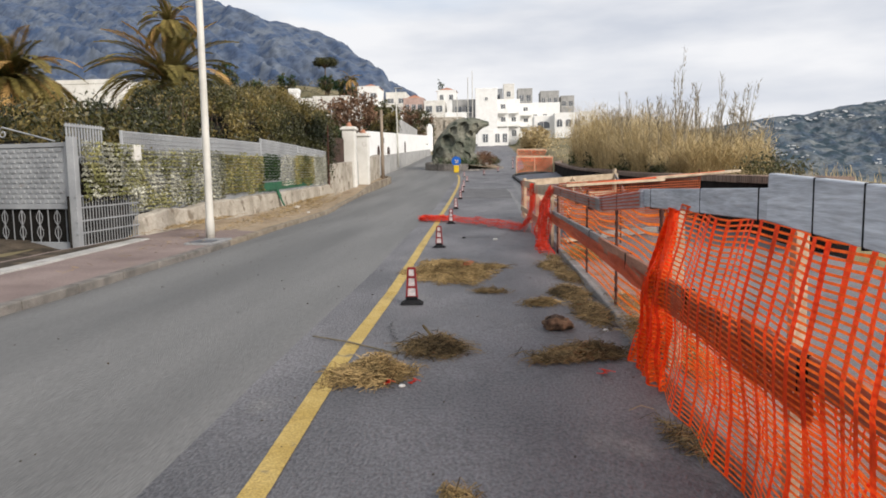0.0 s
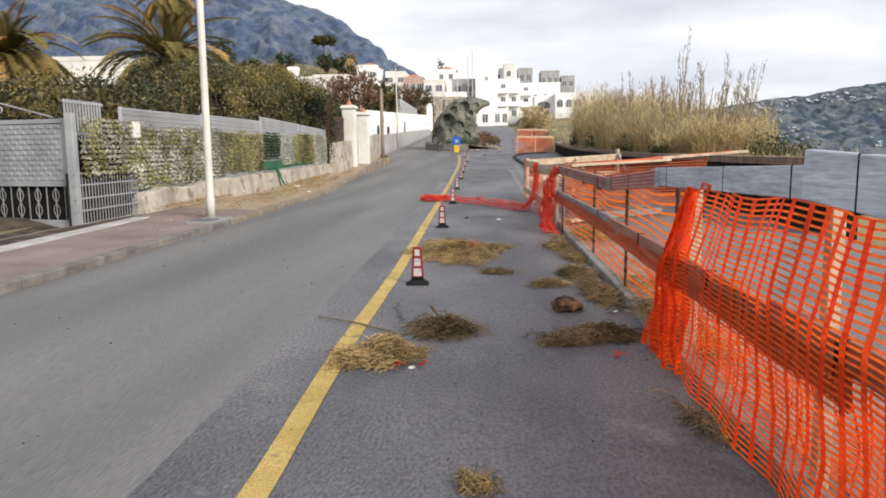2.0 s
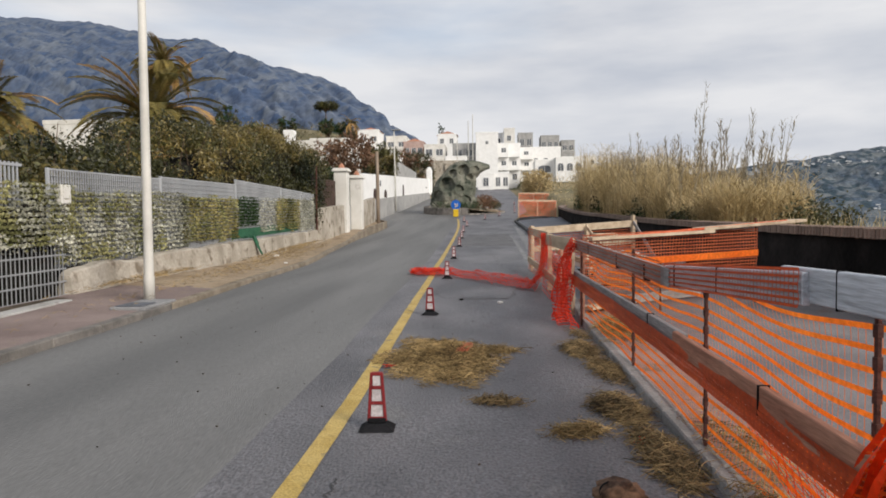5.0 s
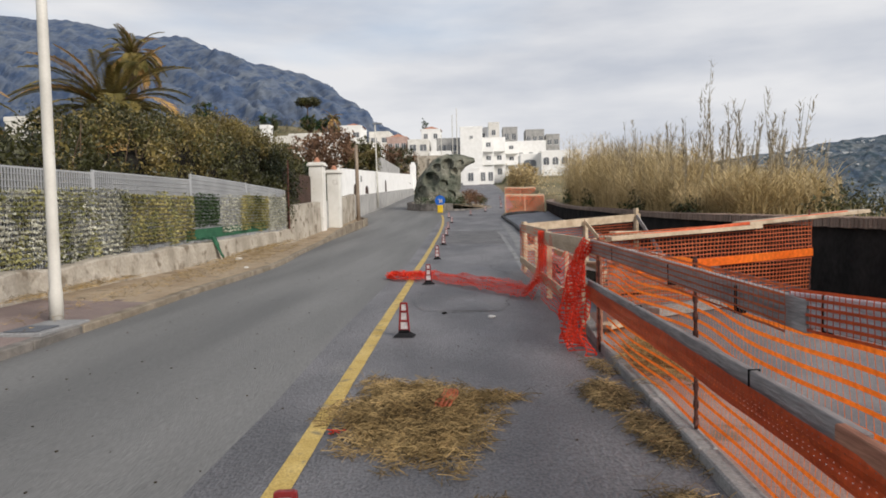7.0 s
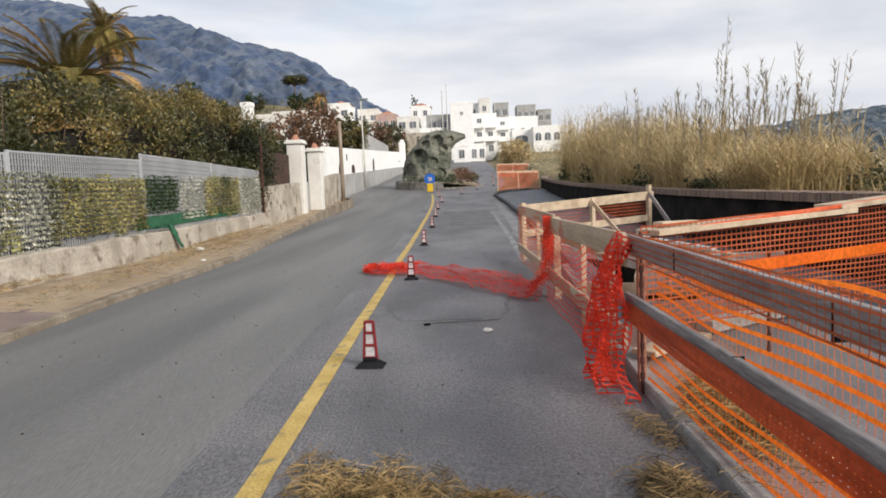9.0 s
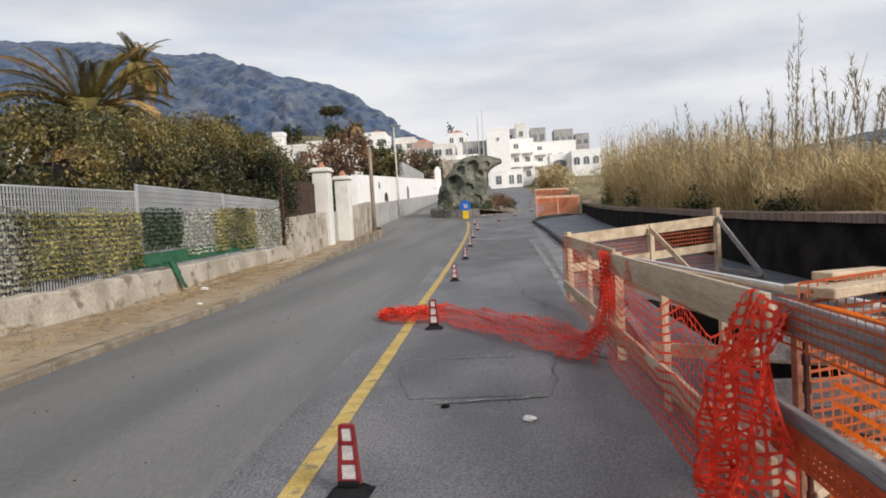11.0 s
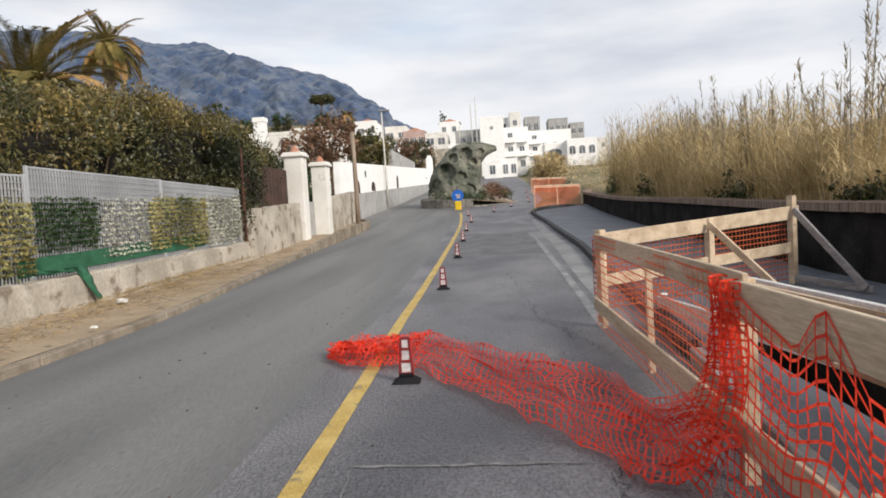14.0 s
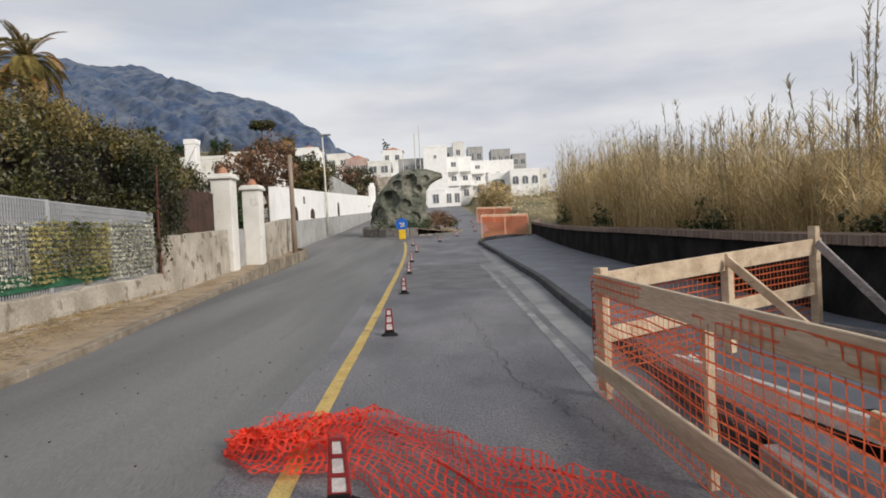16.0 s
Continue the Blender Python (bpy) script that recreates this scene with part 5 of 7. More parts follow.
LO = [(0, -1.60, 17.6), (0.12, -1.32, 17.15), (0.3, -0.70, 17.0), (0.5, 0.04, 15.85), (0.75, 0.62, 14.66), (1, 1.06, 14.3)]


def fallen(u, v):
    x = lerp(u, LO) * (1 - v) + lerp(u, UP) * v
    y = lerp(u, LO, 2) * (1 - v) + lerp(u, UP, 2) * v
    h = 0.016 + 0.09 * abs(wob(u * 9, v * 6, 1)) + 0.05 * abs(wob(u * 21, v * 13, 2)) + 0.14 * max(0, 0.35 - abs(v - 0.5 + 0.25 * math.sin(u * 9))) * (0.6 + 0.6 * wob(u * 5, v, 4)) + 0.22 * sm((u - 0.86) / 0.14)
    x += 0.07 * wob(u * 9, v * 7, 3) + 0.03 * wob(u * 25, v * 15, 3)
    y += 0.10 * wob(u * 8, v * 9, 6) + 0.035 * wob(u * 24, v * 14, 8)
    return (x, y, rz(y) + max(h, 0.012))


def fallen_tip(u, v):
    """The crumpled loose end, folded over itself near the yellow line."""
    x, y, z = fallen(0.01 + 0.24 * u, 0.15 + 0.7 * v)
    return (x + 0.06 * wob(u * 12, v * 7, 1), y + 0.08 * wob(u * 11, v * 8, 4), z + 0.03 + 0.07 * abs(wob(u * 10, v * 7, 9)))


ribbon_net("fallen_netting", fallen_tip, 24, 24, 0.012, 0.011, M_RED, "crumpled red end of the fallen netting on the line", knot=0.018)
ribbon_net("fallen_netting", fallen, 80, 30, 0.018, 0.014, M_RED, "red safety netting fallen flat across the lane and yellow line", knot=0.017)
for name, x0, y0, x1, y1 in (("safety_netting", 1.95, 51.6, 4.7, 53.0), ("safety_netting", 2.6, 70.0, 5.6, 71.5)):
    ribbon_net(name, lambda u, v: (x0 + (x1 - x0) * u, y0 + (y1 - y0) * u, rz(y0) + 0.05 + 1.15 * v + 0.05 * wob(u * 5, v)), 72, 26, 0.009, 0.009, M_FADED, "faded orange netting closing the far footway")
    f = thing("far_barrier", "plank barrier with orange netting on the far footway", "barrier", "far barriers")
    for u in (0, 0.5, 1):
        bm = nb()
        box(bm, (x0 + (x1 - x0) * u, y0 + (y1 - y0) * u + 0.05, rz(y0) + 0.6), (0.08, 0.08, 1.25), None, 0.005)
        part("post", bm, M_BOARD, f)
    for z in (1.2,):
        bm = nb()
        bar(bm, (x0, y0 + 0.02, rz(y0) + z), (x1, y1 + 0.02, rz(y0) + z), 0.03, 0.16)
        part("board", bm, M_BOARD, f)


# ---- traffic cones ----
def make_cone():
    """A flat ladder-shaped lane cone on a black rubber foot."""
    c = thing("traffic_cone", "red and white ladder-shaped lane cone on black rubber foot", "traffic cone", "lane cones")
    bm = nb()
    r = bmesh.ops.create_cone(bm, cap_ends=True, segments=4, radius1=0.19, radius2=0.10, depth=0.05, matrix=Matrix.Translation((0, 0, 0.02)) @ Matrix.Diagonal((0.84, 0.66, 0.8, 1)) @ Matrix.Rotation(math.pi / 4, 4, "Z"))
    box(bm, (0, 0, 0.055), (0.115, 0.06, 0.03), None, 0.005)
    part("foot", bm, M_BLACK, c, "black rubber foot")
    for s in (-1, 1):
        bm = nb()
        bar(bm, (s * 0.054, 0, 0.05), (s * 0.032, 0, 0.36), 0.026, 0.018, 0.002)
        part("side_rail", bm, M_CONERED, c)
    for z in (0.065, 0.165, 0.265, 0.353):
        bm = nb()
        bar(bm, (-0.05 + z * 0.05, 0, z), (0.05 - z * 0.05, 0, z), 0.026, 0.022, 0.002)
        part("rung", bm, M_CONERED, c)
    for z, w in ((0.115, 0.076), (0.215, 0.062), (0.309, 0.052)):
        bm = nb()
        box(bm, (0, 0, z), (w, 0.012, 0.080), None, 0.002)
        part("reflective_panel", bm, M_CONEWHITE, c, "white reflective panel")
    return c


CONES = [(-0.50, 6.74, 4), (-0.62, 11.66, -3), (-0.735, 16.7, 2), (-0.94, 22.55, 5), (-1.05, 27.9, -4), (-1.21, 33.2, 3), (-1.37, 38.4, 0), (-1.40, 43.7, 6), (-1.75, 48.0, 2), (-0.41, 50.0, -5), (0.6, 53.5, 4), (1.85, 58.0, 0), (2.0, 64.0, 3), (2.2, 72.0, 3)]
first = make_cone()
for k, (x, y, a) in enumerate(CONES):
    m = pose(x, y, road_h(x, y) + 0.004, 0, 0, a)
    if k == 0:
        first.matrix_basis = m
    else:
        copy_thing(first, m)


# ---- straw and litter ----
rng = np.random.default_rng(21)


def straw(cx, cy, rx, ry, ang, n, h, material, label, length=0.16, name="straw_heap", base=0.0):
    verts, faces = [], []
    ca, sa = math.cos(ang), math.sin(ang)
    for k in range(int(n * 1.7)):
        r, a = math.sqrt(rng.uniform()) * rng.choice([1, 1, 1, 1, 1.3, 1.65]), rng.uniform(0, 2 * math.pi)
        e = 1 + 0.5 * wob(math.cos(a), math.sin(a), cx * 3 + cy, 2.4)
        px, py = r * rx * math.cos(a) * e, r * ry * math.sin(a) * e
        x, y = cx + px * ca - py * sa, cy + px * sa + py * ca
        z = road_h(x, y) + base + 0.006 + h * max(0, 1 - r * r) * rng.uniform(0.0, 1.0) * (1 + 0.9 * wob(x * 9, y * 9, 3))
        t = rng.normal(ang, 1.3)
        L, w = length * rng.uniform(0.3, 1.3), rng.uniform(0.0008, 0.0021)
        d = np.array([math.cos(t), math.sin(t), rng.normal(0, 0.28)]) * L / 2
        b = np.array([-math.sin(t), math.cos(t), 0]) * w
        q = np.array([x, y, z + 0.3 * abs(d[2])])
        bend = np.array([rng.normal(0, 0.018), rng.normal(0, 0.018), abs(rng.normal(0, 0.022))])
        m = len(verts)
        for pt in (q - d, q + bend, q + d):
            pt[2] = max(pt[2], road_h(pt[0], pt[1]) + base + 0.003)
            verts += [tuple(pt - b), tuple(pt + b), tuple(pt + np.array([0, 0, 2 * w]))]
        for s in (0, 3):
            for i in range(3):
                j = (i + 1) % 3
                faces.append((m + s + i, m + s + j, m + s + 3 + j, m + s + 3 + i))
    return tagged(raw(name, verts, faces, material), label, "straw", "straw heaps", "stuff")


straw(-0.25, 8.80, 0.33, 0.66, 0.12, 7600, 0.13, [M_STRAW], "wide flat heap of dry straw on the asphalt", 0.14)
straw(0.26, 9.2, 0.17, 0.09, -0.1, 200, 0.02, [M_STRAW], "trailing wisp of dry straw")
straw(-0.48, 4.32, 0.19, 0.17, 0.3, 1500, 0.12, [M_STRAW], "small heap of dry straw beside the yellow line", 0.12)
straw(-0.10, 4.99, 0.17, 0.20, 0.7, 1000, 0.10, [M_STRAWDARK], "small heap of dull straw on the lane", 0.13)
straw(0.98, 4.86, 0.25, 0.12, 0.25, 1000, 0.08, [M_STRAWDARK], "flat heap of straw by the kerb", 0.14)
straw(0.74, 4.70, 0.16, 0.06, 0.3, 160, 0.02, [M_STRAWDARK], "thin straw trailing from the heap", 0.12)
straw(0.27, 7.36, 0.14, 0.08, 0.0, 200, 0.03, [M_STRAWDARK], "small scatter of straw", 0.10)
straw(1.09, 9.2, 0.12, 0.26, 0.1, 520, 0.07, [M_STRAWDARK], "clump of straw against the kerb")
straw(1.21, 8.4, 0.08, 0.42, 0.1, 420, 0.05, [M_STRAWDARK], "thin drift of straw along the kerb")
straw(1.11, 7.2, 0.13, 0.28, 0.2, 800, 0.09, [M_STRAWDARK], "clump of straw against the kerb")
straw(1.19, 6.25, 0.09, 0.48, 0.1, 650, 0.06, [M_STRAWDARK], "dull drift of straw along the kerb")
straw(0.78, 6.7, 0.15, 0.08, 0.3, 220, 0.03, [M_STRAW], "thin scatter of straw")
straw(1.24, 3.3, 0.05, 0.25, 0.2, 90, 0.03, [M_STRAWDARK], "thin straw trodden along the kerb")
straw(0.17, 2.66, 0.06, 0.07, 0.5, 130, 0.05, [M_STRAW], "tuft of dry straw on the asphalt", 0.07)
straw(1.18, 10.1, 0.05, 0.25, 0.2, 70, 0.03, [M_STRAWDARK], "thin straw along the kerb")
straw(1.68, 10.2, 0.20, 0.55, -0.2, 1800, 0.08, [M_STRAW], "dry straw lodged behind the netting", base=0.08)
straw(1.6, 6.2, 0.15, 0.5, 0.1, 160, 0.03, [M_STRAW], "dry straw scattered on the footway", base=0.08)
straw(1.52, 4.9, 0.14, 0.7, 0.1, 700, 0.06, [M_STRAW], "dry straw lodged behind the netting", base=0.08)
straw(-5.6, 20, 0.4, 7.0, 0.05, 900, 0.03, [M_STRAW], "dry grass scattered on the dirt footway", 0.12, base=0.15)
straw(-6.2, 24, 0.25, 4.0, 0.05, 800, 0.06, [M_STRAW], "dry grass along the wall foot", 0.14, base=0.22)
straw(-6.3, 15.2, 0.2, 1.8, 0.05, 500, 0.06, [M_STRAW], "dry grass along the wall foot", 0.14, base=0.2)

bm = nb()
tube(bm, [(-1.13, 5.33, rz(5.3) + 0.02), (-0.8, 5.13, rz(5.1) + 0.025), (-0.38, 4.84, rz(4.8) + 0.015)], [0.006, 0.008, 0.007], 6)
tagged(finish("cane_stick", bm, M_REEDTOP), "long dry cane lying over the yellow line", "stick")
bm = nb()
tube(bm, [(-0.25, 5.42, rz(5) + 0.09), (-0.17, 5.25, rz(5) + 0.05)], 0.012, 6)
tagged(finish("cane_stick", bm, M_STRAW), "short pale cane end in the straw", "stick")
bm = nb()
bmesh.ops.create_icosphere(bm, subdivisions=3, radius=1)
for v in bm.verts:
    k = 1 + 0.5 * wob(v.co.x, v.co.y, v.co.z, 2.4) + 0.2 * wob(v.co.x, v.co.y, v.co.z, 6)
    v.co = Vector((0.84 + 0.12 * v.co.x * k, 5.66 + 0.10 * v.co.y * k, rz(5.7) + 0.055 + 0.06 * v.co.z * k))
tagged(finish("crumpled_bag", bm, M_LEATHER, smooth=True), "crumpled brown bag lying on the asphalt", "litter")
for x, y, s, mt, lab in ((0.33, 12.83, 0.05, M_PAPER, "scrap of white plastic on the asphalt"), (-0.27, 13.2, 0.035, M_DARK, "dark clod on the asphalt"), (1.08, 4.95, 0.06, M_PAPER, "pale stone in the straw"), (-0.25, 4.12, 0.022, M_PAPER, "pale scrap in the straw"), (-5.95, 21.6, 0.10, M_PAPER, "crumpled white rubbish on the dirt footway"), (1.22, 5.6, 0.028, M_PAPER, "pale stone at the kerb"), (-4.93, 19.2, 0.05, M_PAPER, "white scrap by the kerb"), (1.62, 18.1, 0.045, M_PAPER, "pale rag inside the barrier")):
    bm = nb()
    bmesh.ops.create_icosphere(bm, subdivisions=2, radius=1)
    b = 0.15 if x < -4.5 else (0.4 if y > 18 else 0)
    for v in bm.verts:
        k = 1 + 0.4 * wob(v.co.x, v.co.y, v.co.z + x, 1.5)
        v.co = Vector((x + s * v.co.x * k, y + s * 0.8 * v.co.y * k, road_h(x, y) + b + s * 0.3 + 0.4 * s * v.co.z * k))
    tagged(finish("litter", bm, mt), lab, "litter")
for x, y, a, L in ((-0.36, 4.14, 0.1, 0.07), (-0.2, 4.16, 0.0, 0.06), (-0.72, 8.45, 1.2, 0.12), (1.0, 4.4, 0.4, 0.1), (-0.05, 9.2, 2.2, 0.2), (1.1, 6.5, 0.5, 0.12)):
    bm = nb()
    for k in range(5):
        q = (x + 0.02 * wob(k, x) + 0.012 * k, y + 0.03 * wob(k, y, 4), road_h(x, y) + 0.012 + 0.006 * k)
        box(bm, q, (L * (0.5 + 0.1 * k), 0.011, 0.004), pose(0, 0, 0, 6 * k, 10 - 5 * k, math.degrees(a) + 37 * k).to_3x3(), 0.001)
    tagged(finish("netting_scrap", bm, M_RED), "torn scrap of red plastic netting", "litter", "netting scraps")
def heap_scrap(u, v):
    return (-0.10 + 0.10 * u + 0.05 * v + 0.02 * wob(u * 4, v * 4), 8.62 + 0.42 * v + 0.03 * wob(u * 5, v * 3, 4), road_h(0, 8.8) + 0.125 + 0.02 * wob(u * 6, v * 6, 2))


ribbon_net("netting_scrap", heap_scrap, 6, 12, 0.012, 0.012, M_DULLSHADENET, "torn dull red netting piece lying on the straw heap", knot=0.012)
rod = thing("striped_rod", "short red and white striped plastic rod behind the netting", "litter")
for k in range(5):
    a, b = Vector((1.79, 10.52, wz(10.5, 0.13))), Vector((1.62, 9.88, wz(9.9, 0.10)))
    bm = nb()
    tube(bm, [a.lerp(b, k / 5), a.lerp(b, (k + 1) / 5)], 0.018, 8)
    part("band", bm, M_CONERED if k % 2 else M_PAPER, rod)
bm = nb()
tube(bm, [(0.80 + 0.06 * math.cos(q), 5.62 + 0.04 * math.sin(q), rz(5.7) + 0.075 + 0.035 * math.sin(q)) for q in np.linspace(0.2, 5.6, 14)], 0.005, 6)
tagged(finish("bag_strap", bm, M_BLACK), "dark loop of strap on the crumpled bag", "litter")
rng = np.random.default_rng(77)
bm = nb()
for k in range(260):
    x, y = rng.uniform(-4.3, 1.2), rng.uniform(1.5, 24)
    s = rng.uniform(0.003, 0.011)
    box(bm, (x, y, road_h(x, y) + s * 0.3), (s * 1.6, s, s * 0.7), pose(0, 0, 0, 0, 0, rng.uniform(0, 180)).to_3x3())
tagged(finish("road_grit", bm, M_SOIL), "scattered grit and leaf bits on the asphalt", "grit", kind="stuff")


# ---- hedge and trees ----
rng = np.random.default_rng(31)
HEDGE = [(4, 2.2), (12.3, 2.45), (14.8, 2.9), (18.8, 3.25), (23, 3.9), (28.3, 4.55), (31.2, 4.6), (33, 4.2), (34.5, 3.7), (36.5, 3.3)]


def foliage(name, centres, spread, per, size, mats, parent=None, ratio=0.5, pick=None):
    """Leaf clumps round the given centres."""
    c = np.repeat(np.asarray(centres), per, 0)
    c = c + rng.normal(size=c.shape) * spread
    v, f = leaves(c, size, rng, ratio=ratio)
    ob = raw(name, v, f, mats, parent)
    if len(mats) > 1:
        which = np.repeat([int(wob(q[0], q[1], q[2], 0.55) + rng.normal() * 0.12 > (pick or 0.0)) for q in centres], per)
        ob.data.polygons.foreach_set("material_index", [int(k) for k in which])
    return ob


def shrub(y0, y1, pick, label, mats):
    """One hedge shrub: dark blocks standing for its inner shade, stems and a shell of leaf clumps with an uneven top.
    """
    s = thing("hedge_shrub", label, "hedge", "garden hedge")
    cs = []
    area = int((y1 - y0) * 98)
    for k in range(area):
        y = rng.uniform(y0 - 0.3, y1 + 0.3)
        top = wz(y, lerp(y, HEDGE)) + 0.42 * wob(y, 3, 0, 0.9) + 0.22 * wob(y, 8, 0, 2.5) + 0.5 * wob(y, 11, 0, 0.4)
        q = rng.uniform()
        base = wz(y, 0.8)
        if q < 0.62:
            z = base + (top - base) * rng.uniform() ** 0.8
            round_off = 0.9 * sm((z - (top - 1.2)) / 1.2) ** 2
            x = -7.40 - round_off + 0.42 * wob(y, z, 0, 0.9) + 0.22 * wob(y, z, 4, 2.1) - abs(rng.normal()) * 0.12
            if wob(y, z, 9, 1.5) + 0.15 * rng.normal() < -0.30:
                continue
        else:
            x = rng.uniform(-10.4, -8.0)
            z = top - 0.25 * abs(rng.normal()) - 0.25 * ((x + 9.2) / 1.2) ** 2 + 0.2 * wob(x, y, 4, 1.1)
        cs.append((x, y, z))
    foliage("foliage", cs, 0.14, 44, 0.047, mats, s, 0.45, pick)
    # Near-black blocks paint the shade seen through gaps in the leaves.
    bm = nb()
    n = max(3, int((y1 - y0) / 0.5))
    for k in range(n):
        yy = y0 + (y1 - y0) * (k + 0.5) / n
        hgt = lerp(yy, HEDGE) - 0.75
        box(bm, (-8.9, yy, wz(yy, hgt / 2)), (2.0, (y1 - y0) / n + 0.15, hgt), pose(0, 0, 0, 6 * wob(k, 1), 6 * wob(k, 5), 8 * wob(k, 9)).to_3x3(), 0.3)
    part("inner_mass", bm, M_DARK, s, "dark blocks coloured as the shade inside the shrub")
    for k in range(5):
        yy = rng.uniform(y0, y1)
        bm = nb()
        hgt = lerp(yy, HEDGE)
        tube(bm, [(-8.3, yy, land(-8.3, yy) - 0.1), (-8.2 + rng.normal() * 0.2, yy + rng.normal() * 0.2, wz(yy, hgt * 0.5)), (-8.1 + rng.normal() * 0.4, yy + rng.normal() * 0.4, wz(yy, hgt + rng.uniform(-0.2, 0.25)))], [0.04, 0.025, 0.006], 5)
        part("stem", bm, M_BARK, s)
    return s


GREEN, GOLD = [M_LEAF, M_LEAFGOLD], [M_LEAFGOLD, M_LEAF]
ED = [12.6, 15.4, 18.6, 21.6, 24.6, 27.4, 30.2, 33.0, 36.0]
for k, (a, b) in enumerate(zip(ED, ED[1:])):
    # Far shrubs take more gold, as colour for their sunlit leaves.
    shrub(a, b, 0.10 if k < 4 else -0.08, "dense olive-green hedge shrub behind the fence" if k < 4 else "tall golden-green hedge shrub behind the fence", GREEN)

cs = []
for k in range(430):
    x, y = rng.uniform(-14.5, -7.2), rng.uniform(11.9, 16.5)
    cs.append((x, y, wz(y, 2.45 + 0.4 * wob(x, y, 1, 0.8) - abs(rng.normal()) * 0.5)))
tagged(foliage("garden_hedge", cs, 0.16, 30, 0.058, GREEN, None, 0.45, 0.05), "dark olive hedge behind the metal gate", "hedge", kind="stuff")
# Added block, black as the shade within this hedge.
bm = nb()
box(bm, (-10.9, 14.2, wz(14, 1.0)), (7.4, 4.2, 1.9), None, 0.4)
tagged(finish("hedge_mass", bm, M_DARK), "dark block standing for the shade inside the hedge behind the gate", "hedge", kind="stuff")


def palm(x, y, z, spread, trunk_r, seed, n=46, label="date palm with arching drooping fronds", dry=0.35):
    """A date palm: rough trunk and arching feather fronds, some of them dry."""
    r = np.random.default_rng(seed)
    p = thing("palm_tree", label, "palm tree", "palms")
    g = land(x, y)
    bm = nb()
    zs = np.linspace(g - 0.3, z, 14)
    tube(bm, [(x + 0.05 * math.sin(k), y, float(q)) for k, q in enumerate(zs)], [trunk_r * (1.12 if k % 2 else 0.95) for k in range(14)], 12)
    part("trunk", bm, M_BARK, p)
    for k in range(n):
        a = r.uniform(0, 2 * math.pi)
        el = r.uniform(-0.5, 1.3)
        L = spread * r.uniform(0.85, 1.15)
        pts = []
        q, d = Vector((x, y, z)), Vector((math.cos(a) * math.cos(el), math.sin(a) * math.cos(el), math.sin(el)))
        for s in range(13):
            pts.append(q.copy())
            q = q + d * L / 12
            d = (d + Vector((0, 0, -0.105 - 0.06 * math.cos(el)))).normalized()
        verts, faces = [], []
        for s in range(1, 13):
            t = (pts[s] - pts[s - 1]).normalized()
            side = t.cross(Vector((0, 0, 1))).normalized()
            upv = side.cross(t)
            w = 0.035 * (1 - s / 14)
            m = len(verts)
            verts += [tuple(pts[s - 1] - side * w), tuple(pts[s - 1] + side * w), tuple(pts[s] + side * w * 0.9), tuple(pts[s] - side * w * 0.9)]
            faces.append((m, m + 1, m + 2, m + 3))
            if s < 2:
                continue
            for j in range(7):
                o = pts[s - 1] + (pts[s] - pts[s - 1]) * (j / 7)
                ll = L * 0.17 * math.sin(math.pi * min(0.97, (s + 1.2) / 14.5)) * r.uniform(0.8, 1.15)
                for sg in (-1, 1):
                    tip = o + side * sg * ll * 0.8 + t * ll * 0.6 + upv * ll * 0.25 - Vector((0, 0, ll * 0.25))
                    m = len(verts)
                    h = t * 0.028
                    verts += [tuple(o - h), tuple((o + tip) / 2 + upv * 0.02 - h), tuple(tip), tuple((o + tip) / 2 + h)]
                    faces.append((m, m + 1, m + 2, m + 3))
        raw("frond", verts, faces, M_PALMDRY if (el < 0.05 or r.uniform() < dry * 0.5) else M_PALM, p)
    return p


palm(-15.3, 33.0, wz(33, 5.5), 3.7, 0.36, 3, 74)
palm(-23.4, 33.0, wz(33, 5.9), 3.7, 0.36, 4, 74)
palm(-27.9, 60.0, wz(60, 14.2), 3.3, 0.3, 8, 50, "tall date palm with a shaggy brown crown", 0.9)
palm(-30.6, 150, 22.6, 2.8, 0.3, 9, 26, "small far palm on the hillside", 0.6)


def tree(x, y, z0, z1, rx, mats, n, per, size, label, flat=1.0, name="tree"):
    """A tapered trunk with limbs and a crown of leaf clumps with gaps."""
    t = thing(name, label, "tree", "trees")
    g = land(x, y)
    bm = nb()
    zc = (z0 + z1) / 2
    tube(bm, [(x, y, g - 0.2), (x + 0.1, y, (g + z0) / 2), (x, y, zc)], [0.05 * rx + 0.08, 0.04 * rx + 0.05, 0.02 * rx + 0.03], 8)
    part("trunk", bm, M_BARK, t)
    for k in range(6):
        a = k * 1.05 + rng.uniform(0, 0.6)
        bm = nb()
        tube(bm, [(x, y, z0 - 0.1 * (z1 - z0)), (x + 0.4 * rx * math.cos(a), y + 0.4 * rx * math.sin(a), zc), (x + 0.75 * rx * math.cos(a), y + 0.75 * rx * math.sin(a), zc + 0.25 * (z1 - z0))], [0.03 * rx + 0.02, 0.02 * rx, 0.008 * rx], 5)
        part("limb", bm, M_BARK, t)
    cs = []
    while len(cs) < n:
        q = rng.normal(size=3)
        q /= np.linalg.norm(q)
        q *= rng.uniform(0.55, 1.0) * (1 + 0.35 * wob(q[0], q[1], q[2] + x, 2.0))
        if flat > 1 and q[2] < -0.2:
            continue
        cs.append((x + rx * q[0], y + rx * q[1], zc + (z1 - z0) / 2 * q[2]))
    foliage("crown", cs, rx * 0.09, per, size, mats, t)
    return t


tree(-11.0, 56, 4.8, 8.4, 2.0, [M_RUST], 110, 22, 0.13, "bare-looking rust-brown tree beyond the gate")
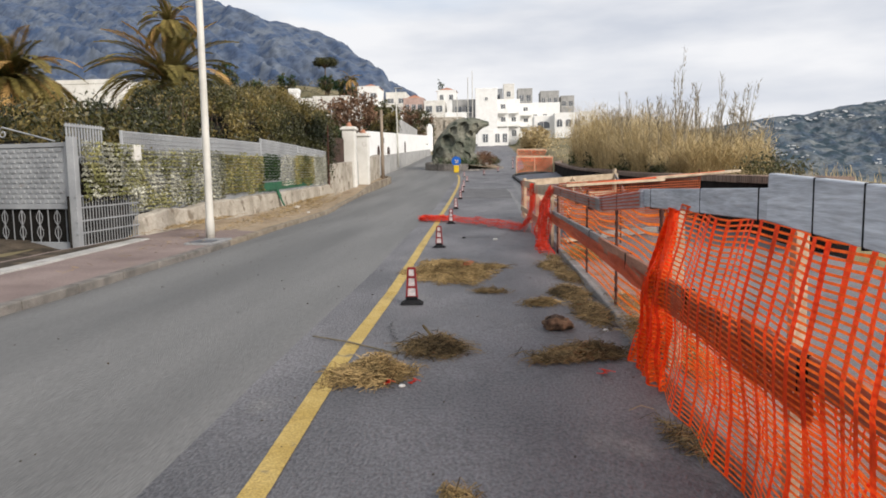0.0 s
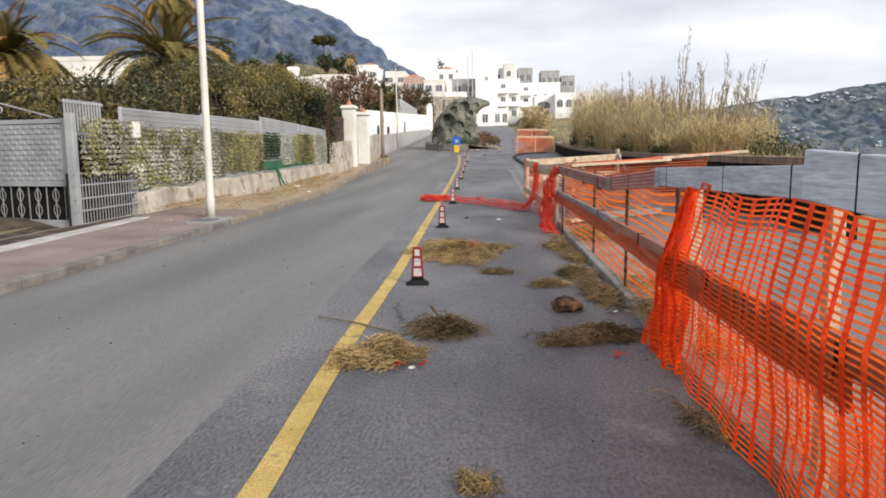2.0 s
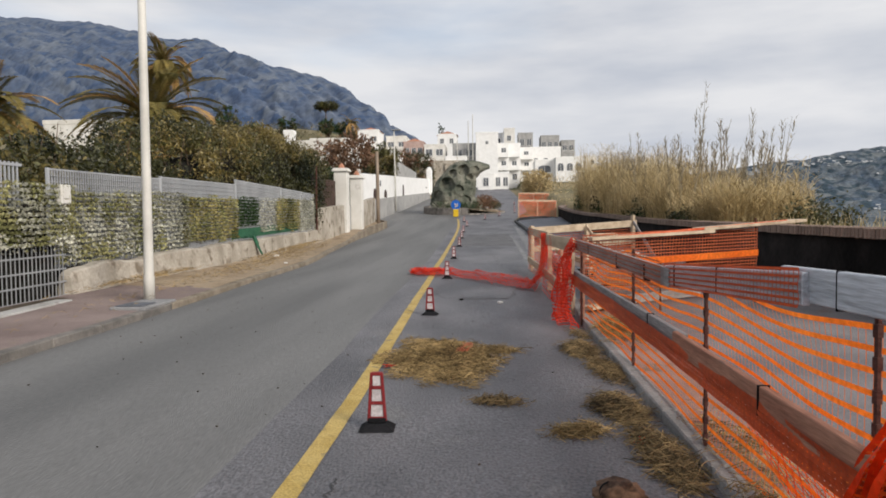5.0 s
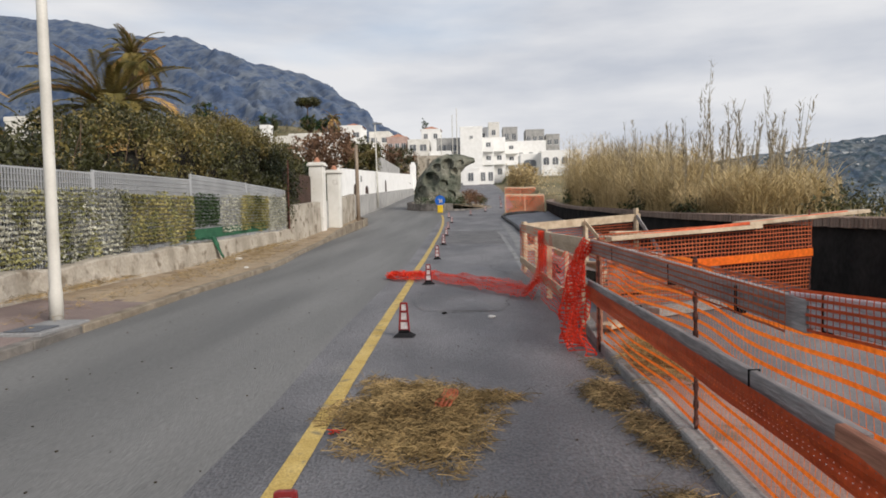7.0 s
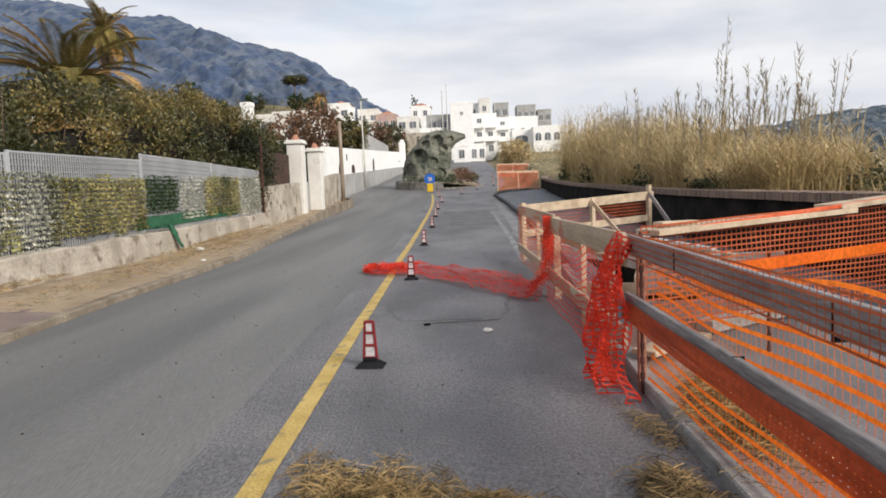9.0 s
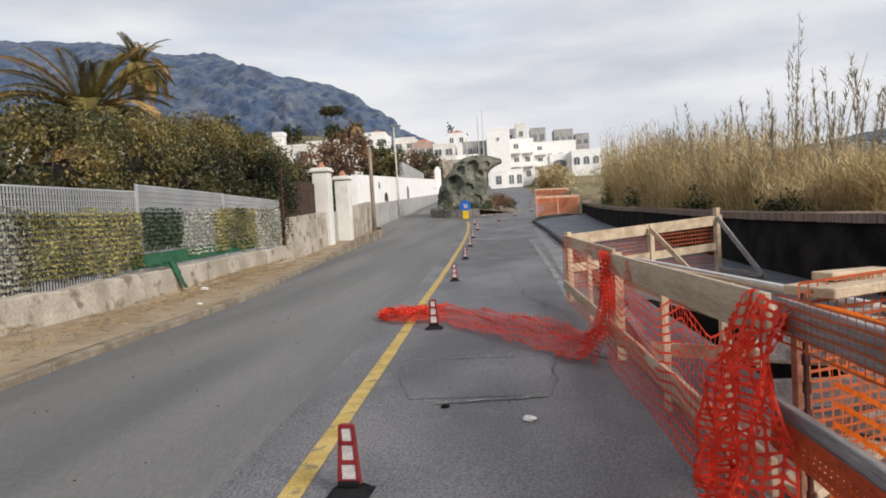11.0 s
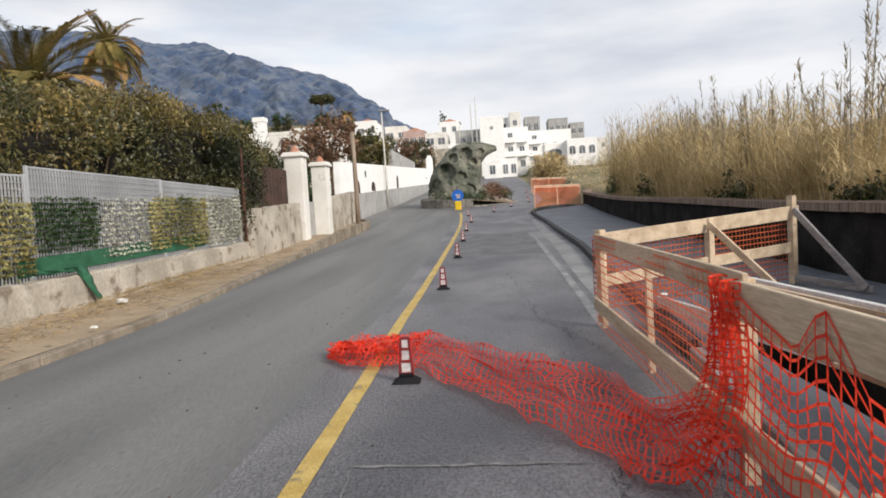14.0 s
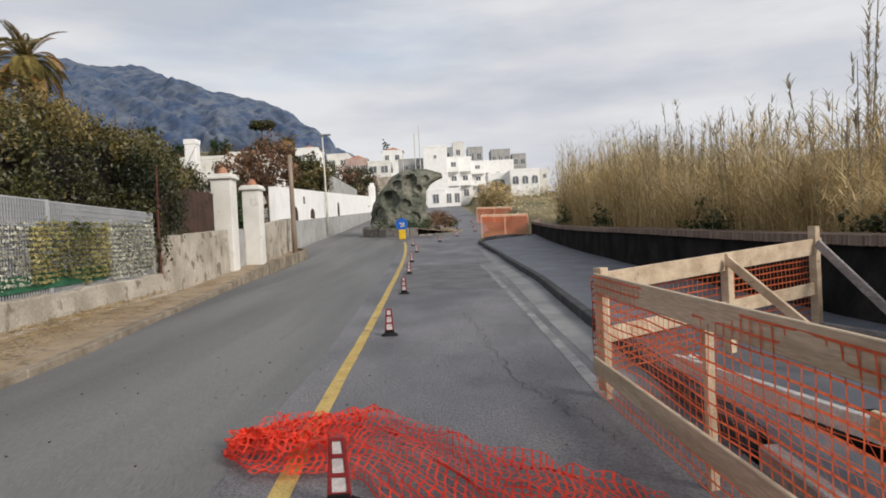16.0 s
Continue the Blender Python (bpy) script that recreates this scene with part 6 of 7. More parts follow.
tree(-13.8, 60, 5.0, 8.2, 1.9, [M_RUST], 80, 22, 0.13, "rust-brown tree beyond the gate")
tree(-8.9, 41.5, 1.0, 4.6, 1.15, [M_LEAFGREEN], 120, 50, 0.07, "dark green shrub behind the gate pillar")
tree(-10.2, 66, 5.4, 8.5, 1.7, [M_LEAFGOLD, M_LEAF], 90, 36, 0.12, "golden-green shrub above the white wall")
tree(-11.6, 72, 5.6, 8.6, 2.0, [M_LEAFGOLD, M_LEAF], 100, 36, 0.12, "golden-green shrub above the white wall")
tree(-48.2, 200, 33.3, 35.8, 3.7, [M_LEAF], 130, 26, 0.24, "flat-topped umbrella pine on the hill", 2.0, "umbrella_pine")
for x, y, z0, z1, rx in ((-45, 190, 24.5, 30, 2.6), (-41, 192, 24, 29.2, 2.4), (-38, 188, 22, 26.5, 2.2), (-58, 195, 26, 31, 3.2), (-66, 170, 24, 30.5, 3.0), (-52, 150, 19, 23, 3.0)):
    tree(x, y, z0, z1, rx, [M_LEAFGREEN, M_LEAF], 70, 30, 0.24, "dark green tree on the hillside")
tree(-13.3, 180, 22.0, 26.6, 0.8, [M_LEAFGREEN], 40, 16, 0.16, "narrow dark conifer among the houses")
tree(5.2, 86, 4.4, 7.4, 1.9, [M_REED], 120, 40, 0.12, "straw-coloured dry bush beside the road")
for x, y, z0, z1, rx in ((-10.4, 100, 6.5, 11.6, 2.4), (-13.2, 104, 7.5, 12.3, 2.4)):
    tree(x, y, z0, z1, rx, [M_LEAFGOLD, M_LEAF] if rx < 2 else [M_LEAF, M_RUST], 90, 30, 0.15, "olive and brown garden tree under the houses")
tree(8.8, 62, 2.2, 4.4, 1.1, [M_LEAFGREEN, M_LEAF], 60, 40, 0.09, "green bush beside the reeds")
for x, y, s in ((5.6, 27.5, 0.45), (5.5, 37.0, 0.5), (5.5, 21.5, 0.35), (5.6, 44.0, 0.6)):
    cs = [(x + rng.normal() * s * 0.6, y + rng.normal() * s, land(x, y) + 0.1 + abs(rng.normal()) * s * 0.5) for k in range(50)]
    b = foliage("green_bush", cs, 0.08, 20, 0.05, [M_LEAFGREEN, M_LEAF])
    tagged(b, "low dark green bush at the foot of the reeds", "bush", "low bushes", "stuff")
# far hillside scrub
cs = []
for k in range(900):
    y = rng.uniform(48, 240)
    x = -rng.uniform(9.5, 20 + y * 0.45)
    cs.append((x, y, land(x, y) + rng.uniform(0.2, 1.6)))
dry = []
for k in range(260):
    y = rng.uniform(62, 170)
    x = rng.uniform(5.5, 9 + y * 0.12)
    dry.append((x, y, land(x, y) + rng.uniform(0.1, 0.7)))
tagged(foliage("dry_scrub", dry, 0.6, 40, 0.13, [M_REED, M_LEAF], None, 0.25, 0.12), "straw-coloured dry scrub beside the road", "scrub", kind="stuff")
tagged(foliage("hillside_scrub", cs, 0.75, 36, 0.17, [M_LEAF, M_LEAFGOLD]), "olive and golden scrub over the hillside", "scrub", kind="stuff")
cs = []
for k in range(240):
    y = rng.uniform(36, 50)
    x = rng.uniform(-24, -9.5)
    cs.append((x, y, land(x, y) + rng.uniform(0.3, 3.2) * (0.6 + 0.4 * wob(x, y, 1, 0.4))))
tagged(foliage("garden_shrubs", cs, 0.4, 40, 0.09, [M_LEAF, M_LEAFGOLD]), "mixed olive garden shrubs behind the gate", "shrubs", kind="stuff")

# ---- reeds beyond the parapet ----
rng = np.random.default_rng(41)


def blade(verts, faces, p, d, w, bend, seg):
    """A thin tapering blade from p along d."""
    side = np.array([-d[1], d[0], 0.0])
    side = side / (np.linalg.norm(side) + 1e-6) if abs(d[2]) < 0.98 * np.linalg.norm(d) else np.array([math.cos(p[0] * 50), math.sin(p[0] * 50), 0])
    m = len(verts)
    for k in range(seg + 1):
        t = k / seg
        c = p + d * t + bend * t * t
        ww = w * (1 - 0.75 * t)
        verts.append(tuple(c - side * ww)), verts.append(tuple(c + side * ww))
        if k:
            faces.append((m + 2 * k - 2, m + 2 * k - 1, m + 2 * k + 1, m + 2 * k))


verts, faces = [], []
for k in range(9000):
    y = rng.uniform(18.3, 47)
    q = rng.uniform() ** 1.3
    x = 5.35 + q * lerp(y, [(18, 1.9), (21, 3.0), (26, 4.4), (47, 4.5)])
    tall = lerp(y, [(16, 0.9), (22, 1.15), (26, 1.4), (30, 1.75), (34, 2.4), (40, 2.7), (47, 2.9)]) + 0.45 * wob(x, y, 0, 0.45) + 0.3 * wob(x, y, 5, 1.2) + (0.6 if wob(y, x, 2, 0.35) > 0.32 else 0)
    h = max(0.5, tall) * rng.uniform(0.55, 1.12)
    p = np.array([x, y, land(x, y) - 0.1])
    lean = rng.normal(0, 0.10, 2)
    d = np.array([lean[0] * h, lean[1] * h, h])
    blade(verts, faces, p, d, rng.uniform(0.006, 0.012), np.array([rng.normal(0, 0.12), rng.normal(0, 0.12), -0.04]), 3)
    for j in range(5):
        t = rng.uniform(0.2, 0.98)
        a = rng.uniform(0, 6.28)
        L = rng.uniform(0.22, 0.55)
        blade(verts, faces, p + d * t, np.array([math.cos(a) * L * 0.6, math.sin(a) * L * 0.6, L * 0.75]), rng.uniform(0.007, 0.014), np.array([math.cos(a) * 0.12, math.sin(a) * 0.12, -0.22 * L]), 2)
tagged(raw("reed_bed", verts, faces, M_REED), "dense bed of dry straw-coloured reeds behind the parapet", "reeds", kind="stuff")
verts, faces = [], []
SP = [(5.9 + 0.12 * (k % 3), 33 + 0.09 * k, 2.7 + 0.25 * math.sin(k * 2.1)) for k in range(14)] + [(6.2, 23.5, 4.2), (6.25, 23.6, 3.7), (6.0, 23.2, 3.2), (6.5, 23.8, 3.1), (5.9, 24.4, 2.6), (6.9, 23.0, 3.0), (7.4, 23.5, 2.7), (7.8, 23.0, 2.6)]
for k in range(80):
    y = rng.uniform(20, 32)
    SP.append((5.5 + rng.uniform(0, 3.0) * sm((y - 17) / 6), y, rng.uniform(1.8, 2.8)))
for k in range(110):
    y = rng.uniform(31, 47)
    SP.append((5.5 + rng.uniform(0, 3.4), y, rng.uniform(2.0, 3.5)))
for x, y, h in SP:
    p = np.array([x, y, land(x, y)])
    d = np.array([rng.normal(0, 0.07) * h + 0.12 * h * (x > 7), rng.normal(0, 0.06) * h, h])
    blade(verts, faces, p, d, 0.018, np.array([rng.normal(0.05, 0.1), 0, 0]), 5)
    for j in range(44):
        t = rng.uniform(0.35, 1.0)
        a = rng.uniform(0, 6.28)
        L = rng.uniform(0.12, 0.38) * (1.2 - 0.5 * t)
        blade(verts, faces, p + d * t, np.array([math.cos(a) * L * 0.35, math.sin(a) * L * 0.35, L]), 0.012, np.array([math.cos(a) * 0.05, math.sin(a) * 0.05, -0.3 * L]), 2)
tagged(raw("tall_reed_plumes", verts, faces, M_REEDTOP), "tall dry reed canes with ragged plumes", "reeds", kind="stuff")
verts, faces = [], []
for k in range(2600):
    y = rng.uniform(2, 62)
    x = rng.uniform(5.0, 8.5) if y < 12 else rng.uniform(5.15, 10)
    if y < 12 and x < 5.1:
        continue
    L = rng.uniform(0.15, 0.5)
    a = rng.uniform(0, 6.28)
    blade(verts, faces, np.array([x, y, land(x, y) - 0.03]), np.array([math.cos(a) * L * 0.4, math.sin(a) * L * 0.4, L]), 0.008, np.array([0, 0, -0.1 * L]), 2)
tagged(raw("dry_grass", verts, faces, M_REED), "tufts of dry yellow grass on the seaward bank", "grass", kind="stuff")
cs = [(rng.uniform(4.9, 6.2), rng.uniform(1.0, 9.0)) for k in range(60)]
b = foliage("green_weeds", [(x, y, land(x, y) + rng.uniform(0, 0.35)) for x, y in cs], 0.12, 24, 0.05, [M_LEAF, M_LEAFGOLD])
tagged(b, "green and yellow weeds at the footway edge", "weeds", kind="stuff")

# ---- rock on the traffic island ----
OUT = [(0.9, -5.0, -0.2), (1.4, -4.95, -0.4), (2.0, -4.9, -0.7), (2.8, -4.8, -1.3), (3.4, -4.7, -1.2), (4.3, -4.2, -1.2), (4.7, -3.9, -0.75), (5.1, -3.6, -0.12), (5.4, -3.3, -0.3), (5.6, -2.9, -0.9), (5.72, -2.3, -1.6)]
SQ = 0.95
DENTS = [(-2.2, 4.85, 0.50, 0.55), (-3.05, 4.6, 0.36, 0.40), (-3.45, 3.65, 0.62, 0.55), (-2.5, 3.3, 0.35, 0.3), (-1.7, 4.3, 0.28, 0.3), (-2.0, 2.4, 0.4, 0.3), (-4.2, 2.8, 0.4, 0.25), (-1.2, 5.0, 0.25, 0.25)]
verts, faces = [], []
nz, na = 90, 150
for j in range(nz + 1):
    t = j / nz
    z = 0.9 + 4.82 * t
    l, r = lerp(z, OUT, 1), lerp(z, OUT, 2)
    cx, hw = (l + r) / 2, (r - l) / 2
    hd = 1.7 * math.sqrt(max(0.02, 1 - (t * 0.97) ** 3))
    for i in range(na):
        a = 2 * math.pi * i / na
        ca, sa = math.cos(a), math.sin(a)
        k = 1 + 0.10 * wob(ca * 1.5, sa * 1.5, z * 0.8, 1.1) + 0.07 * wob(ca * 3, sa * 3, z * 1.7, 1.3) + 0.035 * wob(ca * 8, sa * 8, z * 4.5, 1.2)
        x, y = cx + hw * ca * k, 58.3 + hd * sa * k
        if sa < 0:
            for dx, dz, rad, dep in DENTS:
                g = 1 - ((x - dx) ** 2 + (z - dz) ** 2) / rad ** 2
                if g > 0:
                    y += dep * min(1, g * 1.8)
        verts.append((x, y, wz(58, 0.9 + (z - 0.9) * SQ + 0.10 * wob(ca * 2, sa * 2, z, 2.0))))
for j in range(nz):
    for i in range(na):
        a, b = j * na + i, j * na + (i + 1) % na
        faces.append((a, b, b + na, a + na))
faces.append(tuple(nz * na + i for i in range(na)))
tagged(raw("island_rock", verts, faces, M_ROCK), "large hollowed green-grey tuff boulder on the traffic island", "boulder")
isl = tagged(new("traffic_island"), "raised stone-edged traffic island with soil", "traffic island", kind="structure")
ICX, ICY = -2.3, 59.6
verts = [(ICX, ICY, rz(ICY) + 0.5)]
ring = []
for k in range(40):
    a = 2 * math.pi * k / 40
    rx = 3.15 if math.cos(a) < 0 else 3.3
    ring.append((ICX + rx * math.cos(a), ICY + 3.9 * math.sin(a)))
verts += [(x, y, rz(y) + (0.50 if x < -2 else 0.50 - 0.16 * (x + 2))) for x, y in ring]
raw("soil", verts, [(0, k + 1, (k + 1) % 40 + 1) for k in range(40)], M_SAND, isl)
for k in range(40):
    (x0, y0), (x1, y1) = ring[k], ring[(k + 1) % 40]
    h = 0.60 if (x0 + x1) / 2 < -1.6 else 0.16
    bm = nb()
    zb = min(rz(y0), rz(y1))
    bar(bm, (x0, y0, zb + h / 2 - 0.1), (x1, y1, zb + h / 2 - 0.1), 0.28, h + 0.1, 0.03)
    part("edge_stone", bm, M_KERB, isl)
cs = []
for k in range(150):
    x, y = rng.uniform(-1.6, 0.6), rng.uniform(56.6, 61)
    cs.append((x, y, rz(y) + 0.5 + rng.uniform(0, 0.9) * (1 - abs(x + 0.6) / 1.6)))
tagged(foliage("island_bush", cs, 0.14, 26, 0.06, [M_RUST, M_LEAF]), "brownish twiggy shrub beside the boulder", "shrub", kind="stuff")
cs = [(rng.uniform(-4.6, -1.0), rng.uniform(56.0, 56.7), rz(56.4) + rng.uniform(0.5, 0.95)) for k in range(60)]
tagged(foliage("island_plants", cs, 0.1, 22, 0.05, [M_LEAFGREEN, M_IVYGREY]), "low grey-green succulents on the island", "plants", kind="stuff")
s = thing("traffic_sign", "blue keep-side arrow sign on a yellow column", "traffic sign")
bm = nb()
box(bm, (-2.6, 53.4, rz(53.4) + 0.28), (0.38, 0.26, 0.56), None, 0.03)
part("column", bm, M_SIGNYELLOW, s, "yellow plastic column")
bm = nb()
tube(bm, [(-2.6, 53.40, rz(53.4) + 0.88), (-2.6, 53.36, rz(53.4) + 0.88)], 0.36, 28)
disc = part("disc", bm, M_BLUE, s, "round blue disc")
bm = nb()
ang = pose(0, 0, 0, 0, 38, 0).to_3x3()
box(bm, Vector((-2.6, 53.345, rz(53.4) + 0.88)) + ang @ Vector((0.03, 0, 0)), (0.36, 0.012, 0.08), ang, 0.002)
for sg in (1, -1):
    m2 = ang @ pose(0, 0, 0, 0, sg * 45, 0).to_3x3()
    box(bm, Vector((-2.6, 53.345, rz(53.4) + 0.88)) + ang @ Vector((0.16, 0, 0)) - m2 @ Vector((0.09, 0, 0)), (0.22, 0.012, 0.08), m2, 0.002)
part("arrow", bm, M_CONEWHITE, disc, "white arrow")

# ---- white boundary wall beyond the gate ----
w = tagged(new("wall_white"), "long white garden wall on a grey stone plinth", "wall", kind="structure")
WX = lambda y: lerp(y, [(46, -8.1), (75, -8.3), (92, -8.0)])
for name, lo, hi, mt in (("plinth", lambda y: rz(y) - 0.3, lambda y: wz(y, lerp(y, [(46, 2.15), (90, 3.85)])), M_GREYPL), ("wall_face", lambda y: wz(y, lerp(y, [(46, 2.15), (90, 3.85)])), lambda y: wz(y, lerp(y, [(46, 3.9), (90, 5.6)])), M_WHITE)):
    bm = nb()
    d = 0.06 if name == "plinth" else 0.0
    prev = None
    for y in np.linspace(46, 91, 24):
        y = float(y)
        row = [bm.verts.new(q) for q in ((WX(y) + d, y, lo(y)), (WX(y) + d, y, hi(y)), (WX(y) - 0.3, y, hi(y)), (WX(y) - 0.3, y, lo(y)))]
        if prev:
            for i in range(3):
                bm.faces.new((prev[i + 1], prev[i], row[i], row[i + 1]))
        else:
            bm.faces.new(row)
        prev = row
    bm.faces.new(prev[::-1])
    part(name, bm, mt, w)
for y, zz, wd, hh, arch in ((50.5, 2.35, 1.1, 0.75, True), (55.5, 2.55, 1.3, 0.6, True), (53.0, 3.35, 0.45, 0.4, False), (66.5, 2.9, 0.9, 1.1, True)):
    bm = nb()
    pts = [(y - wd / 2, zz), (y + wd / 2, zz)] + ([(y + wd / 2 * math.cos(a), zz + hh * (0.4 + 0.6 * math.sin(a))) for a in np.linspace(0, math.pi, 9)] if arch else [(y + wd / 2, zz + hh), (y - wd / 2, zz + hh)])
    f = [bm.verts.new((WX(y) + 0.025, float(yy), wz(y, float(z)))) for yy, z in pts]
    face = bm.faces.new(f)
    ex = bmesh.ops.extrude_face_region(bm, geom=[face])
    for v in ex["geom"]:
        if isinstance(v, bmesh.types.BMVert):
            v.co.x -= 0.05
    part("niche_grille", bm, M_BROWN if arch else M_GLASS, w, "dark brown arched opening")
for y in (90.5,):
    bm = nb()
    box(bm, (WX(y), y, wz(y, 5.2)), (0.7, 0.7, 3.2), None, 0.03)
    box(bm, (WX(y), y, wz(y, 6.9)), (0.45, 0.45, 0.4), None, 0.05)
    part("end_pillar", bm, M_WHITE, w)
bm = nb()
box(bm, (-9.6, 80, wz(80, 5.6)), (0.4, 16, 1.6), None, 0.02)
tagged(finish("terrace_wall", bm, M_GREYPL), "plain grey-brown terrace wall above the white wall", "wall", kind="structure")


# ---- houses ----
def house(x0, x1, y, z0, z1, depth, material, floors, cols, label, balcony=False, arched=False, base=True, win=(0.9, 1.2)):
    """A flat-roofed house whose front faces the camera's road, with storeys, framed windows and a parapet."""
    h = thing("house", label, "house", "hillside houses")
    zb = z0
    if base:
        zb = min(z0, min(land(x0, y), land(x1, y)) - 1.0)
    cx = (x0 + x1) / 2
    bm = nb()
    box(bm, (cx, y + depth / 2, (zb + z1) / 2), (x1 - x0, depth, z1 - zb), None, 0.05)
    part("wall", bm, material, h)
    bm = nb()
    for dx, dy, sx, sy in ((0, -depth / 2 + 0.1, x1 - x0 + 0.1, 0.25), (0, depth / 2 - 0.1, x1 - x0 + 0.1, 0.25), (-(x1 - x0) / 2 + 0.1, 0, 0.25, depth), ((x1 - x0) / 2 - 0.1, 0, 0.25, depth)):
        box(bm, (cx + dx, y + depth / 2 + dy, z1 + 0.15), (sx, sy, 0.35), None, 0.03)
    part("roof_parapet", bm, material, h)
    bm = nb()
    box(bm, (cx, y + depth / 2, z1 + 0.02), (x1 - x0 - 0.4, depth - 0.4, 0.06))
    part("roof", bm, M_ROOF, h)
    fh = (z1 - z0) / floors
    for f in range(floors):
        for c in range(cols):
            if floors > 1 and wob(c * 3.1, f * 2.7, x0, 5) > 0.22:
                continue
            wx = x0 + (x1 - x0) * (c + 0.5) / cols + 0.35 * wob(c, f, x0, 3)
            wzc = z0 + fh * (f + 0.5)
            ww, wh = min(win[0], (x1 - x0) / cols * 0.62), min(win[1], fh * 0.55)
            bm = nb()
            if arched:
                pts = [(-ww / 2, -wh / 2), (ww / 2, -wh / 2)] + [(ww / 2 * math.cos(a), wh * 0.15 + wh * 0.35 * math.sin(a)) for a in np.linspace(0, math.pi, 9)]
                face = bm.faces.new([bm.verts.new((wx + float(px), y - 0.03, wzc + float(pz))) for px, pz in pts])
                ex = bmesh.ops.extrude_face_region(bm, geom=[face])
                for v in ex["geom"]:
                    if isinstance(v, bmesh.types.BMVert):
                        v.co.y += 0.06
            else:
                box(bm, (wx, y, wzc), (ww, 0.05, wh))
            wnd = part("window", bm, M_GLASS, h, "dark window")
            bm = nb()
            for px, pz, sx, sz in ((0, -wh / 2 - 0.04, ww + 0.2, 0.08), (-ww / 2 - 0.03, 0, 0.06, wh), (ww / 2 + 0.03, 0, 0.06, wh), (0, 0, 0.05, wh)):
                box(bm, (wx + px, y - 0.05, wzc + pz), (sx, 0.08, sz))
            part("frame", bm, M_WHITE, wnd)
        if balcony and f > 0:
            bm = nb()
            box(bm, (cx, y - 0.6, z0 + fh * f + 0.05), (x1 - x0 - 0.3, 1.2, 0.15), None, 0.02)
            box(bm, (cx, y - 1.15, z0 + fh * f + 0.5), (x1 - x0 - 0.3, 0.1, 0.85), None, 0.02)
            part("balcony", bm, material, h, "plain white balcony")
    return h


house(-3.4, 1.0, 140, 8.0, 18.6, 9, M_WHITE, 3, 1, "tall white flat-roofed block at the road bend", win=(0.5, 0.6))
house(1.0, 3.2, 142, 8.8, 16.6, 9, M_WHITE, 3, 1, "white stepped apartment block with balconies", True)
house(3.2, 5.6, 145, 9.0, 16.9, 9, M_WHITE, 3, 1, "white stepped apartment block with balconies", True)
house(5.6, 8.4, 149, 9.5, 16.4, 9, M_WHITE, 3, 1, "white stepped apartment block with balconies", True)
house(8.4, 15.0, 158, 12.0, 17.4, 9, M_WHITE, 1, 3, "long low white block on the hill", win=(0.8, 0.9))
house(7.9, 11.6, 134, 9.6, 12.5, 7, M_WHITE, 1, 1, "white villa with wide arched windows", arched=True, win=(2.3, 1.3))
house(11.6, 16.6, 132, 9.6, 12.8, 8, M_WHITE, 1, 3, "white villa with wide arched windows", arched=True, win=(1.2, 1.4))
house(-2.1, 2.4, 172, 19.0, 22.4, 8, M_WHITE, 1, 2, "white house standing behind the apartment blocks")
house(2.6, 5.2, 170, 19.0, 23.3, 8, M_CREAM, 1, 1, "white house standing behind the apartment blocks")
house(6.7, 10.6, 190, 20.0, 24.6, 8, M_GREYPL, 1, 2, "grey plastered house on the hilltop", win=(1.2, 1.6))
house(13.4, 18.6, 200, 20.0, 25.0, 8, M_GREYPL, 1, 3, "grey plastered house on the hilltop", win=(1.2, 1.6))
house(19.4, 23.2, 203, 20.0, 23.9, 8, M_GREYPL, 1, 2, "grey plastered house on the hilltop", win=(1.2, 1.4))
house(-2.7, 0.2, 126, 7.0, 9.6, 6, M_WHITE, 1, 1, "low white annexe at the road edge", win=(0.9, 1.7))
house(0.2, 2.8, 128, 7.0, 9.8, 6, M_WHITE, 1, 2, "low white annexe at the road edge", win=(0.8, 1.8))
house(-8.6, -3.7, 150, 14.0, 17.6, 8, M_GREYPL, 1, 2, "grey unfinished house beside the white block", win=(1.4, 1.2))
house(-19.4, -15.0, 152, 15.0, 18.4, 8, M_PINKHOUSE, 1, 3, "faded terracotta-pink house on the slope")
house(-14.6, -10.2, 149, 14.5, 17.4, 8, M_CREAM, 1, 2, "pale house with shaded loggia on the slope", win=(1.6, 1.3))
house(-13.6, -9.0, 172, 19.5, 22.4, 7, M_WHITE, 1, 2, "small white house high on the slope")
house(-14.6, -9.6, 136, 11.0, 13.4, 6, M_CREAM, 1, 3, "low cream house with shaded windows on the slope", win=(1.1, 0.9))
house(-9.4, -5.2, 139, 11.2, 13.9, 6, M_WHITE, 1, 2, "low white house on the slope", win=(1.3, 1.0))
house(-23.5, -18.5, 140, 13.0, 15.4, 6, M_WHITE, 1, 3, "low white house on the slope", win=(0.9, 0.8))
house(-31.0, -26.2, 160, 18.5, 22.2, 8, M_WHITE, 1, 2, "low white villa on the slope", win=(1.4, 1.1))
house(-25.4, -20.6, 166, 18.0, 21.4, 8, M_CREAM, 1, 2, "low white villa on the slope", win=(1.4, 1.1))
house(-19.3, -15.2, 75, 8.2, 10.0, 7, M_CREAM, 1, 1, "low cream garden house behind the trees")
house(-25.0, -19.9, 79, 8.0, 10.3, 7, M_CREAM, 1, 2, "low cream garden house behind the trees")
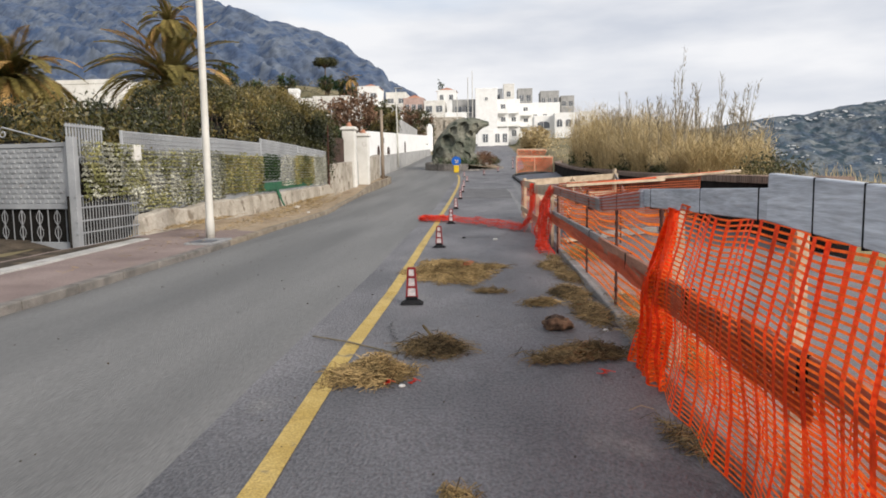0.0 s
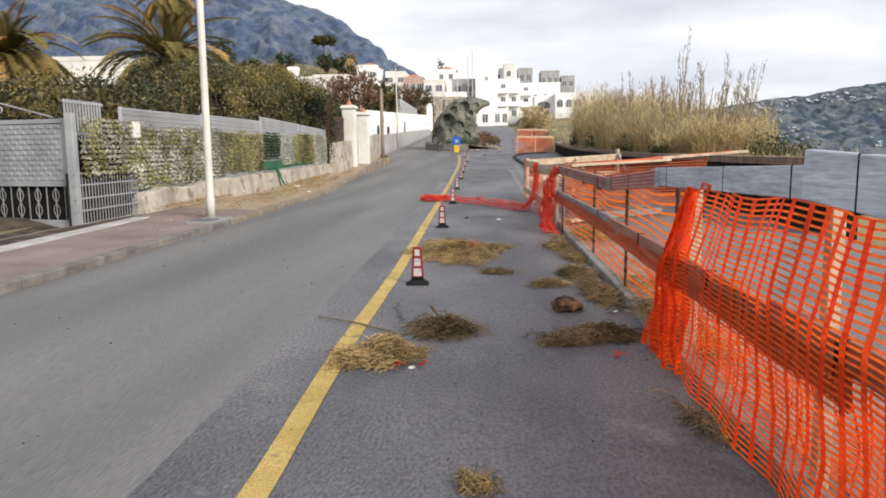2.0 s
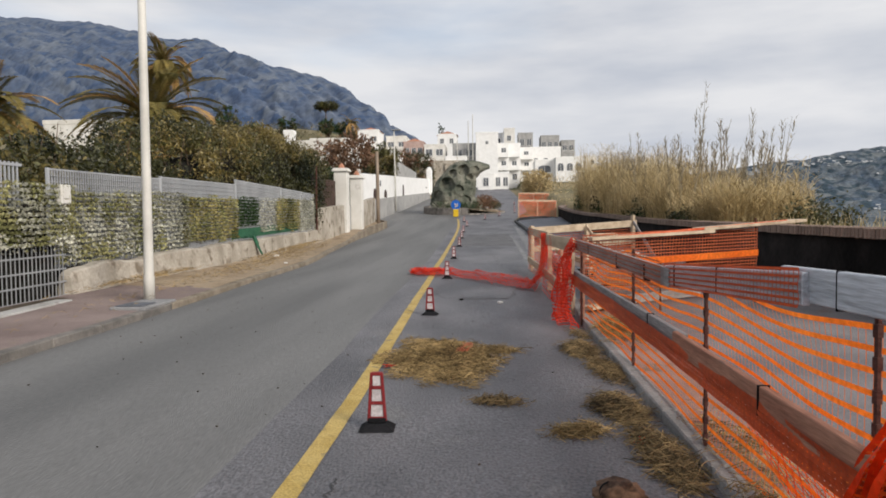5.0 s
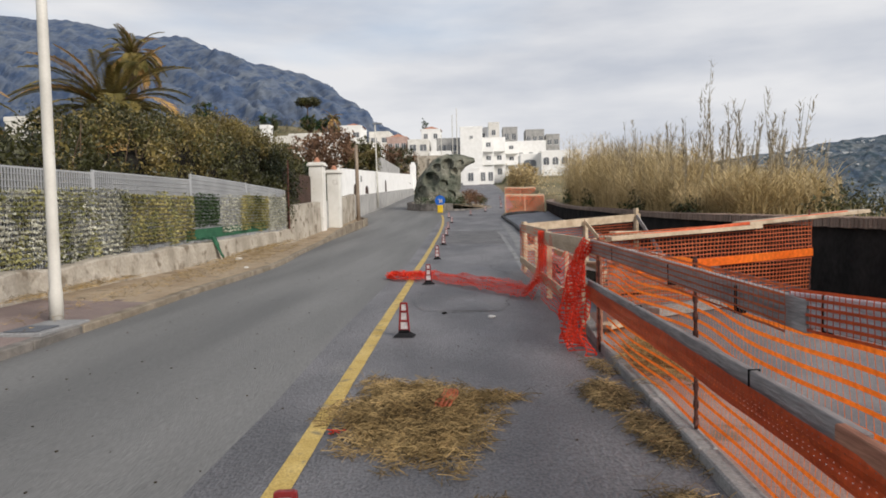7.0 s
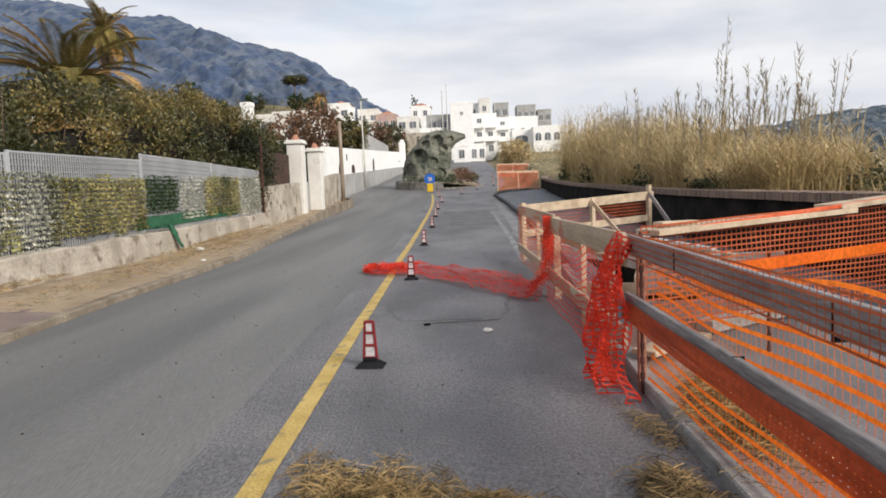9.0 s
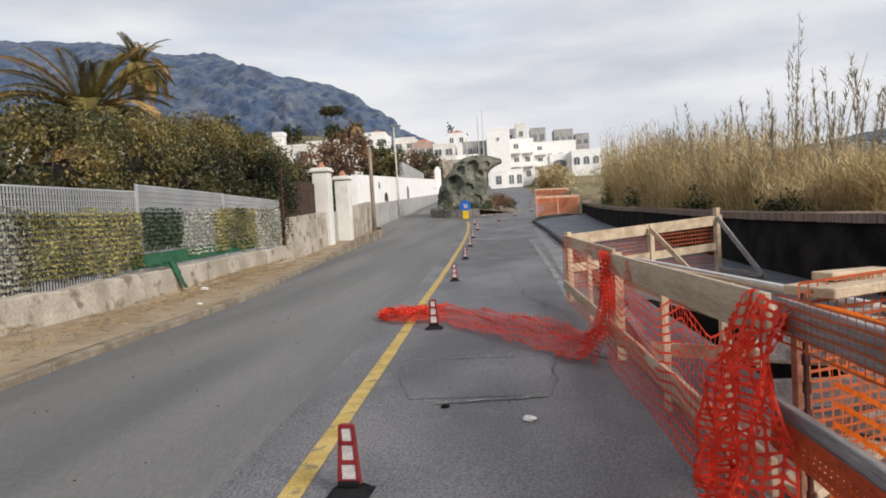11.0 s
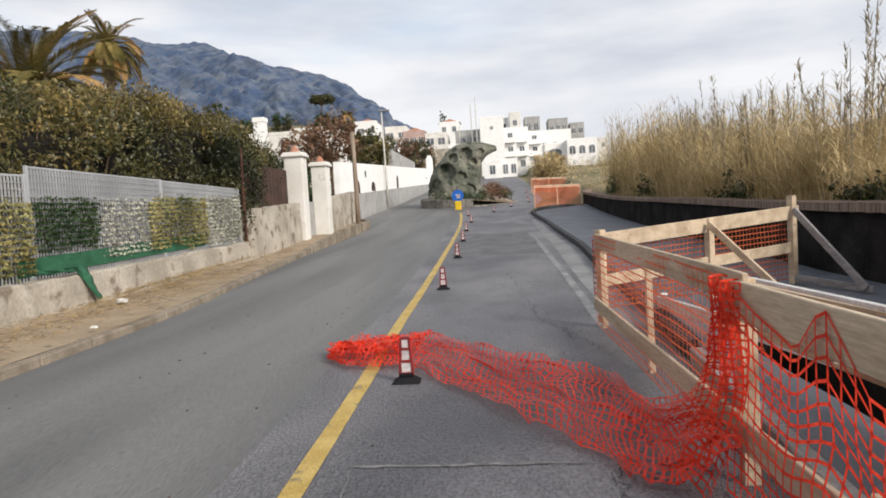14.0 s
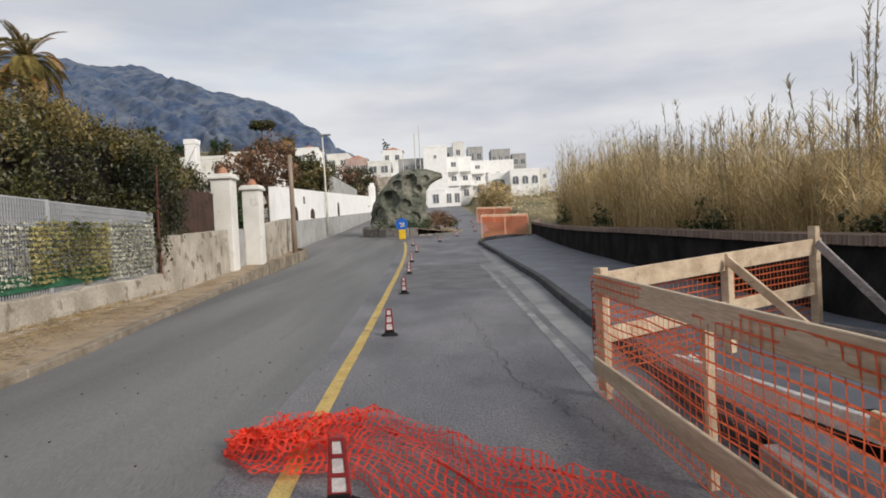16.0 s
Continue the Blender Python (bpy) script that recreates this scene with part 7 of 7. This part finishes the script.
house(-33.4, -28.0, 52, 4.0, 8.9, 7, M_CREAM, 1, 2, "white flat-roofed villa behind the palms")
house(-17.5, -16.7, 60, 6.0, 8.9, 0.8, M_WHITE, 1, 1, "small white chimney tower in the garden", win=(0.2, 0.3))
house(-38, -33, 178, 19, 21.8, 7, M_CREAM, 1, 2, "cream house among the trees on the slope")
house(26, 31, 215, 17, 20.5, 7, M_CREAM, 1, 2, "pale house at the hill edge")
for hx, hy, hz, hw in ((-17.2, 155, 18.7, 2.6), (-28.6, 164, 22.5, 2.9), (-11.3, 175, 22.7, 2.8)):
    bm = nb()
    bmesh.ops.create_cone(bm, cap_ends=True, segments=4, radius1=hw * 1.3, radius2=0.2, depth=1.1, matrix=Matrix.Translation((hx, hy, hz + 0.4)) @ Matrix.Rotation(math.pi / 4, 4, "Z"))
    tagged(finish("tiled_roof", bm, M_TERRA), "low hipped terracotta roof", "roof", "hipped roofs")
bm = nb()
box(bm, (-9.5, 116, 8.7), (9.2, 1.0, 5.2), None, 0.05)
for k in range(5):
    box(bm, (-13.2 + 1.85 * k, 115.4, 8.3), (0.35, 0.4, 5.0), None, 0.03)
tagged(finish("retaining_wall", bm, M_WALL), "tall buttressed plaster retaining wall under the houses", "wall", kind="structure")

rng = np.random.default_rng(63)
cs = []
for k in range(70):
    y = rng.uniform(16.5, 20)
    x = 6.4 + rng.uniform(0, 1.3) + 0.1 * (y - 16)
    cs.append((x, y, land(x, y) + rng.uniform(0.0, 0.35)))
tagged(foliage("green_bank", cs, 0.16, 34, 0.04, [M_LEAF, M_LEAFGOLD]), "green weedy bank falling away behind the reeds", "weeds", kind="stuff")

cs = []
for k in range(120):
    y = rng.uniform(28.6, 31.2)
    cs.append((-7.15 + 0.22 * rng.normal(), y, wz(y, rng.uniform(2.0, 3.9) - 0.35 * abs(y - 30))))
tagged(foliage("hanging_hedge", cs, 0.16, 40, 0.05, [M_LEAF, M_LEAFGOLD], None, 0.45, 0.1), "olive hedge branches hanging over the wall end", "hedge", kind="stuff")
